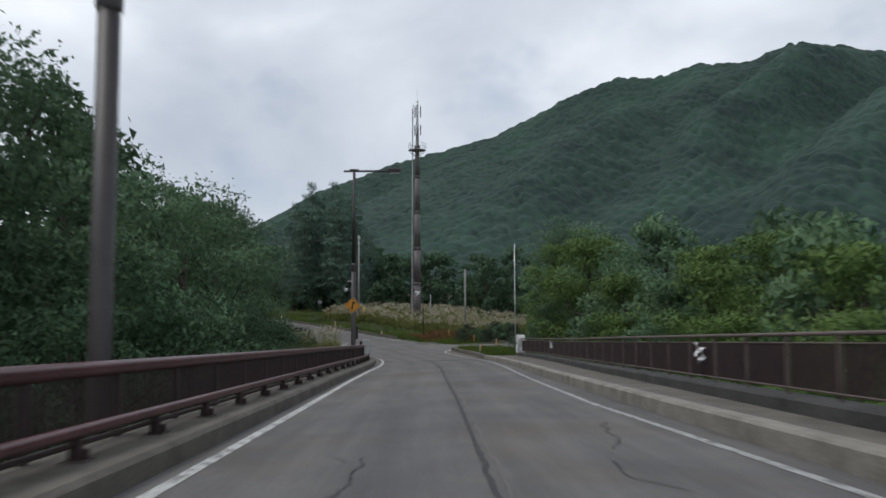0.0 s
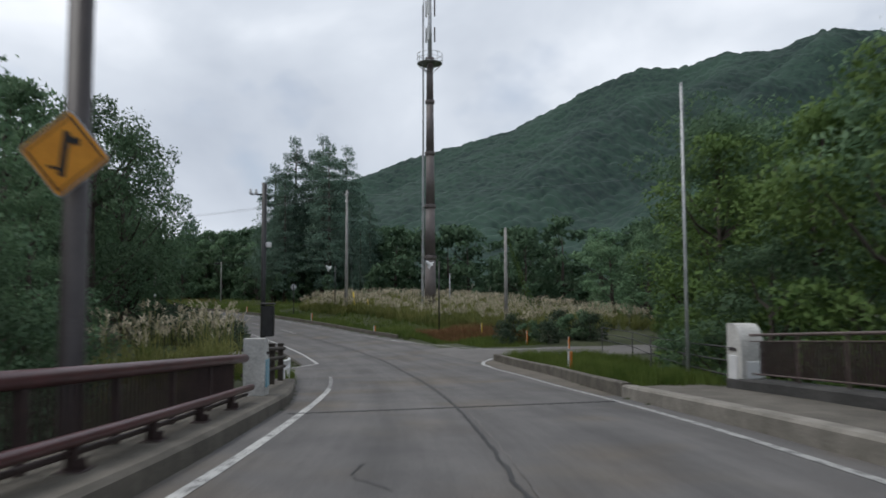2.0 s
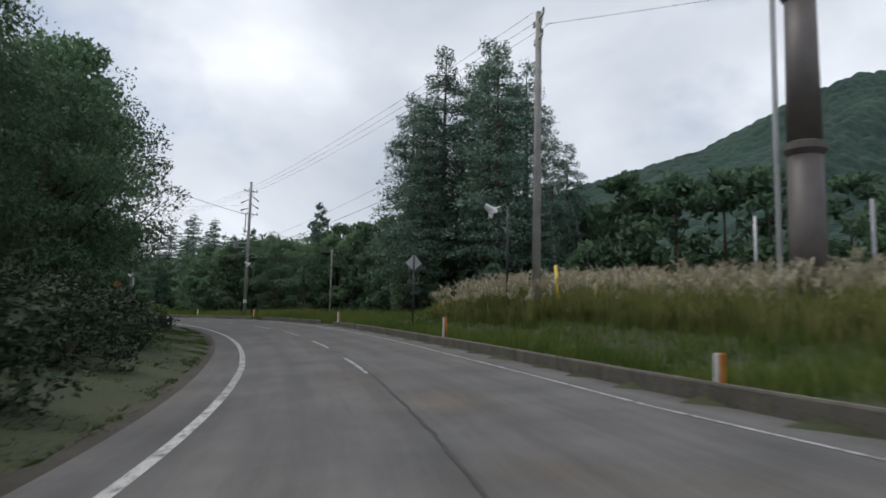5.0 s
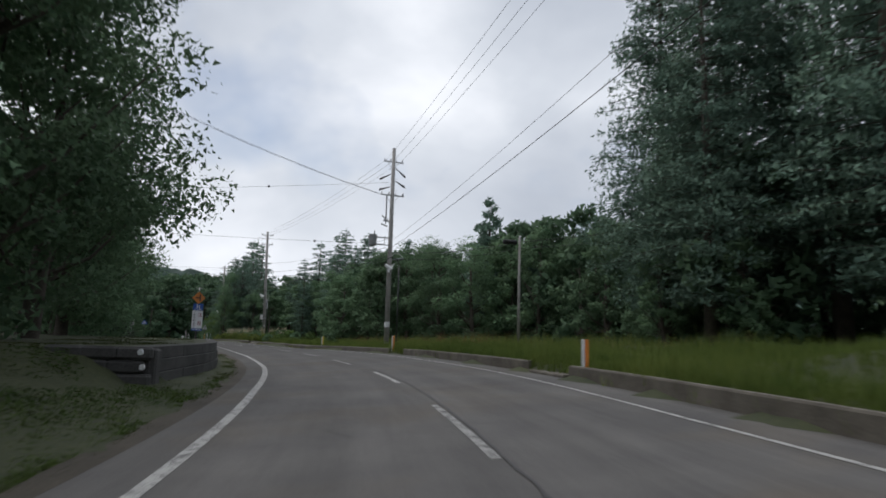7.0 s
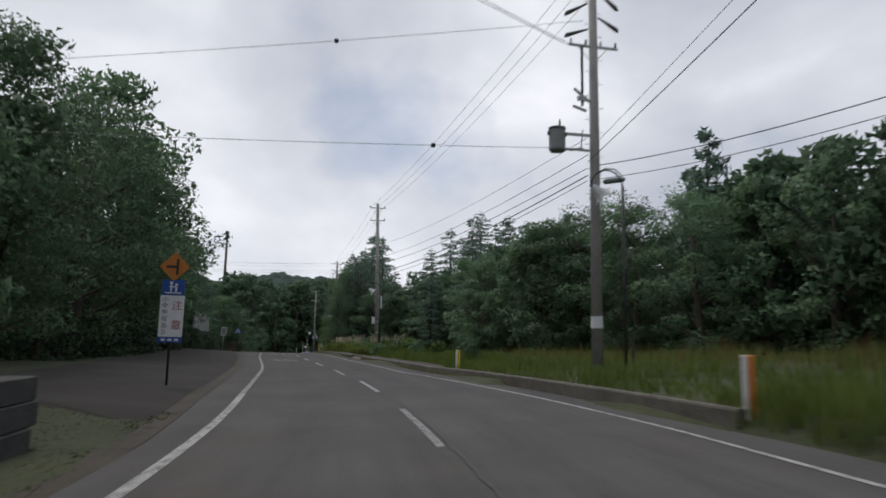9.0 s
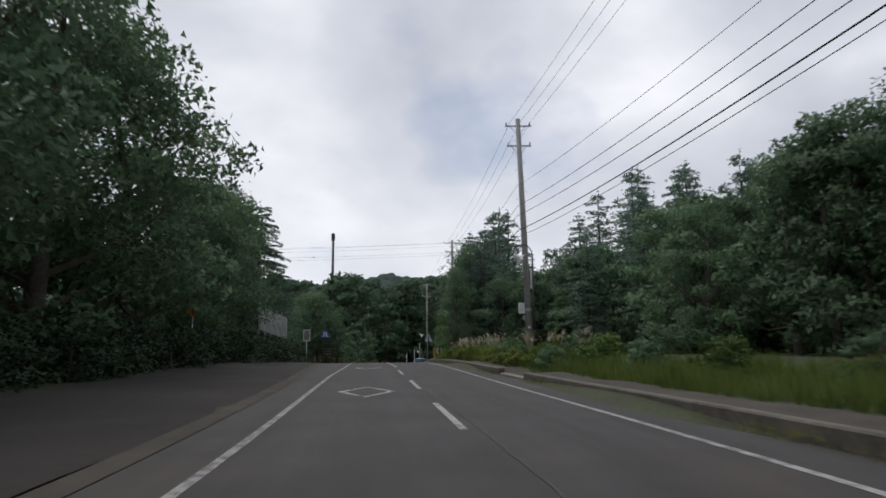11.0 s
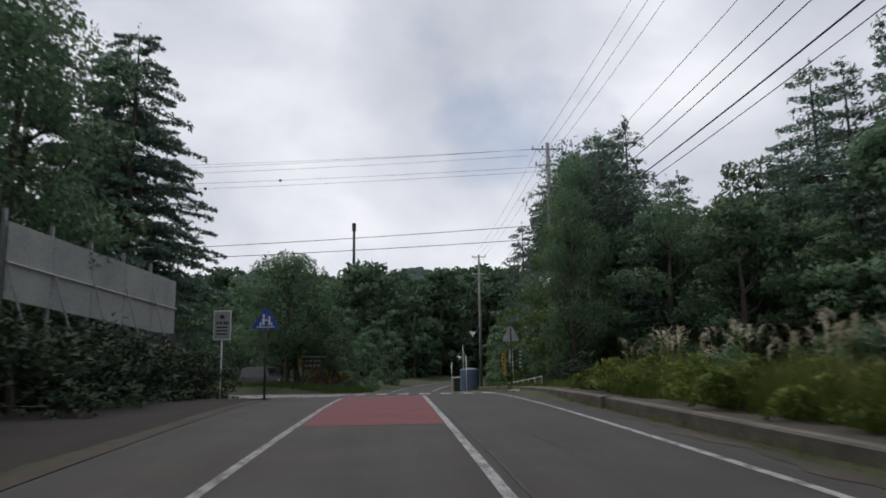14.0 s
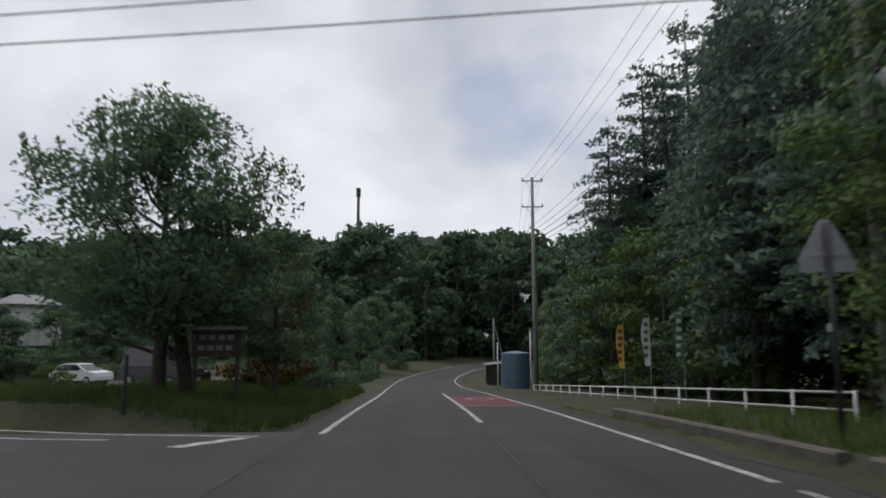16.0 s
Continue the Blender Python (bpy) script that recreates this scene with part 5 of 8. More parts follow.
# the wood's edge behind the fields
rng = np.random.default_rng(5)
for i in range(34):
    x = -16 - i * 2.6 + rng.normal() * 0.8
    y = 117 - i * 0.35 + rng.normal() * 4 - (8 if x < -60 else 0) + (10 if x > -40 else 0)
    plant(("far_a", "far_b")[i % 2], x, y, rng.uniform(0.8, 1.15))
for i in range(46):
    x = -112 - i * 2.1 + rng.normal() * 0.8
    y = 109 - 3.0 * math.sin(i * 0.21) + rng.normal() * 2.0
    reach_xy(("thick_a", "far_a", "thick_b", "far_b")[i % 4], x, y, rng.uniform(5.5, 9.5) + 2.2 * (9 < i < 24) - 1.5 * (i < 8))
for i in range(34):
    x = -106 - i * 3.2
    reach_xy(("far_a", "far_b")[i % 2], x, 119 + rng.normal() * 3, rng.uniform(9.5, 14.0))
for x, y, top in ((-149.8, 106.5, 15.8), (-153.0, 107.5, 13.5), (-143, 108, 11.0), (-170, 107, 12.5), (-176, 106, 14.0), (-182, 104.5, 13.0), (-128, 111, 11)):
    reach_xy("pine_far", x, y, top)
for x, y, top in ((-144, 101.5, 9.0), (-148.5, 99.5, 9.0), (-152.5, 100.5, 10.0), (-156.5, 98.5, 9.8)):
    reach_xy("thick_near", x, y, top, 1.15)
# right wood along the last stretch
for i in range(30):
    x = -158 - i * 3.0 + rng.normal() * 0.7
    y = 97.5 + rng.normal() * 1.6 - 2.0 * math.sin(i * 0.5) - ease(-182, -205, x) * 7
    reach_xy(("thick_a", "round_b", "thick_b", "thick_near")[i % 4], x, float(y), rng.uniform(5.5, 9.0) - 3.0 * float(ease(-195, -201, x)) * (x > -214), 1.1)
for i in range(26):
    reach_xy(("far_a", "far_b")[i % 2] if i < 8 else ("thick_a", "thick_b")[i % 2], -160 - i * 3.4, 103 + rng.normal() * 2, rng.uniform(7, 11), 1.15)
for x, y, top, kind in ((-203.2, 102.3, 18.4, "larch_a"), (-206.0, 109, 19.5, "larch_b"), (-198.3, 106, 17.4, "larch_a"), (-194, 100, 13.5, "larch_b"), (-188.5, 97.5, 12.5, "larch_a"), (-183, 99.5, 13.5, "larch_b"), (-177, 101, 12.5, "larch_a"), (-171, 102, 11.5, "larch_b"), (-200, 95, 12.5, "larch_b"), (-208, 96, 11.0, "larch_a"), (-210.5, 105.7, 20.9, "larch_b"), (-212.5, 101.1, 18.0, "larch_a"), (-203.5, 93.5, 8.5, "larch_b"), (-205.5, 91.5, 7.0, "larch_a"), (-192.5, 93.5, 9.5, "larch_a"), (-214, 92, 10.5, "larch_a"),
                        (-212.8, 86.3, 13.0, "larch_b"), (-217.5, 88.5, 14.5, "larch_a"), (-222, 91, 17.5, "larch_b"), (-227.5, 88.5, 16.0, "larch_a"), (-233.1, 91.6, 20.0, "larch_a"), (-238, 88.5, 16, "larch_b"), (-243, 92.2, 21.5, "larch_a"), (-239.6, 87.6, 16.5, "larch_b"), (-238.2, 84.8, 11.8, "larch_a"), (-250, 90, 12, "larch_b"), (-258, 92, 10, "larch_a"), (-268, 96, 9, "larch_b"), (-209.5, 89.5, 9.0, "larch_a"), (-219.5, 85.4, 14.0, "larch_b")):
    reach_xy(kind, x, y, top)
for x, y, top, kind in ((-210.0, 85.6, 11.4, "fir"), (-206.9, 82.8, 5.2, "bright_near"), (-207.6, 86.6, 8.2, "fir"), (-219.5, 85.0, 10.5, "fir"), (-213.0, 84.6, 11.6, "fir"), (-206.5, 88.0, 5.5, "thick_a"), (-217.5, 84.4, 3.6, "bright_a"), (-222.5, 84.5, 3.0, "thick_b"), (-227, 84.2, 3.5, "bright_a"), (-231.5, 84.6, 3.0, "thick_a"), (-236, 84, 3.2, "bright_a"), (-240.5, 84.5, 2.0, "thick_b"), (-246, 84, 2.2, "thick_a"), (-251, 84.5, 1.6, "thick_b"), (-257, 85, 1.5, "bright_a"), (-263, 86.5, 1.5, "thick_a"), (-203, 91, 5.0, "thick_b"), (-199, 92.5, 4.0, "thick_a"), (-270, 87.5, 1.0, "thick_b"), (-277, 89, 1.0, "thick_a"), (-284, 91, 1.0, "thick_b"), (-292, 94, 1.5, "thick_a")):
    reach_xy(kind, x, y, top, 1.15)
reach_xy("wide_near", -203.4, 81.9, 6.4, 0.62)
for x, y, top, wide in ((-207.6, 84.0, 9.0, 0.9), (-211.2, 83.4, 9.5, 0.75), (-204.6, 86.5, 6.0, 1.1), (-216.0, 83.0, 9.0, 0.8)):
    reach_xy("fir", x, y, top, wide)
reach_xy("thick_near", -207.7, 83.4, 10.2, 0.66)
for x, y, top, wide in ((-205.8, 91.2, 6.2, 0.9), (-203.5, 94.4, 6.4, 1.0), (-209.5, 95.0, 9.6, 0.9)):
    reach_xy("thick_a", x, y, top, wide)
# left, last stretch: trees over the hedge and the spruces
for s, n, kind, top in ((156, 14, "round_a", 10.5), (161, 12.5, "wide_near", 10.0), (167, 14.5, "round_b", 9.0), (172, 12.0, "wide_near", 10.5), (178, 14.5, "open_a", 14.0), (183, 12.5, "wide_near", 12.5), (189, 15.0, "cherry", 12.0), (193, 12.0, "open_a", 13.5), (198, 14.0, "round_a", 9.5), (203.0, 11.6, "wide_near", 9.0), (207.5, 12.4, "wide_near", 9.5), (186, 20, "thick_a", 10), (197, 21, "thick_b", 10), (177, 20, "thick_a", 10), (166, 20, "thick_b", 9), (207, 17, "thick_b", 4.0), (201, 17, "thick_a", 5.0), (211, 13.5, "round_a", 3.6)):
    reach_up(kind, s, n, top, 1.12)
for s, n, kind, top in ((212.0, 13.2, "thick_near", 11.0), (216.5, 13.0, "wide_near", 12.0), (219.5, 12.8, "thick_near", 11.6), (213.5, 15.0, "wide_near", 11.5)):
    reach_up(kind, s, n, top, 0.82)
plant("spruce", -198.2, 61.6, 0.93)
plant("spruce", -200.8, 59.6, 0.95)
plant("spruce", -195.0, 58.9, 0.88)
for i in range(17):
    s = 166 + i * 3.3
    grow(("hedge", "hedge_b")[i % 2], s, float(table(s, (166, 12.0), (190, 10.8), (204, 9.2), (222.5, 7.2))) + 0.4 * math.sin(i * 2.1), 1.25, 0.95)
    grow(("hedge_b", "hedge")[i % 2], s + 1.5, float(table(s, (166, 13.6), (190, 12.2), (204, 10.6), (222.5, 8.6))), 1.25, 1.05)
for x, y, k in ((-194.6, 66.4, 0.95), (-195.6, 65.2, 0.9)):
    plant("hedge", x, y, k, 0.8)
for x, y, top, wide in ((-250.0, 41.0, -0.6, 1.6), (-253.5, 44.5, -0.9, 1.5), (-247.0, 38.0, 0.2, 1.5), (-256.0, 40.5, 0.3, 1.4)):
    reach_xy("round_b", x, y, top, wide)
for x, y, top in ((-264, 27.5, 6.0), (-271, 22.5, 8.5), (-266, 33, 5.5)):
    reach_xy("thick_b", x, y, top, 1.1)
for x, y, k in ((-202.4, 80.9, 0.85), (-200.7, 81.4, 0.95), (-204.6, 81.4, 0.8)):
    plant("hedge", x, y, 0.75 * k, 0.6 * k)
# the island beyond the side road, its tree, and what stands behind
reach_xy("cherry", -217.4, 64.8, 5.0, 1.1)
reach_xy("round_a", -217.8, 65.6, 4.6, 1.2)
reach_xy("round_a", -221.0, 67.6, 1.8, 1.0)
reach_xy("thick_a", -230.0, 66.2, 1.0, 1.2)
for x, y, kind, k in ((-227.5, 65.5, "autumn", 0.72), (-233, 64.5, "thick_a", 0.7), (-231, 61, "round_b", 0.8), (-239, 63.5, "autumn", 0.6), (-246, 63, "thick_b", 0.7), (-252, 61, "thick_a", 0.8), (-259, 62, "round_a", 0.8), (-265, 64, "thick_b", 0.8), (-273, 65.5, "thick_a", 0.8), (-281, 67, "thick_b", 0.9), (-290, 69, "thick_a", 0.9),
                       (-236, 46, "round_a", 0.6), (-243, 42, "thick_b", 0.6), (-250, 40, "thick_a", 0.6), (-262, 45, "round_b", 0.7), (-228, 40, "thick_b", 0.55), (-222, 36, "thick_a", 0.6), (-213, 33, "thick_b", 0.6), (-240, 36, "thick_a", 0.7), (-272, 47, "thick_a", 0.9), (-262, 30, "thick_b", 0.9)):
    plant(kind, x, y, k)
for i in range(12):
    a = i * 0.53
    plant("shrub_dark", -226 - i * 4.2, 68.3 - 0.25 * i * (1 if i < 6 else 0) - 1.2 * (i > 5) + 0.4 * math.sin(a * 5), 0.42)
for i in range(9):
    plant("shrub", -224 - i * 4.5, 47.5 + 1.5 * math.sin(i * 1.7), 0.75, 0.6)


# ---- far woods: hills at the end of the road ----
def wooded_hill(name, x0, y0, lx, ly, high, label, cell=6.0):
    def fn(u, v):
        x, y = x0 + u, y0 + v
        e = (1 - np.clip((u / lx) ** 2 + (v / ly) ** 2, 0, 1))
        h = high * e ** 0.8 * (1 + 0.2 * np.sin(u * 0.05 + 1.3) * np.sin(v * 0.04))
        hi = np.zeros(len(x))
        ix, iy = np.floor(x / cell), np.floor(y / cell)
        for dx in (-1, 0, 1):
            for dy in (-1, 0, 1):
                jx, jy = ix + dx, iy + dy
                r1 = np.modf(np.abs(np.sin(jx * 127.1 + jy * 311.7) * 43758.5))[0]
                r2 = np.modf(np.abs(np.sin(jx * 269.5 + jy * 183.3) * 24634.6))[0]
                d = np.hypot(x - (jx + 0.15 + 0.7 * r1) * cell, y - (jy + 0.15 + 0.7 * r2) * cell) / (cell * (0.6 + 0.3 * r2))
                hi = np.maximum(hi, np.sqrt(np.clip(1 - d * d, 0, 1)) * (3.5 + 3.5 * r1))
        return x, y, -9 + h + hi * ease(0.02, 0.15, e)
    ob = new(name, sheet(name, np.linspace(-lx, lx, int(2 * lx / 2.2)), np.linspace(-ly, ly, int(2 * ly / 2.2)), fn))
    ob.data.materials.append(MOUNTAIN_WOOD)
    return tagged(ob, label, "hill", "wooded hills", "structure")


wooded_hill("hill", -470, 45, 130, 170, 34, "low wooded hill closing the view along the road")
wooded_hill("hill", -330, -60, 110, 80, 20, "low wooded hill behind the houses")
rng = np.random.default_rng(9)
for i in range(40):
    y = 124 - i * 4.0 + rng.normal() * 1.2
    x = -318 + rng.normal() * 4 - 0.004 * (y - 60) ** 2
    if not (78 < y < 92):
        reach_xy(("far_a", "far_b")[i % 2], x, y, rng.uniform(5, 11), 1.15)
for i in range(40):
    y = 134 - i * 4.3 + rng.normal() * 1.5
    x = -338 + rng.normal() * 5 - 0.004 * (y - 60) ** 2
    reach_xy(("far_a", "far_b", "far_a", "pine_far")[i % 4], x, y, rng.uniform(14, 19) if i % 4 != 3 else rng.uniform(16, 21), 1.1)
for i in range(30):
    y = 140 - i * 6.0 + rng.normal() * 1.5
    reach_xy(("far_b", "far_a")[i % 2], -362 + rng.normal() * 5, y, rng.uniform(19, 24), 1.1)
for i in range(18):
    reach_xy(("far_a", "far_b")[i % 2], -262 - i * 4 + rng.normal(), 24 + rng.normal() * 4, rng.uniform(3, 8))
for i in range(10):
    reach_xy(("thick_a", "far_a")[i % 2], -262 - i * 5.2, 58 - i * 0.4 + rng.normal(), rng.uniform(-0.5, 3.0))


def joined(kind, label):
    """All far trees of a kind as one wood: the crowns in one mesh, the trunks in another."""
    template = KINDS[kind]
    wood = thing("far_wood", label, "wood")
    wood["kind"] = "stuff"
    for src in template.children:
        me = src.data
        co = np.empty(len(me.vertices) * 3); me.vertices.foreach_get("co", co); co = co.reshape(-1, 3)
        idx = np.empty(len(me.loops), int); me.loops.foreach_get("vertex_index", idx)
        tot = np.empty(len(me.polygons), int); me.polygons.foreach_get("loop_total", tot)
        allv, alli, allt, alln = [], [], [], []
        face_up = LEAF_NORMALS.get(me.name)
        for i, m in enumerate(FARS[kind]):
            a = np.array(m)
            allv.append(co @ a[:3, :3].T + a[:3, 3]); alli.append(idx + i * len(co)); allt.append(tot)
            if face_up is not None:
                alln.append(unit(face_up @ a[:3, :3].T))
        v, ii, tt = np.concatenate(allv), np.concatenate(alli), np.concatenate(allt)
        out = bpy.data.meshes.new(me.name)
        out.vertices.add(len(v)); out.vertices.foreach_set("co", v.ravel())
        out.loops.add(len(ii)); out.loops.foreach_set("vertex_index", ii)
        out.polygons.add(len(tt)); out.polygons.foreach_set("loop_start", np.concatenate([[0], np.cumsum(tt)[:-1]])); out.polygons.foreach_set("loop_total", tt)
        out.update(calc_edges=True)
        if alln:
            out.polygons.foreach_set("use_smooth", [True] * len(tt))
            out.normals_split_custom_set_from_vertices(np.concatenate(alln).tolist())
        out.materials.append(me.materials[0])
        tagged(part(src.name.split(".")[0] + "_mass", out, None, wood), kind="stuff")
    for src in (*template.children, template):
        bpy.data.objects.remove(src)


# a second, low row behind the field
for i in range(40):
    reach_xy(("far_a", "far_b")[i % 2], -8 - i * 2.5 + rng.normal(), 126 - i * 0.3 + rng.normal() * 3, rng.uniform(2.5, 6.5), 1.3)
joined("far_a", "dense broadleaf wood behind fields and road")
joined("far_b", "dense broadleaf wood behind fields and road")
joined("pine_far", "dark pines standing among the broadleaf wood")


# ---- grass: stuff ----
def blades(name, spots, high, wide, mat, label, seed=3, category="grass", per=5, lean=0.45):
    """Tufts of bent blades at spots (x, y, z); high scaled by a noise over the ground."""
    rng = np.random.default_rng(seed)
    spots = np.repeat(np.asarray(spots), per, axis=0)
    n = len(spots)
    spots = spots + np.stack([rng.normal(size=n) * 0.10, rng.normal(size=n) * 0.10, np.zeros(n)], 1) * (high ** 0.5) * 1.2
    h = high * rng.uniform(0.45, 1.15, n) * (0.8 + 0.35 * np.sin(spots[:, 0] * 0.9) * np.sin(spots[:, 1] * 0.8))
    a = rng.uniform(0, 2 * math.pi, n)
    d = np.stack([np.cos(a), np.sin(a), np.zeros(n)], 1)
    w = np.stack([-np.sin(a), np.cos(a), np.zeros(n)], 1) * (wide * rng.uniform(0.6, 1.2, n))[:, None]
    out = (h * lean * rng.uniform(0.1, 1.1, n))[:, None]
    tip = spots + d * out + np.stack([0 * h, 0 * h, h], 1)
    v = np.stack([spots - w, spots + w, tip], 1).reshape(-1, 3)
    k = np.arange(n) * 3
    me = bpy.data.meshes.new(name)
    me.from_pydata(v.tolist(), [], np.stack([k, k + 1, k + 2], 1).tolist())
    me.materials.append(mat)
    return tagged(new(name, me), label, category, kind="stuff")


def scatter(count, s0, s1, n0, n1, seed, keep=None):
    """Spots on the ground in a stretch of the roadside; n0, n1 functions or numbers."""
    rng = np.random.default_rng(seed)
    s = rng.uniform(s0, s1, count)
    a = n0(s) if callable(n0) else np.full(count, float(n0))
    b = n1(s) if callable(n1) else np.full(count, float(n1))
    n = a + (b - a) * rng.uniform(0, 1, count) ** 1.25
    if keep is not None:
        w = keep(s, n)
        s, n = s[w], n[w]
    x, y, _ = along(s, n)
    _, _, z = ground_fn(x, y)
    return np.stack([x, y, z - 0.02], 1)


blades("verge_grass", scatter(9000, 78, 141, lambda s: right_edge(s) - 0.28, lambda s: right_edge(s) - 7, 21), 0.46, 0.011, BLADE, "lush green grass behind the kerb", 21, per=8)
blades("verge_grass", scatter(5200, 141, 240, lambda s: right_edge(s) - 0.3 - 0.85 * ease(158, 162, s) * (1 - ease(229, 232, s)), lambda s: right_edge(s) - 6, 22), 0.42, 0.011, BLADE, "green grass and weeds behind the kerb", 22, per=8)
blades("verge_grass", scatter(4200, 46, 63.5, lambda s: right_edge(s) - 0.3, lambda s: right_edge(s) - 5.5, 23), 0.50, 0.011, BLADE, "green grass beside the bridge end", 23, per=9)
blades("verge_grass", scatter(3600, 69.8, 79, lambda s: right_edge(s) * 0 - 8.6, lambda s: right_edge(s) * 0 - 14, 24, lambda s, n: n < right_line(s) - 1.2 - 2.5 * (s < 74)), 0.45, 0.012, BLADE, "green grass at the lane's corner", 24)
blades("lawn_grass", scatter(17000, 65.5, 146, lambda s: left_edge(s) + 0.18, lambda s: left_edge(s) + 6.5, 25, lambda s, n: (s < 112) | (n > left_edge(s) + 1.3) | (n < left_edge(s) + 0.9) | (s > 141)), 0.06, 0.022, LAWN, "short grass on the bank below the hedge", 25, lean=2.6)
blades("lawn_grass", scatter(7500, 100, 124, lambda s: left_edge(s) + 0.4, lambda s: left_edge(s) + 5.5, 34, lambda s, n: (s < 120.5) | (n < left_edge(s) + 0.8)), 0.085, 0.016, BLADE_DARK, "short mottled grass on the bank before the retaining wall", 34, lean=1.2)
blades("verge_grass", scatter(1500, 52.8, 60.8, lambda s: left_edge(s) + 0.1, lambda s: left_edge(s) + 4.5, 26), 0.42, 0.012, BLADE, "green weeds round the guard rail", 26)
blades("island_grass", scatter(15000, 237.6, 262, lambda s: 2.9 + 2.2 * (1 - ease(236.5, 240, s)), lambda s: 21 + 0 * s, 27, lambda s, n: (s > 237.4 + 0.35 * n) & ((n < 12) | (s < 251))), 0.46, 0.014, BLADE_DARK, "long dark grass on the island", 27)
blades("dry_grass", scatter(4200, 78, 112, lambda s: right_edge(s) - 5, lambda s: right_edge(s) - 14, 28), 0.9, 0.012, BLADE_DRY, "tall yellowing grass in the field", 28)
blades("dry_grass", scatter(2600, 112, 178, lambda s: right_edge(s) - 5.5, lambda s: right_edge(s) - 16, 29), 0.7, 0.016, BLADE, "tall meadow grass in the field", 29)
blades("dry_grass", scatter(1500, 197, 216, lambda s: right_edge(s) - 1.0, lambda s: right_edge(s) - 4.4, 30), 0.85, 0.013, BLADE, "tall yellow-green grass behind the kerb", 30, per=10)
for s, n, kind, k in ((183, -7.6, "shrub", 0.42), (185.5, -7.0, "shrub_dark", 0.40), (188, -7.4, "shrub", 0.45), (190.5, -6.8, "shrub_dark", 0.40), (193, -7.2, "shrub", 0.44), (195.5, -7.0, "shrub_dark", 0.38), (198.5, -6.9, "shrub", 0.42), (201, -7.2, "shrub_dark", 0.40), (179.5, -8.5, "shrub_dark", 0.5), (175, -9, "shrub", 0.5), (170, -9.5, "shrub_dark", 0.5), (186, -9.5, "shrub", 0.6), (191, -9.6, "shrub_dark", 0.6), (197, -10.5, "shrub", 0.6)):
    grow(kind, s, n, k)
blades("dry_grass", scatter(500, 197, 216, lambda s: right_edge(s) - 1.4, lambda s: right_edge(s) - 4.4, 33), 1.0, 0.012, BLADE_DRY, "tall yellow grass among the weeds", 33, per=8)
for i in range(0, 10, 3):
    grow("shrub" if i % 3 else "shrub_dark", 198.5 + i * 1.75, float(right_edge(np.array(200.0 + i))) - 3.4 - 0.7 * math.sin(i * 2.1), 0.56 + 0.08 * math.sin(i * 1.3))
for i in range(46):
    s = 186.6 + i * 0.72
    near = float(right_edge(np.array(s)))
    grow("weed", s, near - 1.15 - 0.9 * (0.5 + 0.5 * math.sin(i * 2.4)) - (0.4 if i % 3 == 0 else 0.0), 0.62 + 0.16 * math.sin(i * 1.7) + 0.1 * (s > 199))
blades("kerb_moss", scatter(2600, 150, 246, lambda s: right_edge(s) + 0.02, lambda s: right_edge(s) + 0.42, 31), 0.11, 0.012, BLADE_DRY, "yellowing weeds along the kerb foot", 31)


def pampas(name, spots, high, label, seed=5, stalks=7):
    """Clumps of tall arching blades with feathery plumes."""
    rng = np.random.default_rng(seed)
    g_v, g_f, p_v, p_f = [], [], [], []
    for x, y, z in spots:
        hh = high * rng.uniform(0.75, 1.15)
        for k in range(22):
            a = rng.uniform(0, 6.283); out = hh * rng.uniform(0.15, 0.55); h = hh * rng.uniform(0.5, 0.95)
            d = np.array([math.cos(a), math.sin(a), 0]); w = np.array([-d[1], d[0], 0]) * 0.014
            b0 = np.array([x, y, z]) + d * rng.uniform(0, 0.18)
            m1, tip = b0 + d * out * 0.4 + [0, 0, h * 0.75], b0 + d * out * 1.15 + [0, 0, h * rng.uniform(0.55, 1.0)]
            i = len(g_v)
            g_v += [b0 - w, b0 + w, m1 + w, m1 - w, tip]
            g_f += [(i, i + 1, i + 2, i + 3), (i + 3, i + 2, i + 4)]
        for k in range(stalks):
            a = rng.uniform(0, 6.283); out = hh * rng.uniform(0.05, 0.3); h = hh * rng.uniform(0.95, 1.25)
            d = np.array([math.cos(a), math.sin(a), 0]); w = np.array([-d[1], d[0], 0])
            b0, top = np.array([x, y, z]), np.array([x, y, z]) + d * out + [0, 0, h]
            i = len(g_v)
            g_v += [b0 - w * 0.006, b0 + w * 0.006, top + w * 0.006, top - w * 0.006]
            g_f.append((i, i + 1, i + 2, i + 3))
            for j in range(7):
                u = j / 6
                c = top + d * 0.10 * u * u + np.array([0, 0, 0.30 * u - 0.12 * u * u])
                q = np.array([rng.normal(), rng.normal(), 0.9]); q /= np.linalg.norm(q)
                e = c + d * 0.10 + q * 0.13 * (1.1 - 0.5 * u)
                i = len(p_v)
                p_v += [c - w * 0.018, c + w * 0.018, e + w * 0.010, e - w * 0.010]
                p_f.append((i, i + 1, i + 2, i + 3))
    ob = thing(name, label, "pampas grass")
    ob["kind"] = "stuff"
    me = bpy.data.meshes.new("blades"); me.from_pydata([tuple(p) for p in g_v], [], g_f)
    part("blades", me, BLADE_DRY, ob)
    me = bpy.data.meshes.new("plumes"); me.from_pydata([tuple(p) for p in p_v], [], p_f)
    part("plumes", me, PLUME, ob)
    return ob


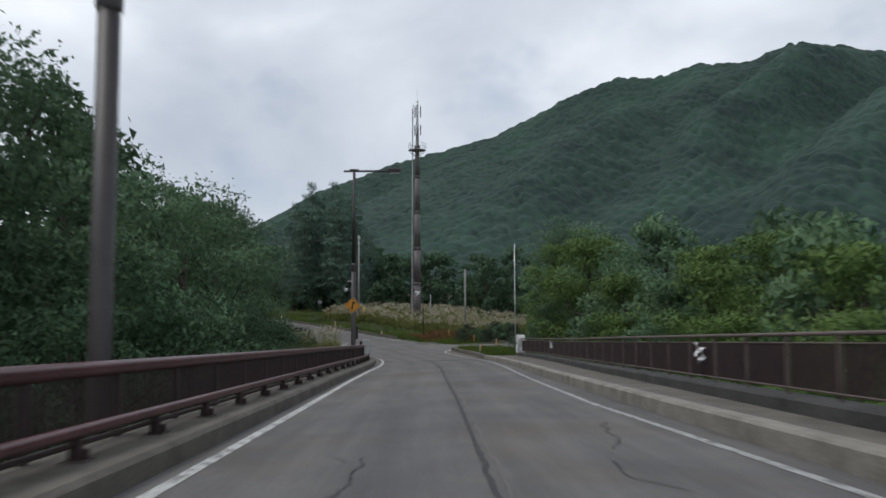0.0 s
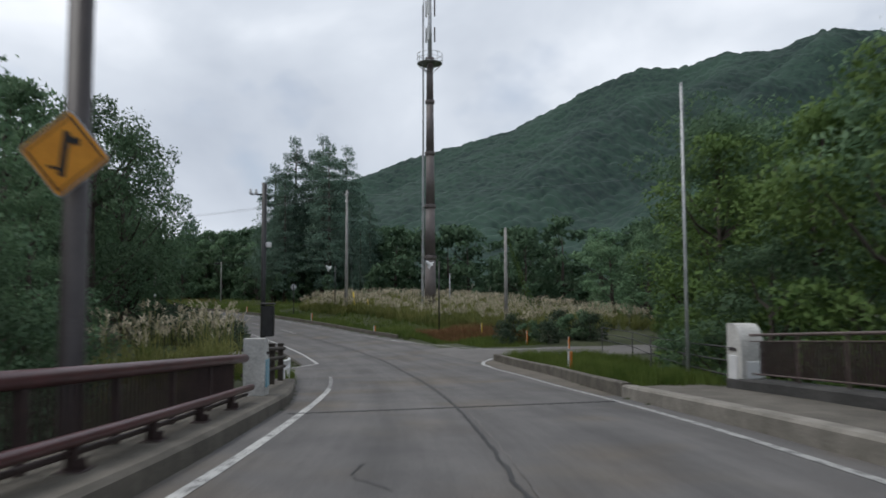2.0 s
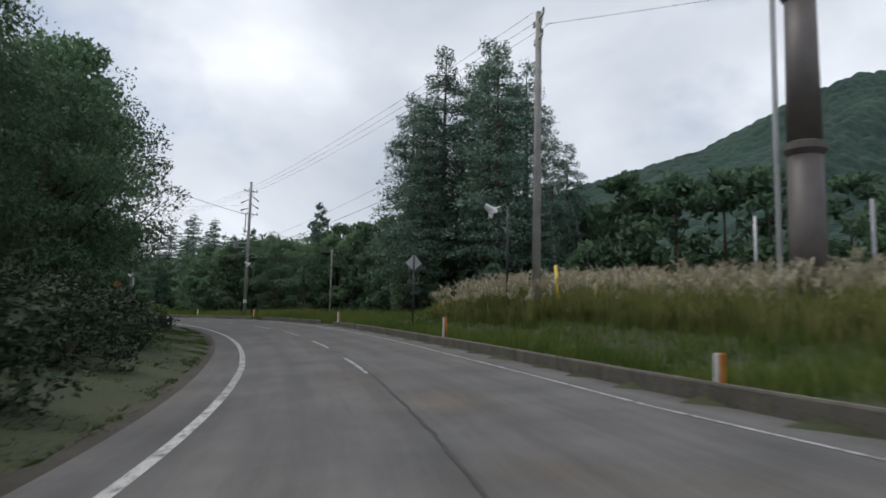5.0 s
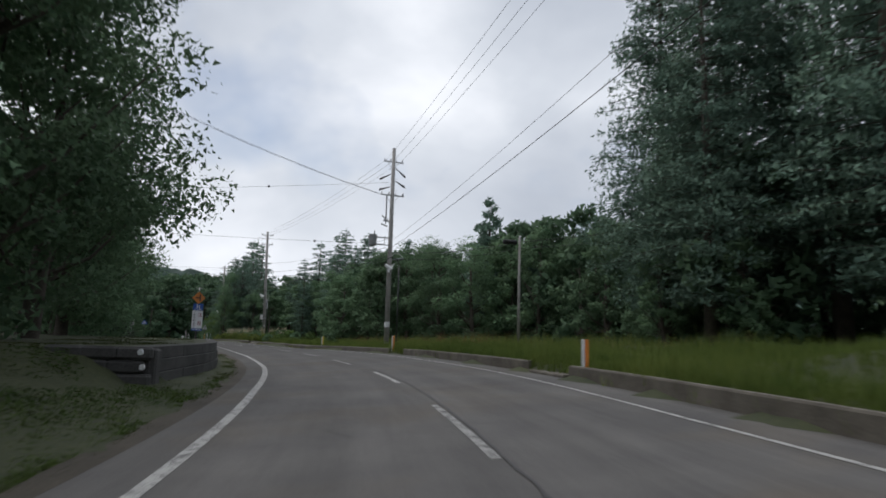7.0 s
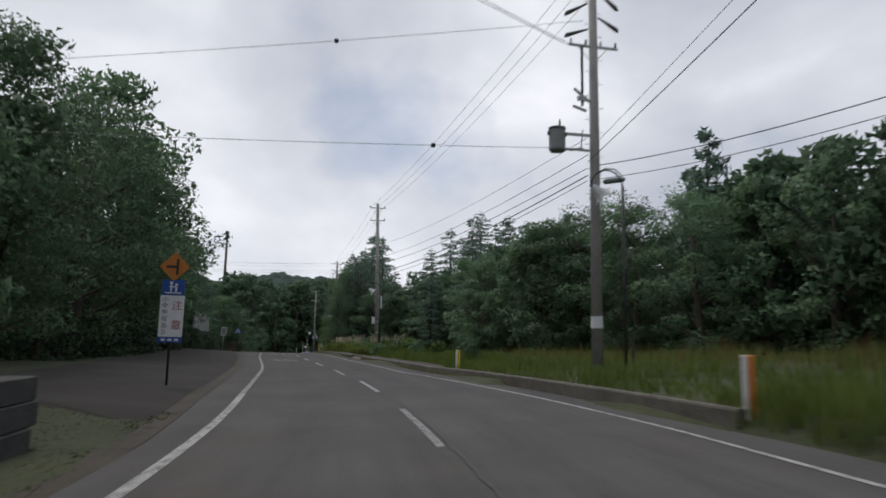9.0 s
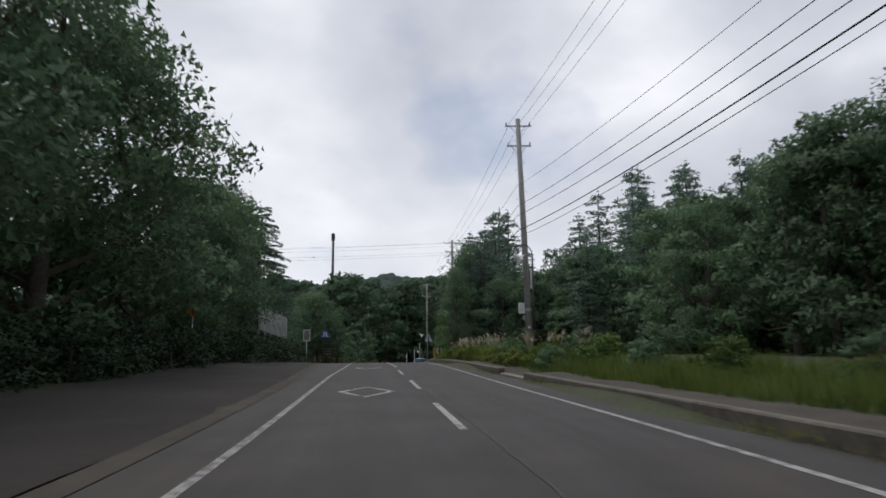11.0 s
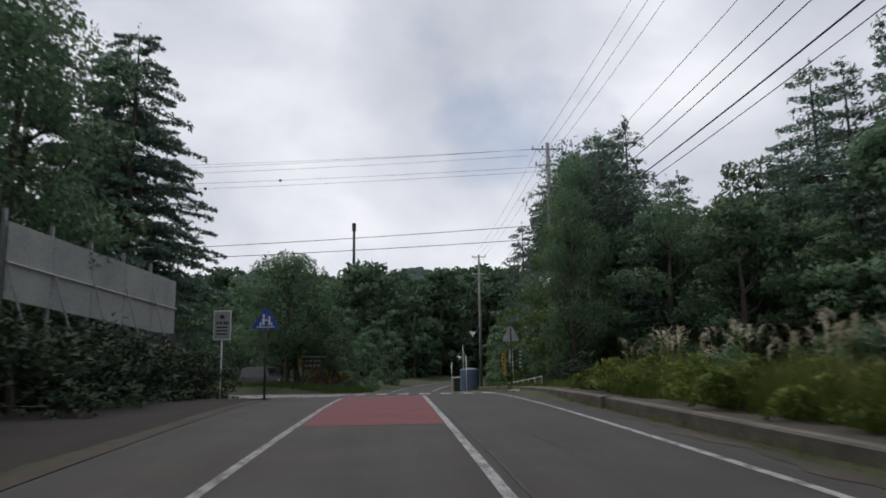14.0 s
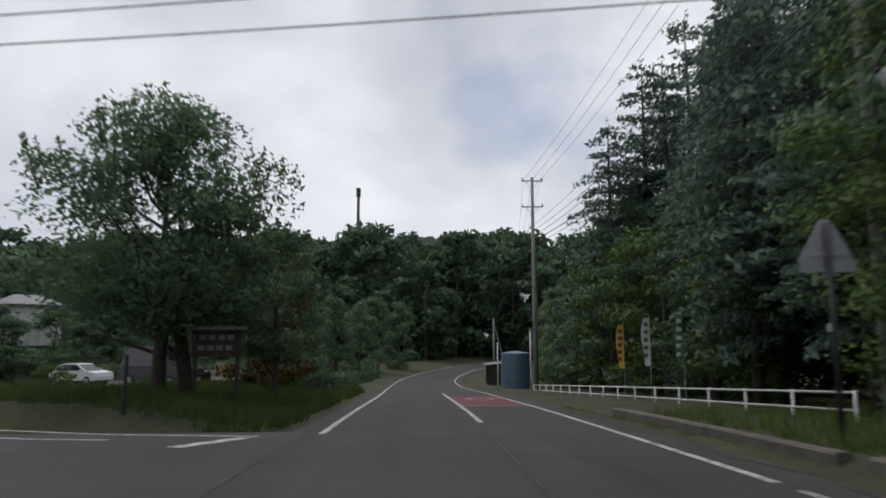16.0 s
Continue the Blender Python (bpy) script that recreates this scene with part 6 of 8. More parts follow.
pampas("pampas_field", scatter(900, 74, 104, lambda s: right_edge(s) - 4.6 - 3.2 * ease(84, 76, s), lambda s: right_edge(s) - 22, 41), 1.15, "field of tall silvery pampas grass behind the verge", 41)
pampas("pampas_field", scatter(190, 98, 110, lambda s: right_edge(s) - 3.8, lambda s: right_edge(s) - 9, 46), 1.1, "tall silvery pampas grass on the bank", 46, 6)
pampas("pampas_field", scatter(90, 104, 111.5, lambda s: right_edge(s) - 4.5, lambda s: right_edge(s) - 16, 42), 1.1, "thinning pampas grass at the field's end", 42, 5)
blades("bracken", scatter(260, 55.5, 59.5, 5.6, 8.6, 52), 0.6, 0.014, RUSSET, "tangle of dead brown vines under the guard rail", 52, "dead vines", per=8, lean=1.3)
blades("kerb_moss", scatter(170, 60.2, 61.6, 2.5, 5.2, 53), 0.12, 0.012, BLADE_DRY, "yellow weeds growing in the joint of the track", 53, per=7, lean=0.9)
blades("leaf_litter", scatter(1500, 146, 222, lambda s: left_edge(s) + 0.5, lambda s: left_edge(s) + 7, 56), 0.03, 0.022, LITTER, "fallen brown leaves on the bare soil", 56, "leaf litter", per=5, lean=2.2)
blades("kerb_moss", scatter(40, 15.0, 16.6, -3.85, -4.12, 58), 0.22, 0.012, BLADE, "weed tuft growing at the kerb foot", 58, per=6, lean=0.9)
blades("verge_grass", scatter(1500, 166, 199, lambda s: right_edge(s) - 1.5, lambda s: right_edge(s) - 7, 59), 0.75, 0.016, BLADE, "tall green weeds behind the path", 59, per=8)
blades("wildflowers", scatter(280, 142, 176, lambda s: right_edge(s) - 7.5, lambda s: right_edge(s) - 12, 54), 0.95, 0.012, RUSSET, "faded reddish wildflowers at the edge of the wood", 54, "wildflowers", per=5)
blades("dry_grass", scatter(450, 124, 176, lambda s: right_edge(s) - 6.0, lambda s: right_edge(s) - 12, 55), 0.85, 0.011, BLADE_DRY, "yellow seeding grass before the wood", 55, per=6)
blades("bracken", scatter(1300, 74.5, 80, lambda s: right_edge(s) * 0 - 9.6, lambda s: right_edge(s) * 0 - 14.5, 51), 0.75, 0.02, RUSSET, "patch of russet dying bracken at the field corner", 51, "bracken", per=7, lean=0.9)
pampas("pampas_field", scatter(70, 199, 215, lambda s: right_edge(s) - 1.5, lambda s: right_edge(s) - 4.0, 43), 1.15, "clumps of pampas grass behind the kerb", 43, 3)
pampas("pampas_field", scatter(9, 215, 217.6, lambda s: right_edge(s) - 1.8, lambda s: right_edge(s) - 3.6, 47), 1.25, "last clumps of pampas grass behind the path", 47, 5)
pampas("pampas_field", scatter(14, 186, 194, lambda s: right_edge(s) - 2.6, lambda s: right_edge(s) - 5.5, 44), 1.2, "pampas grass and weeds near the pole", 44)
pampas("pampas_field", scatter(40, 50.5, 56.0, 5.0, 9.0, 45), 1.7, "pampas clumps beside the guard rail", 45)


# ---- things: poles, lamps, signs ----
def turned(s):
    return Matrix.Rotation(radians(heading(s)), 4, "Z")


def stand(x, y, z, deg=0.0):
    return Matrix.Translation((x, y, z)) @ Matrix.Rotation(radians(deg), 4, "Z")


def lamp_post(s, n, z0, label):
    """A tall two-stage steel lamp post with a straight arm and a box head over the road."""
    base = at(s, n)
    m = Matrix.Translation((base.x, base.y, z0)) @ turned(s)
    lp = thing("street_lamp", label, "street lamp", "bridge lamps", m)
    top = 10.72
    part("lower_pole", Geo().tube([(0, 0, -6), (0, 0, 5.2)], 0.13, 12), LAMP_BROWN, lp, smooth=True)
    part("collar", Geo().lathe([(0.13, 5.05), (0.155, 5.08), (0.155, 5.42), (0.10, 5.5)], 12), LAMP_BROWN, lp)
    part("upper_pole", Geo().tube([(0, 0, 5.3), (0, 0, top)], [0.10, 0.075], 12), LAMP_BROWN, lp, smooth=True)
    part("arm", Geo().tube([(0, 0.55, top - 0.02), (0, -1.9, top + 0.02)], 0.06, 8).box((0, 0, top + 0.05), (0.14, 0.5, 0.12), bevel=0.02), LAMP_BROWN, lp)
    part("lamp_head", Geo().box((0, -2.25, top + 0.05), (0.34, 0.75, 0.28), Matrix.Rotation(radians(-2), 3, "X"), 0.05), LAMP_BROWN, lp)
    part("lens", Geo().box((0, -2.27, top - 0.10), (0.26, 0.6, 0.05), Matrix.Rotation(radians(-2), 3, "X"), 0.015), WHITE_PLASTIC, lp)
    part("stub_arm", Geo().box((0, 0.45, top - 0.03), (0.1, 0.3, 0.08), bevel=0.02), LAMP_BROWN, lp)
    return lp


lamp_post(8.0, 3.72, -0.45, "tall dark brown steel lamp post outside the bridge railing")
lamp_post(38.35, 3.80, -2.72, "tall dark brown steel lamp post carrying an amber sign")


def facing(x, y, z, s, back=False, yaw=0.0):
    """A sign's plane at a place: x to the right for who drives towards it, y up, z towards the driver."""
    h = heading(s) + (180 if back else 0) + yaw
    return Matrix.Translation((x, y, z)) @ Matrix.Rotation(radians(h - 90), 4, "Z") @ Matrix.Rotation(radians(90), 4, "X")


def square(w, h=None, cx=0.0, cy=0.0, r=0.0):
    h = h or w
    if not r:
        return [(cx - w / 2, cy - h / 2), (cx + w / 2, cy - h / 2), (cx + w / 2, cy + h / 2), (cx - w / 2, cy + h / 2)]
    out = []
    for qx, qy, a0 in ((1, 1, 0), (-1, 1, 90), (-1, -1, 180), (1, -1, 270)):
        for a in (0, 30, 60, 90):
            out.append((cx + qx * (w / 2 - r) + r * math.cos(radians(a0 + a)), cy + qy * (h / 2 - r) + r * math.sin(radians(a0 + a))))
    return out


def rotated(pts, deg):
    c, s = math.cos(radians(deg)), math.sin(radians(deg))
    return [(x * c - y * s, x * s + y * c) for x, y in pts]


def ink(ob, name, shapes, fm, mat, lift=0.004, label=""):
    g = Geo()
    for sh in shapes:
        g.plate(sh, 0.003, fm @ Matrix.Translation((0, 0, lift)))
    return part(name, g, mat, ob, label)


p = at(38.15, 3.84)
fm = facing(p.x, p.y, 0.43, 38.1) @ Matrix.Rotation(radians(-6), 4, "Z")
sg = thing("warning_sign", "amber diamond warning sign with a black junction symbol", "road sign", "warning signs")
part("plate", Geo().plate(rotated(square(0.68, r=0.05), 45), 0.012, fm), SIGN_BACK, sg, "bare metal plate edge")
part("face", Geo().plate(rotated(square(0.65, r=0.045), 45), 0.004, fm @ Matrix.Translation((0, 0, 0.004))), SIGN_ORANGE, sg)
g = Geo()
for a in range(4):
    edge = rotated([(-0.285, 0.272), (0.285, 0.272), (0.285, 0.29), (-0.285, 0.29)], 45 + 90 * a)
    g.plate(edge, 0.003, fm @ Matrix.Translation((0, 0, 0.008)))
part("border", g, SIGN_BLACK, sg)
ink(sg, "symbol", [square(0.075, 0.48, 0.0, 0.0), square(0.105, 0.075, 0.09, 0.145), square(0.115, 0.03, -0.095, -0.155)], fm, SIGN_BLACK, 0.009)
part("bracket", Geo().box(fm @ Vector((0, 0.1, -0.06)), (0.1, 0.1, 0.04)), GALVANISED, sg)

# slim dark pole with a box and a small crossarm past the bridge
m = stand(-35.34, 37.12, -3.75, heading(51.5))
bp = thing("signal_pole", "slim black pole with a dark box and small crossarm", "pole", m=m)
part("pole", Geo().tube([(0, 0, -0.6), (0, 0, 5.95)], 0.075, 8), BLACK_STEEL, bp, smooth=True)
part("box", Geo().box((-0.06, -0.15, 1.86), (0.26, 0.36, 0.9), bevel=0.03), BLACK_STEEL, bp, "tall dark equipment box")
part("hood", Geo().box((-0.06, -0.15, 2.36), (0.3, 0.4, 0.06), bevel=0.02), BLACK_STEEL, bp)
part("arm", Geo().tube([(0, -0.1, 5.6), (0, 0.42, 5.6)], 0.022, 6), BLACK_STEEL, bp)
for dy in (0.24, 0.40):
    part("insulator", Geo().lathe([(0.0, 0.0), (0.03, 0.01), (0.05, 0.06), (0.03, 0.10), (0.045, 0.13), (0.0, 0.16)], 8, (0, dy, 5.61)), SIGN_WHITE, bp)
part("upper_box", Geo().box((0, -0.14, 4.1), (0.12, 0.16, 0.16), bevel=0.02), WHITE_PAINT, bp)

# dark post and rail fence after the left pillar
fence = thing("fence", "short dark brown post and rail fence by the bridge end", "fence")
post = Geo().box((0, 0, 0.45), (0.15, 0.15, 1.5), bevel=0.015).mesh("post")
cap = Geo().box((0, 0, 1.21), (0.18, 0.18, 0.04), bevel=0.01).mesh("cap")
for s, n in ((47.2, 3.5), (49.5, 3.45), (51.4, 3.42)):
    p = part("post", post, WOOD_DARK, fence)
    p.matrix_basis = Matrix.Translation(at(s, n, 0.1)) @ turned(s)
    c = part("cap", cap, WOOD_DARK, fence)
    c.matrix_basis = p.matrix_basis
for dz in (1.18, 0.93, 0.66):
    part("rail", Geo().tube([at(45.3, 3.45, dz), at(47.2, 3.42, dz), at(49.5, 3.37, dz), at(51.7, 3.34, dz)], 0.05, 8), WOOD_DARK, fence, smooth=True)


def w_beam(points, name, label):
    """A corrugated steel guard rail on round posts through points, ends flared."""
    ob = thing(name, label, "guard rail", "white guard rails")
    prof = [(0.0, -0.17), (0.045, -0.145), (0.05, -0.11), (0.0, -0.055), (0.0, 0.055), (0.05, 0.11), (0.045, 0.145), (0.0, 0.17)]
    pts = [Vector(p) for p in points]
    verts, faces = [], []
    k = len(prof)
    for i, p in enumerate(pts):
        d = (pts[min(i + 1, len(pts) - 1)] - pts[max(i - 1, 0)]).normalized()
        out = Vector((d.y, -d.x, 0)).normalized()
        verts += [p + out * a + Vector((0, 0, b)) for a, b in prof] + [p + out * (a - 0.012) + Vector((0, 0, b)) for a, b in prof]
    for i in range(len(pts) - 1):
        a, b = i * 2 * k, (i + 1) * 2 * k
        for c in range(k - 1):
            faces += [(a + c, b + c, b + c + 1, a + c + 1), (a + k + c, a + k + c + 1, b + k + c + 1, b + k + c)]
        faces += [(a, a + k, b + k, b), (a + k - 1, b + k - 1, b + 2 * k - 1, a + 2 * k - 1)]
    part("beam", Geo().add(verts, faces), WHITE_PAINT, ob)
    for i, p in enumerate((pts[0], pts[-1])):
        d = (pts[1] - pts[0]).normalized() if i == 0 else (pts[-1] - pts[-2]).normalized()
        part("end_plate", Geo().box(p, (0.03, 0.09, 0.36), Matrix.Rotation(math.atan2(d.y, d.x), 3, "Z"), 0.01), WHITE_PAINT, ob)
    for f in (0.12, 0.86):
        q = pts[0].lerp(pts[-1], f)
        z = ground_z(q.x, q.y)
        part("post", Geo().tube([(q.x, q.y, z - 0.4), (q.x, q.y, q.z + 0.12)], 0.06, 10), WHITE_PAINT, ob, smooth=True)
    return ob


a, b, c = at(51.7, 3.4, 0.66), at(54.5, 3.45, 0.62), at(56.9, 3.52, 0.60)
w_beam([a, b, c], "guard_rail", "scuffed white steel guard rail along the verge")
w_beam([at(56.8, 4.25, 0.98), at(56.3, 4.85, 0.92), at(55.6, 5.7, 0.86)], "guard_rail", "short white guard rail end at the track")

# three-rail pipe fence on the right after the bridge
fence = thing("pipe_fence", "dark green three-rail pipe fence above the gully", "fence")
ends = [at(45.4, -7.2), at(50, -8.3, 0.1), at(55, -9.8, 0.24), at(60, -11.8, 0.34), at(64.2, -13.4, 0.36)]
for p in ends[1:]:
    z = ground_z(p.x, p.y)
    part("post", Geo().tube([(p.x, p.y, z - 1.2), (p.x, p.y, p.z + 1.12)], 0.03, 8), BLACK_STEEL, fence, smooth=True)
for dz in (0.45, 0.78, 1.1):
    part("rail", Geo().tube([(p.x, p.y, p.z + dz) for p in ends], 0.020, 8), BLACK_STEEL, fence, smooth=True)

# bags and cloth caught on the right railing
for s, n, k in ((13.5, -5.3, 0.85), (34.5, -6.0, 0.8)):
    bag = thing("torn_bag", "torn black and white plastic bag snagged on the railing", "litter", "snagged bags")
    g, h = Geo(), Geo()
    for j, (ds, dz, w, hh) in enumerate(((0.0, 1.02, 0.12, 0.30), (0.26, 1.1, 0.1, 0.34), (0.13, 0.9, 0.22, 0.30))):
        pts = []
        for u in np.linspace(0, 1, 6):
            for v in (-1, 0, 1):
                pts.append(at(s + ds * k + v * w * k * (0.6 + 0.5 * math.sin(u * 3 + j)), float(parapet(np.array(s))) - 0.14 + 0.05 * math.sin(u * 7 + v + j), dz + hh * k * (0.5 - u)))
        f = [(r * 3 + c, r * 3 + c + 1, r * 3 + c + 4, r * 3 + c + 3) for r in range(5) for c in range(2)]
        (h if j == 2 else g).add(pts, f)
    part("white_part", g, SIGN_WHITE, bag)
    part("black_part", h, SIGN_BLACK, bag)


def antenna_tower(x, y, z):
    """A brown steel mast with flanges, a side ladder, a ring platform and antennas."""
    t = thing("antenna_tower", "tall brown steel telecom mast with ladder and ring platform", "tower", m=stand(x, y, z, 30))
    joints = [0, 5.2, 10.2, 15.4, 20.5, 24.8]
    for i in range(len(joints) - 1):
        r0, r1 = 0.56 - 0.010 * joints[i], 0.56 - 0.010 * joints[i + 1]
        part("mast_section", Geo().tube([(0, 0, joints[i] - (0.5 if i == 0 else 0)), (0, 0, joints[i + 1])], [r0, r1], 16), TOWER_BROWN, t, smooth=True)
        part("flange", Geo().lathe([(r1, joints[i + 1] - 0.3), (r1 + 0.12, joints[i + 1] - 0.12), (r1 + 0.12, joints[i + 1] + 0.1), (r1 - 0.04, joints[i + 1] + 0.16)], 16), TOWER_BROWN, t)
    part("top_mast", Geo().tube([(0, 0, 24.8), (0, 0, 31.6)], [0.22, 0.16], 10), GALVANISED, t, smooth=True)
    part("lightning_rod", Geo().tube([(0, 0, 31.5), (0, 0, 33.4)], 0.02, 5), GALVANISED, t)
    d = -0.85
    for off in (-0.2, 0.2):
        part("ladder_rail", Geo().tube([(d, off, -0.3), (d + 0.25, off, 31.0)], 0.028, 5), GALVANISED, t)
    rung = Geo().tube([(0, -0.2, 0), (0, 0.2, 0)], 0.014, 4, caps=False).mesh("ladder_rung")
    for k in range(104):
        zz = 0.3 + k * 0.29
        part("ladder_rung", rung, GALVANISED, t).matrix_basis = Matrix.Translation((d + 0.008 * zz, 0, zz))
    part("cable_duct", Geo().box((d + 0.1, 0.5, 15), (0.16, 0.2, 31), bevel=0.02), GALVANISED, t)
    zp = 24.3
    ring = [(1.25 * math.cos(a), 1.25 * math.sin(a)) for a in np.linspace(0, 2 * math.pi, 17)]
    part("platform_floor", Geo().lathe([(0.3, zp), (1.25, zp), (1.25, zp + 0.05), (0.3, zp + 0.05)], 16), GALVANISED, t)
    for k, dz in enumerate((0.5, 0.95)):
        part("platform_rail", Geo().tube([(a, b, zp + dz) for a, b in ring], 0.025, 5), GALVANISED, t)
    for a, b in ring[:-1:2]:
        part("platform_post", Geo().tube([(a, b, zp), (a, b, zp + 0.97)], 0.022, 5), GALVANISED, t)
        part("platform_brace", Geo().tube([(a, b, zp), (a * 0.25, b * 0.25, zp - 0.9)], 0.03, 5), GALVANISED, t)
    for k in range(3):
        a = k * 2.09 + 0.4
        for zz, ln in ((27.3, 1.5), (30.0, 1.7)):
            c = Vector((0.5 * math.cos(a), 0.5 * math.sin(a), zz))
            part("antenna", Geo().box(c, (0.12, 0.2, ln), Matrix.Rotation(a, 3, "Z"), 0.03), WHITE_PAINT if k else TOWER_BROWN, t)
            part("antenna_bracket", Geo().tube([(0, 0, zz), c], 0.03, 5), GALVANISED, t)
    return t


antenna_tower(-59.9, 75.9, ground_z(-59.9, 75.9))
# equipment beside the mast
for x, y, h in ((-58.6, 77.3, 3.6), (-62.6, 78.0, 3.4)):
    q = thing("fence_post", "plain grey steel post beside the mast", "post", "mast posts", stand(x, y, ground_z(x, y)))
    part("post", Geo().tube([(0, 0, -0.4), (0, 0, h)], 0.06, 8), GALVANISED, q, smooth=True)


def utility_pole(x, y, top, label, arms=(), r=0.17, base=None, lean=(0, 0), deg=0.0, steps=True, mat=POLE_GREY):
    """A tapered pole; arms: (height, half length, insulators)."""
    z = ground_z(x, y) if base is None else base
    h = top - z
    u = thing("utility_pole", label, "utility pole", "roadside poles", stand(x, y, z, deg) @ pose(0, 0, 0, lean[0], lean[1], 0))
    part("pole", Geo().tube([(0, 0, -0.8), (0, 0, h * 0.5), (0, 0, h)], [r, r * 0.85, r * 0.66], 14), mat, u, smooth=True)
    part("cap", Geo().lathe([(r * 0.68, h - 0.02), (r * 0.68, h + 0.03), (0.02, h + 0.08)], 12), mat, u)
    for hz, half, ins in arms:
        arm = part("crossarm", Geo().box((0.0, 0, hz - z), (0.08, half * 2, 0.09), bevel=0.012), GALVANISED, u)
        part("arm_strut", Geo().tube([(0.05, half * 0.6, hz - z), (0.05, 0.08, hz - z - 0.55)], 0.018, 5), GALVANISED, u)
        part("arm_strut", Geo().tube([(0.05, -half * 0.6, hz - z), (0.05, -0.08, hz - z - 0.55)], 0.018, 5), GALVANISED, u)
        for k in range(ins):
            yy = -half * 0.9 + 1.8 * half * k / max(1, ins - 1)
            part("insulator", Geo().lathe([(0.02, 0), (0.05, 0.03), (0.03, 0.07), (0.055, 0.1), (0.03, 0.14), (0.045, 0.17), (0.0, 0.21)], 8, (0, yy, hz - z + 0.04)), WHITE_PAINT if k % 2 else LAMP_BROWN, u)
    if steps:
        step = Geo().tube([(0, 0, 0), (0, r + 0.14, 0)], 0.012, 4).mesh("climbing_step")
        for k in range(int((h - 2.5) / 0.45)):
            part("climbing_step", step, GALVANISED, u).matrix_basis = pose(0, 0, 2.4 + k * 0.45, 0, 0, 180 * (k % 2))
    return u


utility_pole(-69.44, 74.0, 9.35, "tall grey concrete utility pole in the pampas field", [(9.05, 0.75, 3), (8.2, 0.6, 2)], 0.18, deg=60)
utility_pole(-46.9, 68.9, 3.75, "short pale concrete pole leaning in the field", [], 0.16, deg=20, steps=False)
utility_pole(-24.9, 43.0, 4.6, "thin grey pole standing among the bushes", [], 0.055, base=-6.0, steps=False, mat=GALVANISED)
P922 = utility_pole(-111.6, 88.0, 3.6, "thin grey pole with a cable joint box", [], 0.10, steps=False)
part("cable_joint", Geo().tube([(0.0, -0.25, 6.15), (0.0, -1.1, 6.12)], [0.14, 0.14], 8).box((0, -0.7, 6.12), (0.2, 0.9, 0.24), bevel=0.05), BLACK_CABLE, P922, "black cable joint closure")
UP = utility_pole(-124.6, 84.35, 12.0, "tall brown-grey utility pole with transformer and crossarms", [(10.95, 0.8, 4), (8.3, 0.95, 4)], 0.20, deg=heading(150))
PB = utility_pole(-168.75, 83.05, 11.6, "grey concrete utility pole leaning slightly by the kerb", [(11.2, 0.8, 3), (9.95, 0.75, 2)], 0.21, lean=(-1.6, 0), deg=heading(198))
utility_pole(-208.7, 82.0, 10.75, "utility pole with insulated crossarms at the wood", [(10.4, 1.0, 4), (9.4, 0.8, 3), (8.1, 0.7, 2)], 0.18, deg=heading(236))
utility_pole(-243.7, 80.7, 9.1, "slender grey utility pole with two crossarms", [(8.9, 0.8, 3), (7.0, 0.8, 2)], 0.16, deg=heading(265))
PE = utility_pole(-272, 80.5, -0.4, "weathered pole with a slanting stay beside the road", [], 0.12, deg=0, steps=False)
part("stay", Geo().tube([(0, 0, 6.2), (1.6, 1.5, -0.3)], 0.04, 6), POLE_GREY, PE)
# aerial on the far hill
q = thing("relay_mast", "plain dark mast on the far wooded hill", "mast", m=stand(-465, 45, 20))
part("mast", Geo().tube([(0, 0, 0), (0, 0, 35)], [0.7, 0.55], 8), LAMP_BROWN, q, smooth=True)
part("mast_head", Geo().tube([(0, 0, 33), (0, 0, 36.5)], 0.9, 8), LAMP_BROWN, q)

# fittings of the large pole
zb = UP.matrix_basis.translation.z - 0.55
g = Geo().lathe([(0.0, -0.42), (0.25, -0.42), (0.29, -0.36), (0.29, 0.30), (0.24, 0.36), (0.31, 0.37), (0.31, 0.42), (0.0, 0.46)], 14, (0.0, 1.40, 4.15 - zb))
part("transformer", g, surface("grey_transformer_paint", (0.16, 0.17, 0.17), (0.24, 0.25, 0.25), rough=0.5, bump=0.04), UP, "grey pole transformer can", smooth=False)
part("transformer_bushing", Geo().lathe([(0.05, 0), (0.03, 0.1), (0.05, 0.14), (0.02, 0.3)], 8, (0.0, 1.30, 4.60 - zb)), LAMP_BROWN, UP)
for sd in (-1, 1):
    part("transformer_lug", Geo().box((0.0, 1.40 + 0.31 * sd, 4.36 - zb), (0.1, 0.08, 0.16), bevel=0.02), LAMP_BROWN, UP)
part("transformer_lead", Geo().tube([(0.0, 1.12, 3.85 - zb), (0.0, 0.85, 3.80 - zb), (0.0, 0.5, 3.95 - zb), (0.05, 0.42, 4.6 - zb)], 0.02, 6), BLACK_CABLE, UP)
part("transformer_bracket", Geo().box((0, 0.62, 4.40 - zb), (0.08, 1.3, 0.09)), GALVANISED, UP)
part("transformer_bracket", Geo().box((0, 0.62, 3.85 - zb), (0.08, 1.3, 0.07)), GALVANISED, UP)
part("switch", Geo().tube([(0.0, 0.1, 5.6 - zb), (0.0, 0.75, 6.1 - zb)], 0.05, 6).tube([(0, 0.3, 5.3 - zb), (0, 0.8, 5.45 - zb)], 0.05, 6).box((0, 0.45, 5.75 - zb), (0.1, 0.35, 0.16)), GALVANISED, UP, "pole switch and lugs")
part("riser", Geo().tube([(0.05, 0.42, 5.5 - zb), (0.05, 0.42, 7.7 - zb)], 0.05, 6), BLACK_CABLE, UP)
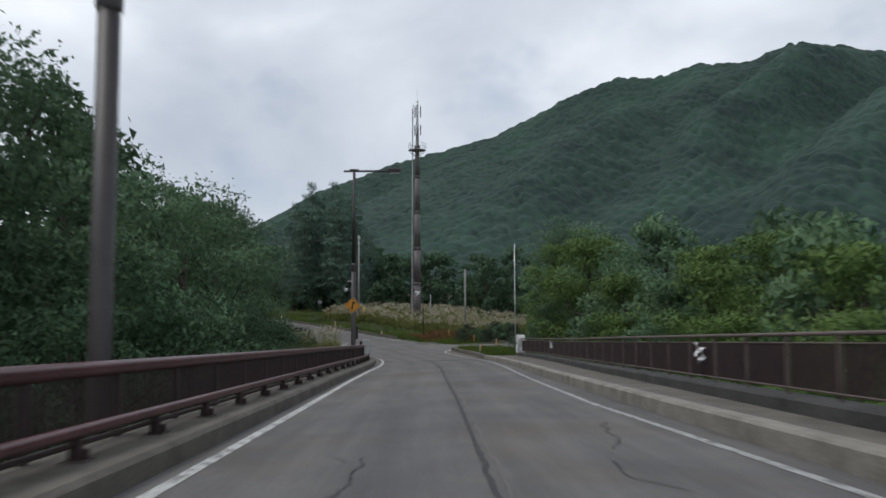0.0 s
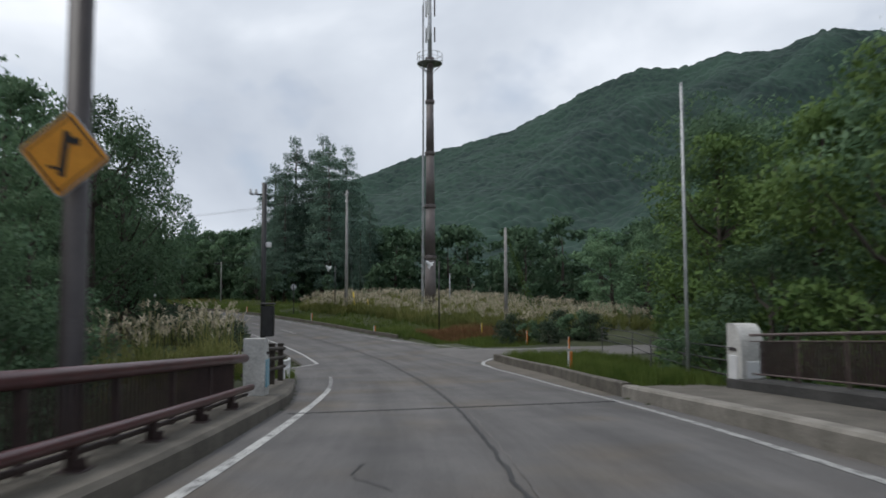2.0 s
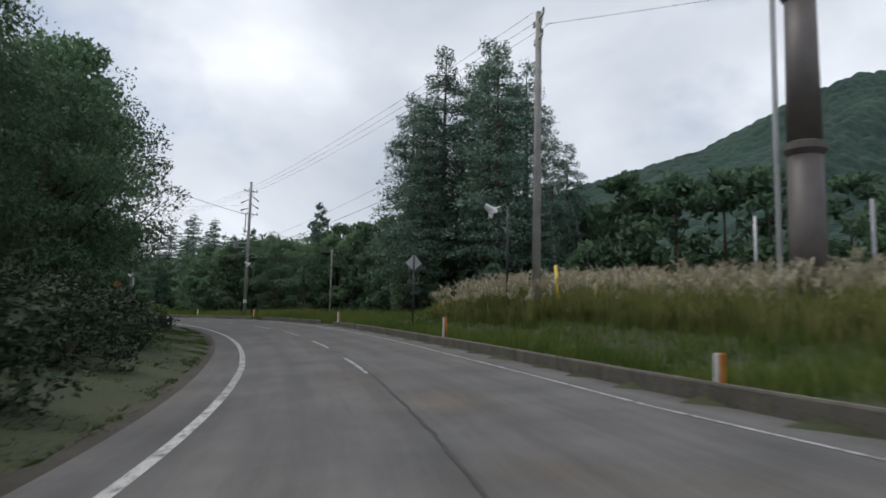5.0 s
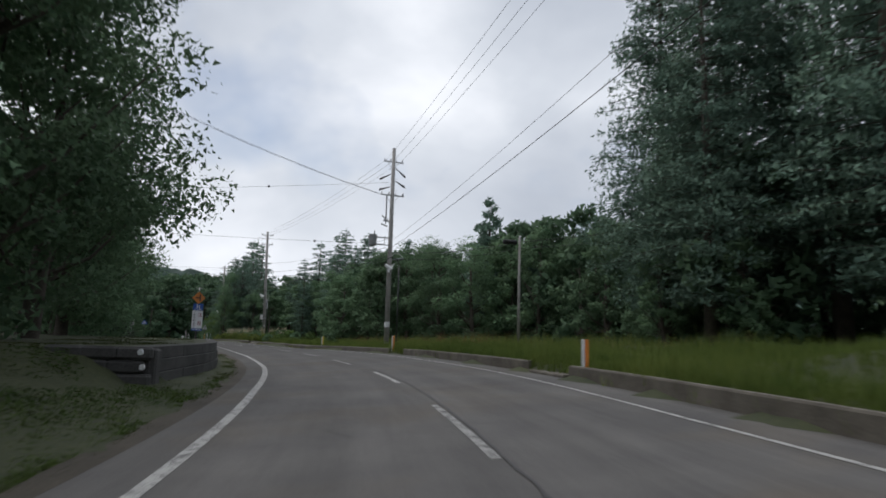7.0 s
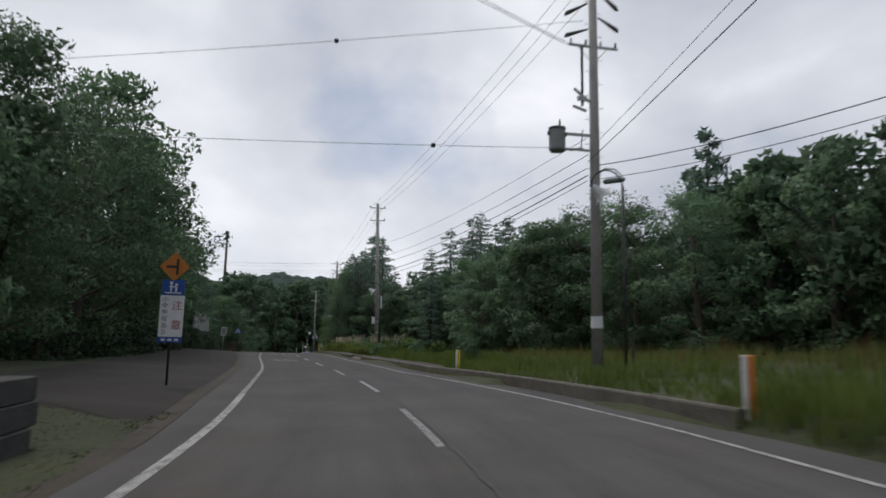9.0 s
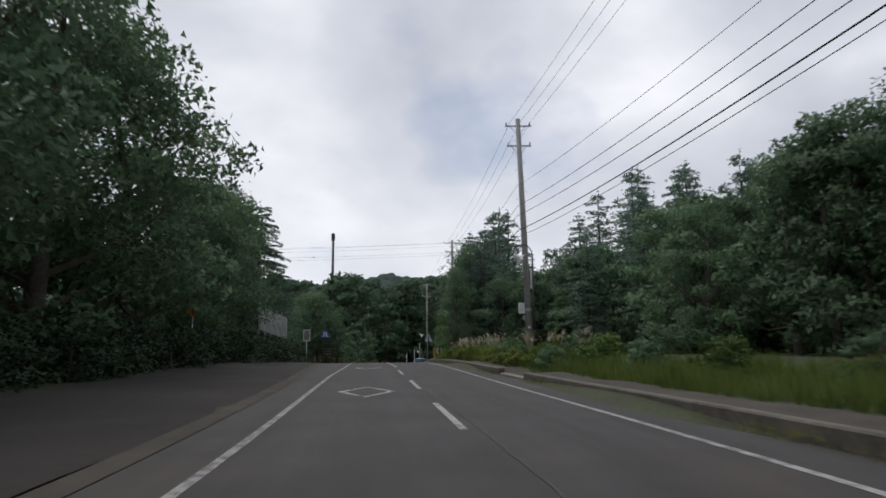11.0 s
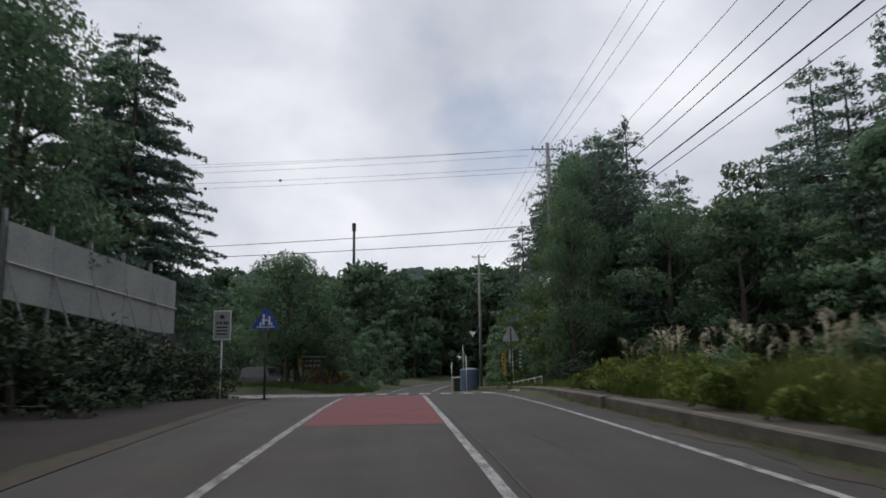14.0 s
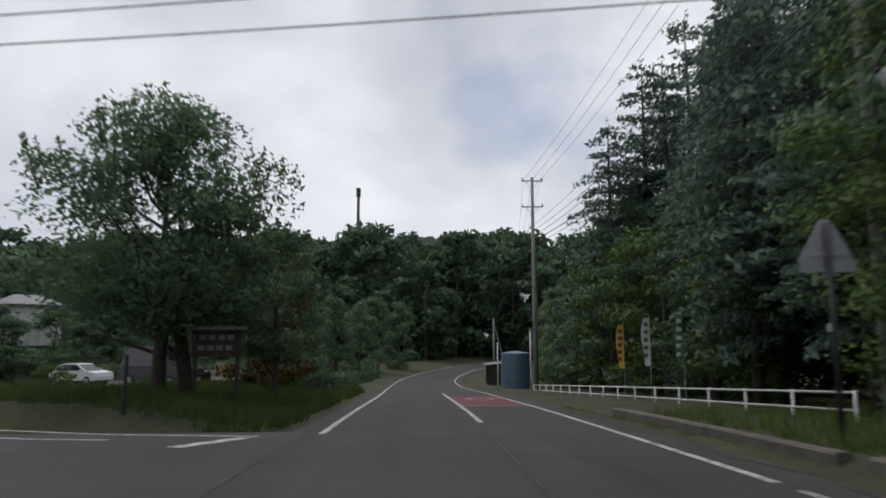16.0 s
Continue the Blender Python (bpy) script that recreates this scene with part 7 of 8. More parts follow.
for k in range(4):
    sd = 1 if k % 2 else -1
    part("disc_insulator", Geo().tube([(0, sd * 0.2, 9.9 - 0.5 * k - zb), (0.1, sd * 0.95, 9.4 - 0.42 * k - zb)], [0.03, 0.085], 7).tube([(0.1, sd * 0.95, 9.4 - 0.42 * k - zb), (0.12, sd * 1.05, 9.32 - 0.42 * k - zb)], [0.085, 0.03], 7), LAMP_BROWN, UP)
part("white_band", Geo().tube([(0, 0, 1.35), (0, 0, 1.75)], 0.197, 14, caps=False), SIGN_WHITE, UP, "white number plate band")
part("lamp_arm", Geo().tube([(0, -0.1, 2.95 - zb), (0, -0.35, 3.25 - zb), (0, -0.75, 3.25 - zb), (0, -1.05, 3.02 - zb)], 0.025, 6), GALVANISED, UP)
part("lamp_head", Geo().box((0, -0.72, 2.84 - zb), (0.24, 0.8, 0.17), Matrix.Rotation(radians(-10), 3, "X"), 0.05), surface("grey_green_lamp_case", (0.13, 0.16, 0.15), (0.2, 0.23, 0.22), rough=0.45, bump=0.03), UP, "flat grey-green lamp head")
g = Geo()
part("clamp", Geo().tube([(0, 0, 2.9), (0, 0, 3.06)], 0.205, 14), GALVANISED, PB)
part("number_tag", Geo().box((-0.19, 0.03, 1.95), (0.02, 0.12, 0.16)), SIGN_WHITE, PB)
for dz in (4.9, 5.6):
    part("cable_clamp", Geo().box((0, 0.2, dz), (0.12, 0.14, 0.12), bevel=0.02), GALVANISED, PB)


# the short auxiliary post by the leaning pole, with banner board and meter box
aux = thing("service_post", "slim grey post with a lettered board and white meter box", "post", m=stand(-170.15, 83.12, ground_z(-170.15, 83.12), heading(198)))
part("post", Geo().tube([(0, 0, -0.5), (0, 0, 6.3)], 0.085, 10), POLE_GREY, aux, smooth=True)
part("meter_box", Geo().box((-0.18, 0.24, 3.12), (0.28, 0.50, 0.64), bevel=0.03), WHITE_PAINT, aux, "white meter box")
part("small_box", Geo().box((-0.12, 0.06, 2.55), (0.18, 0.3, 0.3), bevel=0.03), GALVANISED, aux)
board = part("board", Geo().box((-0.1, -0.18, 4.95), (0.025, 0.52, 1.25), bevel=0.006), SIGN_WHITE, aux, "narrow white board with illegible upright lettering")
g = Geo()
for k in range(8):
    g.box((-0.116, -0.20, 5.38 - 0.12 * k), (0.004, 0.18, 0.085))
g.box((-0.116, -0.05, 4.95), (0.004, 0.06, 0.8))
part("lettering", g, SIGN_BLACK, board)
part("trim", Geo().box((-0.1, -0.18, 5.60), (0.04, 0.56, 0.04)).box((-0.1, -0.18, 4.30), (0.04, 0.56, 0.04)), BLACK_STEEL, aux)
part("cable_bunch", Geo().tube([(0.05, 0.0, 1.2), (-0.05, 0.08, 2.3), (0.02, 0.02, 3.6)], 0.03, 6), GREY_CABLE, aux)


# ---- flower-shaped street lamps on arched posts ----
def flower_lamp(fx, fy, fz, s, label, swing=0.0):
    """A slim dark post away from the road whose arch carries a white bell-shaped flower lamp."""
    d = (at(s, 1) - at(s, 0)).normalized()
    d = Vector((d.x, d.y, 0)).normalized()
    bx, by = fx - d.x * 1.25, fy - d.y * 1.25
    z = ground_z(bx, by)
    ob = thing("flower_lamp", label, "street lamp", "flower lamps")
    top = fz + 0.3
    arch = [(bx, by, z - 0.4), (bx, by, top)] + [(bx + d.x * 0.55 * (1 - math.cos(a)), by + d.y * 0.55 * (1 - math.cos(a)), top + 0.55 * math.sin(a)) for a in np.linspace(0.3, math.pi, 9)]
    part("post", Geo().tube(arch[:2], 0.05, 8), BLACK_STEEL, ob, smooth=True)
    part("arch", Geo().tube(arch[1:], 0.028, 8), BLACK_STEEL, ob, smooth=True)
    end = Vector(arch[-1])
    turn = Matrix.Rotation(radians(heading(s)), 3, "Z") @ Matrix.Rotation(radians(-55 + swing), 3, "X")
    prof = [(0.05, 0.0), (0.10, -0.05), (0.13, -0.18), (0.15, -0.34), (0.21, -0.46), (0.33, -0.54)]
    g = Geo()
    verts, faces = [], []
    sides = 24
    for i, (r, zz) in enumerate(prof):
        for k in range(sides):
            a = 2 * math.pi * k / sides
            w = 1 + (0.22 * math.cos(6 * a)) * max(0, (i - 2) / 3)
            verts.append(end + turn @ Vector((r * w * math.cos(a), r * w * math.sin(a), zz - 0.05 * max(0, i - 4) * math.cos(6 * a))))
    for i in range(len(prof) - 1):
        faces += [(i * sides + k, i * sides + (k + 1) % sides, (i + 1) * sides + (k + 1) % sides, (i + 1) * sides + k) for k in range(sides)]
    faces.append(tuple(range(sides)))
    g.add(verts, faces)
    part("flower_shade", g, WHITE_PLASTIC, ob, "frosted white bell-shaped flower shade", smooth=True)
    part("calyx", Geo().lathe([(0.0, 0.06), (0.05, 0.03), (0.075, -0.02), (0.05, -0.05)], 10, end, turn), BLACK_STEEL, ob)
    return ob


flower_lamp(-50.65, 63.44, 0.85, 79.6, "white bell-flower street lamp on an arched dark post")
flower_lamp(-72.15, 73.4, 1.3, 102.5, "white bell-flower street lamp on an arched dark post")
flower_lamp(-122.95, 83.25, 2.4, 150.0, "white bell-flower street lamp beside the large pole")
flower_lamp(-167.0, 81.7, 2.75, 197.0, "white bell-flower street lamp beside the leaning pole")
flower_lamp(-206.7, 80.7, 2.05, 234.6, "white bell-flower street lamp before the dark wood")
flower_lamp(-241.0, 79.2, 0.3, 269, "white bell-flower street lamp down the road")
flower_lamp(-281.0, 80.0, -2.3, 309, "white bell-flower street lamp far down the road")


# ---- signs ----
def back_sign(x, y, z0, zc, s, outline, w, label):
    ob = thing("road_sign", label, "road sign", "signs seen from behind")
    part("post", Geo().tube([(x, y, z0 - 0.5), (x, y, zc + 0.35)], 0.04, 8), BLACK_STEEL, ob, smooth=True)
    fm = facing(x, y, zc, s)
    part("plate", Geo().plate(outline, 0.01, fm @ Matrix.Translation((0, 0, -0.05))), SIGN_BACK, ob, "bare metal back of the sign")
    part("bracket", Geo().plate(square(w * 0.7, 0.05, 0, -0.1), 0.02, fm @ Matrix.Translation((0, 0, -0.03))), GALVANISED, ob)
    part("channel", Geo().plate(square(0.09, w * 0.75, 0, 0), 0.02, fm @ Matrix.Translation((0, 0, -0.02))), LAMP_BROWN, ob)
    return ob


back_sign(-77.2, 73.6, -4.2, -0.62, 106.4, rotated(square(0.58, r=0.05), 45), 0.6, "back of a diamond road sign on a dark post")
fmz = ground_z(-205.4, 79.0)
back_sign(-205.4, 79.0, fmz, -0.85, 233.3, [(-0.42, -0.36), (0.42, -0.36), (0.42, -0.2), (0.08, 0.42), (-0.08, 0.42), (-0.42, -0.2)], 0.8, "grey back of a crossing sign on a dark post")
q = part("tag", Geo().box((-205.46, 79.0, -2.0), (0.02, 0.12, 0.12)), SIGN_WHITE)
q.parent = bpy.data.objects["road_sign.001"]


def lettering(text, size, fm, mat, parent, name="lettering"):
    cu = bpy.data.curves.new(name, "FONT")
    cu.body, cu.size, cu.align_x, cu.align_y, cu.extrude = text, size, "CENTER", "CENTER", 0.001
    tmp = bpy.data.objects.new(name, cu)
    scene.collection.objects.link(tmp)
    me = bpy.data.meshes.new_from_object(tmp.evaluated_get(bpy.context.evaluated_depsgraph_get()))
    bpy.data.objects.remove(tmp)
    ob = part(name, me, mat, parent)
    ob.matrix_basis = fm
    return ob


# children-crossing notice with its warning plates
kx, ky = -124.1, 70.85
kz = ground_z(kx, ky)
ks = thing("school_sign", "school warning notice under a blue plate and orange sign", "road sign")
part("post", Geo().tube([(kx - 0.06, ky, kz - 0.4), (kx - 0.06, ky, 0.1)], 0.035, 8), BLACK_STEEL, ks, smooth=True)
fm = facing(kx, ky, 0.0, 152, yaw=-4)
FB = fm @ Matrix.Translation((0, -1.84, 0))
part("notice", Geo().plate(square(0.66, 1.18, r=0.03), 0.012, FB), SIGN_WHITE, ks, "white notice with dark upright writing")
for k, ch in enumerate("注意"):
    lettering(ch, 0.30, FB @ Matrix.Translation((0.14, 0.29 - 0.56 * k, 0.006)), SIGN_RED, ks)
for k, ch in enumerate("小中学校あり"):
    lettering(ch, 0.175, FB @ Matrix.Translation((-0.19, 0.47 - 0.188 * k, 0.006)), SIGN_BLACK, ks)
part("town_plate", Geo().plate(square(0.66, 0.15, 0, -0.675), 0.012, FB), SIGN_BLUE, ks, "blue strip with illegible white writing")
ink(ks, "town_bars", [square(0.11, 0.06, x, -0.675) for x in (-0.18, 0.0, 0.18)], FB, SIGN_WHITE)
part("blue_plate", Geo().plate(square(0.62, 0.44, 0, 0.82), 0.012, FB), SIGN_BLUE, ks, "blue plate with a white crossing symbol")
ink(ks, "symbol", [square(0.46, 0.03, 0, 0.665), square(0.05, 0.2, -0.06, 0.80), square(0.05, 0.15, 0.08, 0.775), square(0.18, 0.03, -0.02, 0.84), square(0.08, 0.08, -0.06, 0.95), square(0.07, 0.07, 0.08, 0.90)], FB, SIGN_WHITE)
DI = fm @ Matrix.Translation((0.0, -0.42, 0.02))
part("warning_plate", Geo().plate(rotated(square(0.60, r=0.04), 45), 0.012, DI), SIGN_RUST, ks, "faded orange diamond with a black junction symbol")
ink(ks, "junction_symbol", [square(0.07, 0.46, 0.08, 0.0), square(0.30, 0.07, -0.08, 0.0)], DI, SIGN_BLACK)

# blue triangular crossing sign
ts = thing("crossing_sign", "blue pointed crossing sign with white figures on a dark post", "road sign")
tx, ty = -193.2, 68.8
part("post", Geo().tube([(tx, ty, ground_z(tx, ty) - 0.4), (tx, ty, -0.25)], 0.04, 8), BLACK_STEEL, ts, smooth=True)
fm = facing(tx + 0.05, ty, -0.55, 221)
tri_outline = [(-0.44, -0.36), (0.44, -0.36), (0.45, -0.28), (0.06, 0.36), (-0.06, 0.36), (-0.45, -0.28)]
part("plate", Geo().plate(tri_outline, 0.012, fm), SIGN_BLUE, ts)
ink(ts, "symbol", [square(0.62, 0.03, 0, -0.30), square(0.08, 0.26, -0.08, -0.10), square(0.07, 0.2, 0.12, -0.13), square(0.22, 0.04, -0.04, -0.06), square(0.09, 0.09, -0.08, 0.10), square(0.08, 0.08, 0.12, 0.03), square(0.05, 0.14, -0.18, -0.2), square(0.05, 0.12, 0.2, -0.2)], fm, SIGN_WHITE)
# white notice on a white post
ws = thing("notice_board", "white framed notice with grey illegible writing on a post", "road sign")
wx, wy = -194.2, 67.0
part("post", Geo().tube([(wx, wy, ground_z(wx, wy) - 0.4), (wx, wy, -0.4)], 0.03, 8), WHITE_PAINT, ws, smooth=True)
fm = facing(wx + 0.04, wy, -0.72, 222, yaw=-12)
part("frame", Geo().plate(square(0.68, 1.08, r=0.04), 0.02, fm), WHITE_PAINT, ws)
part("panel", Geo().plate(square(0.60, 0.98, r=0.03), 0.006, fm @ Matrix.Translation((0, 0, 0.006))), CORRUGATED, ws, "pale green-grey panel")
ink(ws, "writing", [square(0.16, 0.12, 0.0, 0.30)] + [square(0.09, 0.09, x, 0.08) for x in (-0.18, -0.05, 0.1, 0.2)] + [square(0.44, 0.05, 0, y) for y in (-0.08, -0.2, -0.32)], fm, SIGN_BLACK, 0.009)

# orange sign among the trees on the left
os_ = thing("warning_sign", "faded orange sign on a white post among the trees", "road sign", "warning signs")
p = at(196.9, 10.36)
part("post", Geo().tube([(p.x, p.y, ground_z(p.x, p.y) - 0.3), (p.x, p.y, p.z + 3.2)], 0.03, 8), WHITE_PAINT, os_, smooth=True)
fm = facing(p.x + 0.04, p.y, p.z + 3.25, 190)
part("plate", Geo().plate(rotated(square(0.56, r=0.04), 45), 0.012, fm), SIGN_RUST, os_)
ink(os_, "symbol", [square(0.06, 0.4), square(0.2, 0.06, 0.1, 0.1)], fm, SIGN_BLACK)


# ---- marker posts ----
def delineator(x, y, h=0.72, w=0.15, mat=ORANGE_POST, label="orange and white plastic marker post behind the kerb", deg=0.0, z=None):
    z = ground_z(x, y) if z is None else z
    ob = thing("marker_post", label, "marker post", "roadside marker posts", stand(x, y, z, deg))
    part("blade", Geo().box((0, -w * 0.28, h / 2 - 0.15), (0.06, w * 0.62, h + 0.3), bevel=0.01), mat, ob)
    part("white_edge", Geo().box((0.0, w * 0.22, h / 2 - 0.15), (0.065, w * 0.38, h + 0.3), bevel=0.01), WHITE_PAINT, ob)
    return ob


def kerb_side(s, off=-0.5):
    return at(s, float(right_edge(np.array(s))) + off)


for s, mat, h in ((54.3, ORANGE_POST, 0.75), (118.2, ORANGE_POST, 0.80), (139.7, ORANGE_POST, 0.85), (157.2, YELLOW_POST, 0.72), (84.0, ORANGE_POST, 0.6), (99.2, ORANGE_POST, 0.9)):
    p = kerb_side(s, -0.42 if s > 60 else -0.5)
    delineator(p.x, p.y, h, 0.16, mat, deg=heading(s))
for x, y, h in ((-46.0, 64.2, 1.0), (-40.8, 61.6, 0.8), (-37.6, 61.0, 0.85)):
    delineator(x, y, h, 0.12, YELLOW_POST if x < -45 else ORANGE_POST, "weathered marker post at the lane's corner", deg=60)
# slanting yellow guards on stay wires by the field pole
for dx, dy, k in ((1.3, 0.5, 1.9), (2.6, 1.1, 1.1)):
    x, y = -69.4 + dx, 74.2 + dy - 0.8
    z = ground_z(x, y)
    ob = thing("stay_guard", "yellow plastic guard on a slanting stay wire", "stay guard", "stay guards")
    part("guard", Geo().tube([(x, y, z - 0.1), (x - 0.30 * k * 0.5, y + 0.05, z + k)], 0.06, 8), YELLOW_POST, ob, smooth=True)
    part("wire", Geo().tube([(x - 0.30 * k * 0.5, y + 0.05, z + k), (-69.5, 74.25, 5.5)], 0.010, 5), GREY_CABLE, ob)
# dark stumps of posts
for x, y, h in ((-126.3, 86.6, 1.1), (-71.0, 75.2, 1.6)):
    ob = thing("timber_stake", "dark weathered timber stake in the grass", "stake", "stakes", stand(x, y, ground_z(x, y)))
    part("stake", Geo().tube([(0, 0, -0.3), (0.03, 0, h)], [0.06, 0.05], 7), WOOD_DARK, ob)

# ---- retaining wall on the left: courses of dark concrete blocks ----
rw = thing("retaining_wall", "low dark wall of stacked mossy concrete blocks", "wall")
rng = np.random.default_rng(77)
for c in range(3):
    s = 120.9 + 0.2 * (c % 2)
    while s < 141.0:
        ln = rng.uniform(2.6, 3.8)
        e = min(s + ln, 141.4)
        n0, n1 = (float(wall_n(q)) + 0.05 * c + rng.normal() * 0.006 for q in (s, e))
        a, b = at(s + 0.006, n0), at(e - 0.006, n1)
        mid = (a + b) / 2
        d = b - a
        blk = Geo().box((0, 0, 0), (d.length + 0.01, 0.42, 0.318), bevel=0.014)
        ob = part("block", blk, CONCRETE_DARK, rw)
        ob.matrix_basis = Matrix.Translation((mid.x, mid.y, mid.z + 0.16 + 0.325 * c)) @ Matrix.Rotation(math.atan2(d.y, d.x), 4, "Z") @ Matrix.Translation((0, 0.21, 0)) @ Matrix.Rotation(math.asin(d.z / d.length) * -1, 4, "Y")
        s = e
for c in range(3):
    for k in range(3):
        p = at(121.05, 4.85 + 0.85 * k + 0.2 * (c % 2), 0.16 + 0.325 * c)
        ob = part("block", Geo().box((0, 0, 0), (0.4 + 0.05 * math.sin(c * 5 + k), 0.83, 0.31), bevel=0.06), CONCRETE_DARK, rw)
        ob.matrix_basis = Matrix.Translation(p) @ Matrix.Rotation(radians(heading(119.5) + 4 * math.sin(k * 3 + c)), 4, "Z")
for s, n, z in ((120.72, 4.62, 0.85), (120.72, 4.55, 0.5)):
    p = at(s, n, z)
    ob = thing("reflector", "small white round reflector on the wall end", "reflector", "reflectors")
    part("disc", Geo().tube([p, p + Vector((0.04, -0.03, 0))], 0.07, 10), SIGN_WHITE, ob)

p = at(121.45, 5.8, 0.46)
part("backing", Geo().box((0, 0, 0), (0.55, 2.7, 0.92), bevel=0.05), CONCRETE_DARK, rw).matrix_basis = Matrix.Translation(p) @ Matrix.Rotation(radians(heading(119.9)), 4, "Z")

# ---- corrugated wall panels behind the hedge ----
panels = thing("panel_wall", "off-white corrugated panel wall on steel posts behind the hedge", "wall")
a, b = Vector((-185.4, 64.35, 0)), Vector((-194.65, 65.08, 0))
d = (b - a).normalized()
for k in range(5):
    p0, p1 = a.lerp(b, k / 5), a.lerp(b, (k + 1) / 5)
    g = Geo()
    cols = 24
    vs = []
    for j in range(cols + 1):
        u = (k + j / cols) / 5
        q = p0.lerp(p1, 0.004 + 0.992 * j / cols)
        off = 0.02 * (1 if j % 2 else -1)
        for z in (-0.45 - 0.62 * u, 1.42 - 0.47 * u):
            vs.append((q.x - d.y * off, q.y + d.x * off, z))
    g.add(vs, [(j * 2, j * 2 + 2, j * 2 + 3, j * 2 + 1) for j in range(cols)])
    part("panel", g, CORRUGATED, panels)
    top = 1.72 - 0.42 * k / 5
    part("post", Geo().box((p0.x - d.y * -0.06, p0.y + d.x * 0.08, top / 2 - 1.3), (0.09, 0.09, top + 2.6)), GALVANISED, panels)
    part("brace", Geo().tube([(p0.x, p0.y + 0.1, 0.3), (p0.x - 0.35, p0.y + 0.5, -1.5)], 0.03, 5), GALVANISED, panels)
part("rail", Geo().tube([(a.x, a.y + 0.06, 0.42), (b.x, b.y + 0.06, -0.08)], 0.03, 6), GALVANISED, panels)
part("footing", Geo().box(((a + b) / 2 + Vector((0, 0, -2.15))), (9.2, 0.3, 2.3), Matrix.Rotation(math.atan2(d.y, d.x), 3, "Z")), CONCRETE_DARK, panels)

# ---- white fence, flags, posts and tank down the road ----
wf = thing("white_fence", "white painted three-rail steel fence along the path", "fence")
f0, f1 = Vector((-208.4, 81.1, -3.95)), Vector((-242.0, 80.3, -6.25))
for k in range(17):
    p = f0.lerp(f1, k / 16)
    part("post", Geo().tube([p + Vector((0, 0, -0.6)), p + Vector((0, 0, 0.82))], 0.035, 8), WHITE_PAINT, wf, smooth=True)
for dz in (0.12, 0.45, 0.78):
    part("rail", Geo().tube([f0 + Vector((0, 0, dz)), f1 + Vector((0, 0, dz))], 0.026, 8), WHITE_PAINT, wf, smooth=True)
for x, y, zt, zb_, mat, lab in ((-221.9, 80.7, -1.75, -3.4, CLOTH_YELLOW, "faded yellow and red banner hanging from a pole"), (-219.7, 81.0, -1.52, -3.2, CLOTH_WHITE, "narrow white banner hanging from a pole"), (-217.6, 81.4, -1.45, -3.1, CLOTH_GREEN, "green and white banner hanging from a pole")):
    ob = thing("banner", lab, "banner", "roadside banners")
    gz = ground_z(x, y)
    part("pole", Geo().tube([(x, y, gz - 0.3), (x, y, zt + 0.1)], 0.015, 6), GALVANISED, ob)
    vs = []
    for u in np.linspace(0, 1, 9):
        for v in (0.02, 0.18, 0.34):
            vs.append((x + 0.10 * math.sin(u * 3 + v * 6), y - v * (0.7 + 0.2 * math.sin(u * 5)), zt + (zb_ - zt) * u))
    part("cloth", Geo().add(vs, [(r * 3 + c, r * 3 + c + 1, r * 3 + c + 4, r * 3 + c + 3) for r in range(8) for c in range(2)]), mat, ob)
    for k in range(5):
        u = 0.14 + 0.16 * k
        g = Geo().box((x + 0.10 * math.sin(u * 3 + 1) + 0.02, y - 0.17, zt + (zb_ - zt) * u), (0.03, 0.15, 0.13))
        part("lettering_bar", g, SIGN_RED if mat is CLOTH_YELLOW else (SIGN_WHITE if mat is CLOTH_GREEN else CLOTH_GREEN), ob, "illegible lettering")
for x, y, zt in ((-228.5, 78.1, -1.95), (-234.2, 77.1, -2.55)):
    ob = thing("snow_pole", "slim white roadside pole", "pole", "slim white poles")
    part("pole", Geo().tube([(x, y, ground_z(x, y) - 0.3), (x, y, zt)], 0.035, 8), WHITE_PAINT, ob, smooth=True)
tk = thing("water_tank", "round blue-grey sheet metal tank beside the road", "tank", m=stand(-246.0, 79.6, ground_z(-246, 79.6)))
part("shell", Geo().lathe([(0.02, 0.0), (1.05, 0.0), (1.08, 0.05), (1.08, 2.5), (1.05, 2.56), (0.05, 2.7)], 24), TANK_BLUE, tk, smooth=False)
for zz in (0.5, 1.3, 2.1):
    part("band", Geo().tube([(1.09 * math.cos(a), 1.09 * math.sin(a), zz) for a in np.linspace(0, 6.283, 25)], 0.02, 5), TANK_BLUE, tk)
sh = thing("shed", "small dark open shed beside the road", "shed", m=stand(-256.0, 79.2, ground_z(-256, 79.2)))
part("back_wall", Geo().box((0, 0.8, 0.9), (2.4, 0.08, 1.8)), WOOD_DARK, sh)
for x in (-1.2, 1.2):
    part("side_wall", Geo().box((x, -0.04, 0.9), (0.08, 1.6, 1.8)), WOOD_DARK, sh)
part("roof", Geo().box((0, 0, 1.86), (2.8, 2.1, 0.1), Matrix.Rotation(radians(6), 3, "X"), 0.02), ROOF_TILE, sh)

# ---- information board on the island ----
ib = thing("information_board", "dark wooden board with a small roof and white lettering bars", "sign board")
bx, by = -216.9, 66.75
bz = ground_z(bx, by)
fm = facing(bx, by, -2.25, 245)
part("panel", Geo().plate(square(1.5, 0.82, 0.0, -0.08), 0.06, fm), WOOD_DARK, ib)
for k in (-0.64, 0.64):
    p = fm @ Vector((k, 0, -0.03))
    part("post", Geo().box((p.x, p.y, (bz - 0.4 - 1.75) / 2), (0.10, 0.10, -1.75 - bz + 0.4)), WOOD_DARK, ib)
part("roof", Geo().plate(square(1.72, 0.11, 0, 0.38), 0.34, fm @ Matrix.Translation((0, 0, 0.17))), ROOF_TILE, ib)
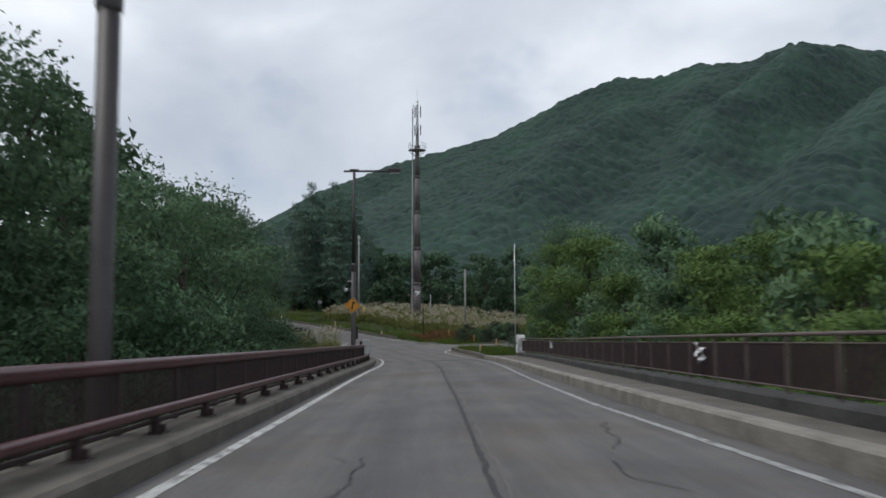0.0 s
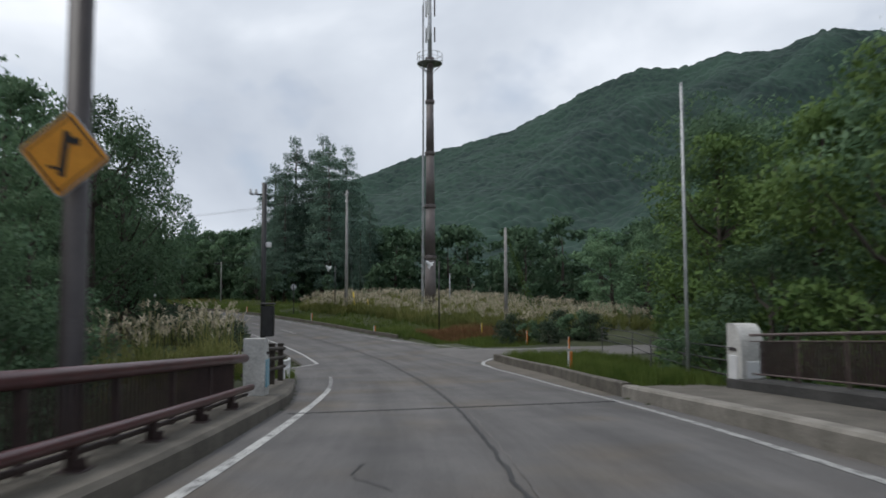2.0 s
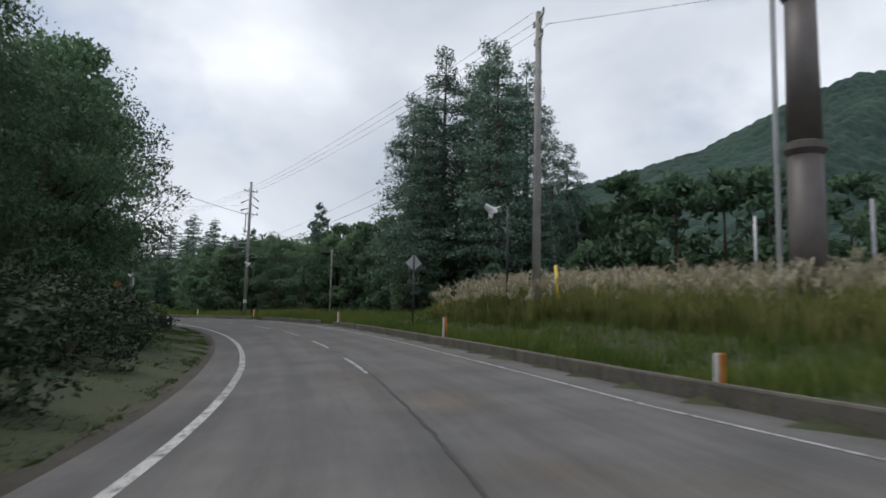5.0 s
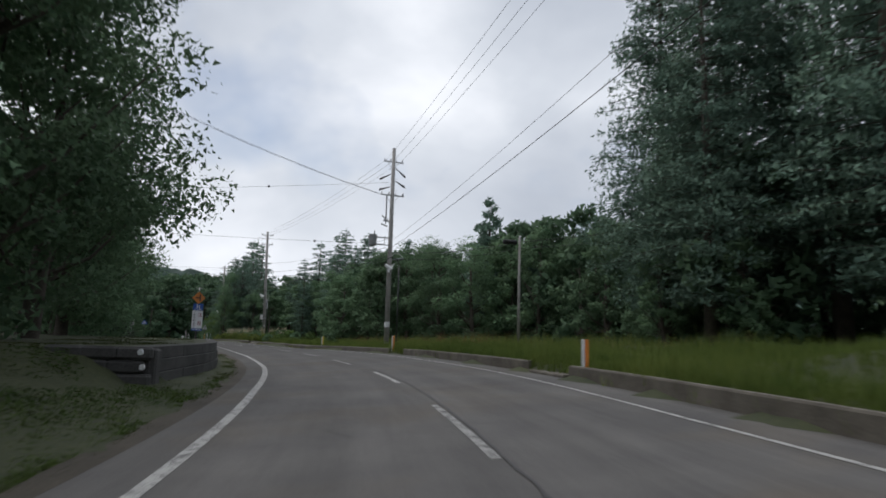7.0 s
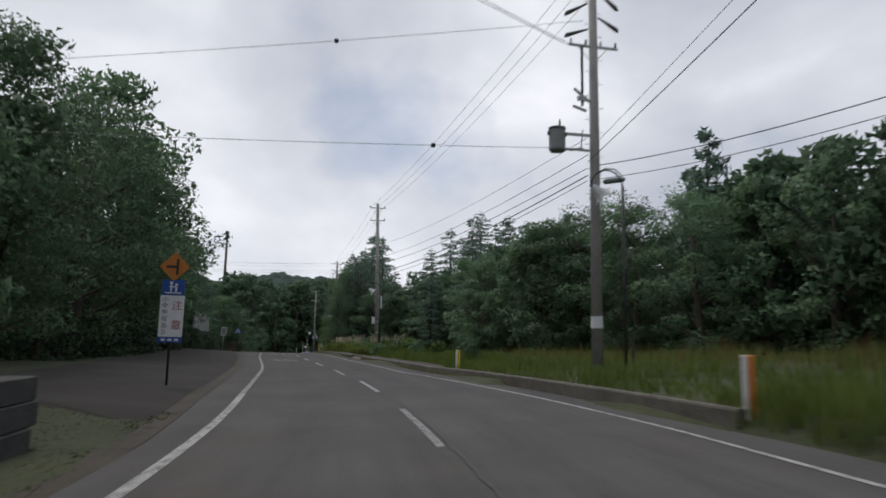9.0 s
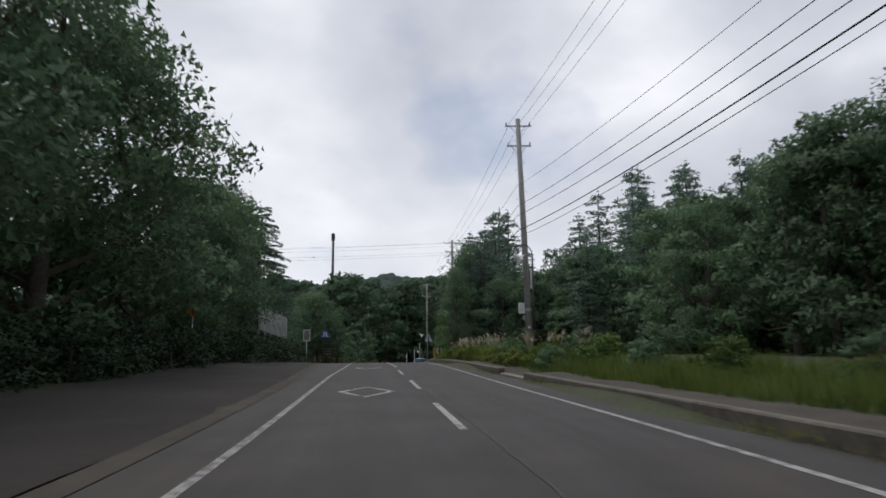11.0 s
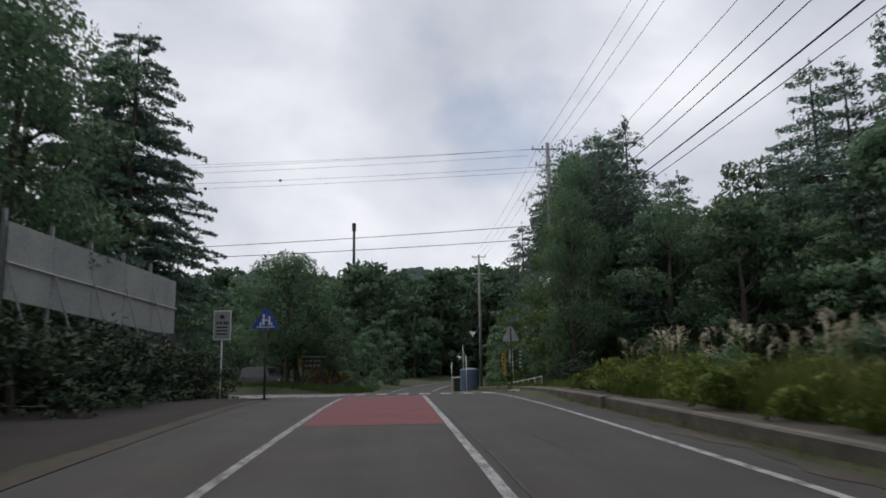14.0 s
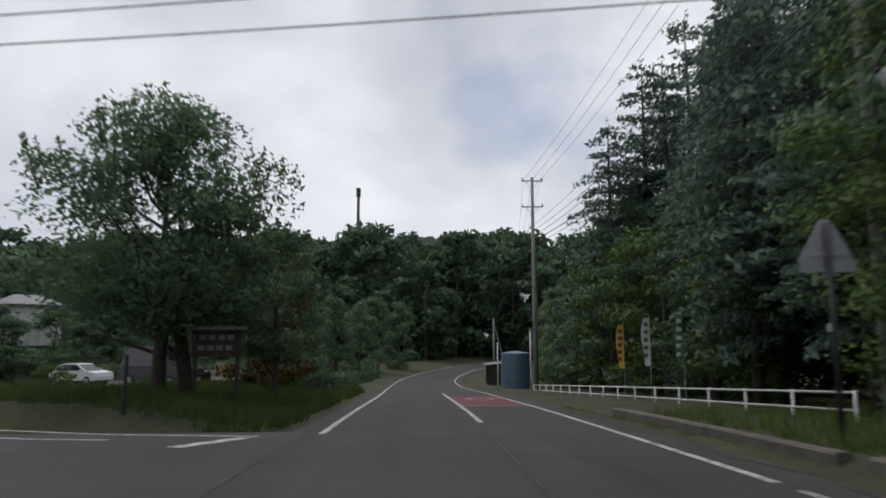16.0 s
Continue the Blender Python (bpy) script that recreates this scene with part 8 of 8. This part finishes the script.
for x, y in ((-0.42, 0.10), (-0.14, 0.10), (0.15, 0.10), (0.42, 0.10), (-0.47, -0.22), (-0.19, -0.22), (0.09, -0.22), (0.38, -0.22)):
    ink(ib, "writing_bar", [square(0.2, 0.15, x, y)], fm, CONCRETE_PALE, 0.006)
# small roofed box by the hedge
nb = thing("post_box", "small dark roofed box with white papers beside the hedge", "box")
px_, py_ = -195.2, 65.9
part("post", Geo().box((px_, py_, ground_z(px_, py_) + 0.5), (0.5, 0.35, 1.6), bevel=0.02), WOOD_DARK, nb)
part("roof", Geo().box((px_, py_, ground_z(px_, py_) + 1.38), (0.7, 0.55, 0.16), bevel=0.05), ROOF_TILE, nb)
part("paper", Geo().box((px_ + 0.26, py_, ground_z(px_, py_) + 1.0), (0.015, 0.26, 0.3)), SIGN_WHITE, nb)
# island marker post
q = thing("marker_post", "slim dark post standing in the island grass", "marker post", "roadside marker posts")
p = Vector((-211.5, 66.4, 0))
part("post", Geo().tube([(p.x, p.y, ground_z(p.x, p.y) - 0.3), (p.x, p.y, ground_z(p.x, p.y) + 1.25)], 0.045, 7), BLACK_STEEL, q)


# ---- parked cars ----
def car(x, y, deg, paint, label, van=False):
    """A parked car: lower body, cabin with windows, wheels, lights and bumpers."""
    z = ground_z(x, y)
    ob = thing("car", label, "car", "parked cars", stand(x, y, z, deg))
    h = 1.85 if van else 1.5
    side = [(-2.1, 0.35), (-2.12, 0.75), (-2.0, 0.95), (-1.15 if not van else -1.75, 1.02), (1.3, 1.0), (2.05, 0.88), (2.15, 0.6), (2.1, 0.32)]
    cab = [(-2.0, 0.95), (-1.75, h - 0.1), (-1.4, h), (0.3 if not van else 0.7, h), (1.25, 1.0)] if van else [(-1.75, 0.98), (-1.25, h - 0.06), (-0.9, h), (0.25, h - 0.02), (1.1, 1.0)]

    def shell(outline, half, inset):
        g = Geo()
        k = len(outline)
        zmax, zmin = max(p[1] for p in outline), min(p[1] for p in outline)
        vs = []
        for sgn in (1, -1):
            for px, pz in outline:
                vs.append((px, sgn * (half - inset * (pz - zmin) / (zmax - zmin)), pz))
        return g.add(vs, [tuple(range(k))[::-1], tuple(range(k, 2 * k))] + [(i, (i + 1) % k, (i + 1) % k + k, i + k) for i in range(k)])
    part("body", shell(side, 0.84, 0.03), paint, ob)
    part("cabin", shell(cab, 0.80, 0.16), paint, ob)
    wa = [(px * 0.93, 1.02 + (pz - 1.0) * 0.82) for px, pz in cab]
    part("side_glazing", shell(wa, 0.815, 0.15), GLASS_DARK, ob)
    part("windscreen", Geo().add([(1.20, -0.66, 1.03), (1.20, 0.66, 1.03), (0.34 if not van else 0.80, 0.58, h - 0.06), (0.34 if not van else 0.80, -0.58, h - 0.06)], [(0, 1, 2, 3)]), GLASS_DARK, ob)
    for wx_ in (-1.3, 1.35):
        for wy_ in (-0.76, 0.76):
            w = part("wheel", Geo().lathe([(0.10, -0.1), (0.26, -0.1), (0.32, -0.07), (0.32, 0.07), (0.26, 0.1), (0.10, 0.1)], 18, (wx_, wy_, 0.32), Matrix.Rotation(radians(90), 3, "X")), RUBBER, ob)
            part("rim", Geo().lathe([(0.0, -0.11), (0.2, -0.105), (0.2, 0.105), (0.0, 0.11)], 14, (wx_, wy_, 0.32), Matrix.Rotation(radians(90), 3, "X")), GALVANISED, w)
    for wy_ in (-0.62, 0.62):
        part("headlight", Geo().box((2.06, wy_, 0.76), (0.12, 0.3, 0.14), bevel=0.03), WHITE_PLASTIC, ob)
        part("tail_light", Geo().box((-2.07, wy_, 0.82), (0.1, 0.2, 0.22), bevel=0.03), SIGN_RED, ob)
        part("mirror", Geo().box((0.85, wy_ * 1.48, 1.08), (0.14, 0.16, 0.12), bevel=0.03), paint, ob)
    part("bumper", Geo().box((2.08, 0, 0.42), (0.16, 1.56, 0.2), bevel=0.06), paint, ob)
    part("bumper", Geo().box((-2.08, 0, 0.44), (0.16, 1.56, 0.2), bevel=0.06), paint, ob)
    part("number_plate", Geo().box((2.17, 0, 0.45), (0.012, 0.33, 0.16)), SIGN_WHITE, ob)
    return ob


# level car park behind the island
def park_fn(u, v):
    return u, v, np.full(len(u), 0.0) + np.array([ground_z(a, b) for a, b in zip(u, v)]) + 0.03


pk = new("car_park", sheet("car_park", np.linspace(-262, -226, 19), np.linspace(44.5, 57, 9), park_fn))
pk.data.materials.append(ASPHALT_OLD)
tagged(pk, "small asphalt car park behind the grass island", "car park", kind="structure")
car(-245.8, 48.3, 70, CAR_WHITE, "white hatchback parked behind the grass island")
car(-228.1, 60.9, 62, CAR_DARK, "dark grey van parked behind the grass island", True)
car(-222.5, 43.0, 80, CAR_WHITE, "white boxy car parked near the side road", True)


# ---- house on the slope ----
def house(x, y, z, deg):
    ob = thing("house", "pale two-storey house with a grey tiled roof on the slope", "house", m=stand(x, y, z, deg))
    part("wall", Geo().box((0, 0, 1.4), (8.0, 6.0, 2.8)).box((-0.6, 0.4, 4.0), (6.2, 4.6, 2.4)), PLASTER, ob)
    def hip(cx, cy, cz, lx, ly, h):
        g = Geo()
        g.add([(cx - lx, cy - ly, cz), (cx + lx, cy - ly, cz), (cx + lx, cy + ly, cz), (cx - lx, cy + ly, cz), (cx - lx * 0.45, cy, cz + h), (cx + lx * 0.45, cy, cz + h), (cx - lx, cy - ly, cz - 0.12), (cx + lx, cy - ly, cz - 0.12), (cx + lx, cy + ly, cz - 0.12), (cx - lx, cy + ly, cz - 0.12)],
              [(0, 1, 5, 4), (1, 2, 5), (2, 3, 4, 5), (3, 0, 4), (0, 6, 7, 1), (1, 7, 8, 2), (2, 8, 9, 3), (3, 9, 6, 0), (9, 8, 7, 6)])
        return g
    part("roof", hip(-0.6, 0.4, 5.2, 3.7, 2.9, 1.3), ROOF_TILE, ob)
    part("lower_roof", hip(0, 0, 2.85, 4.5, 3.5, 0.7), ROOF_TILE, ob)
    for wx_, wz, w in ((-2.4, 1.5, 1.6), (0.4, 1.5, 1.6), (2.7, 1.4, 1.2), (-2.0, 4.1, 1.4), (0.6, 4.1, 1.4)):
        yy = -3.03 if wz < 3 else -1.93
        win = part("window", Geo().box((wx_, yy, wz), (w, 0.1, 1.2), bevel=0.02), GALVANISED, ob)
        part("pane", Geo().box((wx_ - w * 0.24, yy - 0.055, wz), (w * 0.43, 0.02, 1.05)), GLASS_DARK, win)
        part("pane", Geo().box((wx_ + w * 0.24, yy - 0.055, wz), (w * 0.43, 0.02, 1.05)), GLASS_DARK, win)
    for wy_, wz in ((-1.2, 1.5), (1.2, 1.5), (0.4, 4.1)):
        xx = 4.03 if wz < 3 else 2.53
        win = part("window", Geo().box((xx, wy_, wz), (0.1, 1.4, 1.2), bevel=0.02), GALVANISED, ob)
        part("pane", Geo().box((xx + 0.055, wy_, wz), (0.02, 1.2, 1.05)), GLASS_DARK, win)
    return ob


h1 = house(-259.5, 35.5, -3.0, -35)
h1.scale = (0.7, 0.7, 0.72)
h2 = house(-243.0, 31.0, -4.0, -20)
h2.scale = (0.6, 0.6, 0.6)


# ---- overhead cables ----
def cable(points, sag, r=0.012, mat=BLACK_CABLE, label="black overhead cable sagging between poles", balls=()):
    ob = thing("overhead_cable", label, "cable", "overhead cables")
    for i in range(len(points) - 1):
        a, b = Vector(points[i]), Vector(points[i + 1])
        pts = [a.lerp(b, u) - Vector((0, 0, sag * 4 * u * (1 - u))) for u in np.linspace(0, 1, 18)]
        part("span", Geo().tube(pts, r, 5, caps=False), mat, ob, smooth=True)
    for u in balls:
        a, b = Vector(points[0]), Vector(points[1])
        c = a.lerp(b, u) - Vector((0, 0, sag * 4 * u * (1 - u)))
        part("marker_ball", Geo().lathe([(0.0, -0.09), (0.07, -0.06), (0.09, 0), (0.07, 0.06), (0.0, 0.09)], 10, c), BLACK_CABLE, ob)
    return ob


def off(p, n, z):
    return (p[0], p[1] - n, z)


u_, b_, c_, d_, p1_ = (-124.6, 84.35), (-168.75, 82.75), (-208.7, 82.0), (-243.7, 80.7), (-69.4, 74.2)
for n, z1, z2, z3, z4 in ((0.6, 11.05, 11.4, 10.5, 9.0), (0.0, 11.05, 11.4, 10.5, 9.0), (-0.6, 11.05, 11.4, 10.5, 9.0)):
    cable([off(p1_, n, 9.2), off(u_, n, z1), off(b_, n, z2), off(c_, n, z3), off(d_, n, z4), (-300, 86, 4)], 0.5, 0.009, GREY_CABLE, "thin grey power line between the poles")
for n, z1, z2, z3, z4, r in ((0.3, 4.85, 7.4, 8.5, 6.9, 0.009), (0.25, 4.25, 6.2, 7.6, 6.6, 0.013), (0.3, 3.75, 5.6, 7.1, 6.2, 0.014), (0.28, 3.5, 4.7, 6.4, 5.9, 0.022), (0.3, 3.3, 4.3, 6.0, 5.6, 0.012)):
    cable([off(u_, n, z1), off(b_, n, z2), off(c_, n, z3 - 1.5), off(d_, n, z4 - 1.5), (-272, 80.5, -0.6)], 0.55, r, BLACK_CABLE)
cable([off(p1_, 0.25, 4.4), off(u_, 0.25, 4.0)], 0.5, 0.013)
cable([off(p1_, -0.2, 5.8), off(u_, -0.2, 4.85)], 0.5, 0.008, GREY_CABLE, "thin grey wire between two poles")
cable([(-69.4, 74.2, 8.9), (-38.0, 92.0, 10.5)], 0.5, 0.010, GREY_CABLE, "thin grey wire to a pole beyond the field")
cable([(-124.7, 84.4, 3.9), (-111.6, 88.0, 3.3), (-70, 112, 5.0)], 0.3, 0.016)
cable([(-124.7, 84.4, 3.4), (-111.6, 88.0, 2.9), (-70, 113, 4.2)], 0.3, 0.012)
for n in (0.75, 1.0):
    cable([(-124.7, 84.4 - n, 8.3), (-110.6, 52.0 - n, 14.6)], 1.1, 0.012, BLACK_CABLE, "black cable crossing the road to the trees")
cable([(-124.7, 84.0, 9.3), (-131.0, 56.0, 6.6)], 0.2, 0.010, GREY_CABLE, "thin wire crossing the road with a marker ball", (0.31,))
cable([(-124.7, 84.0, 4.5), (-128.0, 56.0, 4.0)], 0.15, 0.010, GREY_CABLE, "thin wire crossing the road with a marker ball", (0.19,))
for k, (z0, z1, r, balls) in enumerate(((5.75, 4.5, 0.020, ()), (4.9, 4.05, 0.020, ()), (9.3, 9.0, 0.010, (0.35, 0.62)), (9.0, 8.6, 0.010, (0.45,)), (10.4, 10.3, 0.009, ()), (10.4, 9.9, 0.009, ()), (10.0, 9.6, 0.009, ()))):
    cable([(-208.7, 82.0 - 0.2 * k, z0), (-212.5, 36.0, z1)], 0.35, r, BLACK_CABLE if r > 0.015 else GREY_CABLE, "black cable crossing above the junction" if r > 0.015 else "thin wire crossing above the junction", balls)


# ---- climbing vine on the stay of the short field pole ----
vine = thing("vine", "green vine climbing a slanting stay wire", "climbing plant")
rng = np.random.default_rng(8)
u = rng.uniform(0, 1, 700)
a, b = np.array([-46.8, 69.0, 3.0]), np.array([-44.9, 70.8, -4.4])
c = a + (b - a) * u[:, None] + rng.normal(size=(700, 3)) * (0.06 + 0.30 * u[:, None] ** 2)
part("leaves", leaf_mesh("leaves", c, 0.16, rng, corners=4), LEAF_BRIGHT, vine)
part("stay_wire", Geo().tube([a, b], 0.012, 5), GREY_CABLE, vine)
plant("autumn", -41.2, 61.8, 0.13, 0.10)
plant("autumn", -42.6, 63.0, 0.12, 0.09)
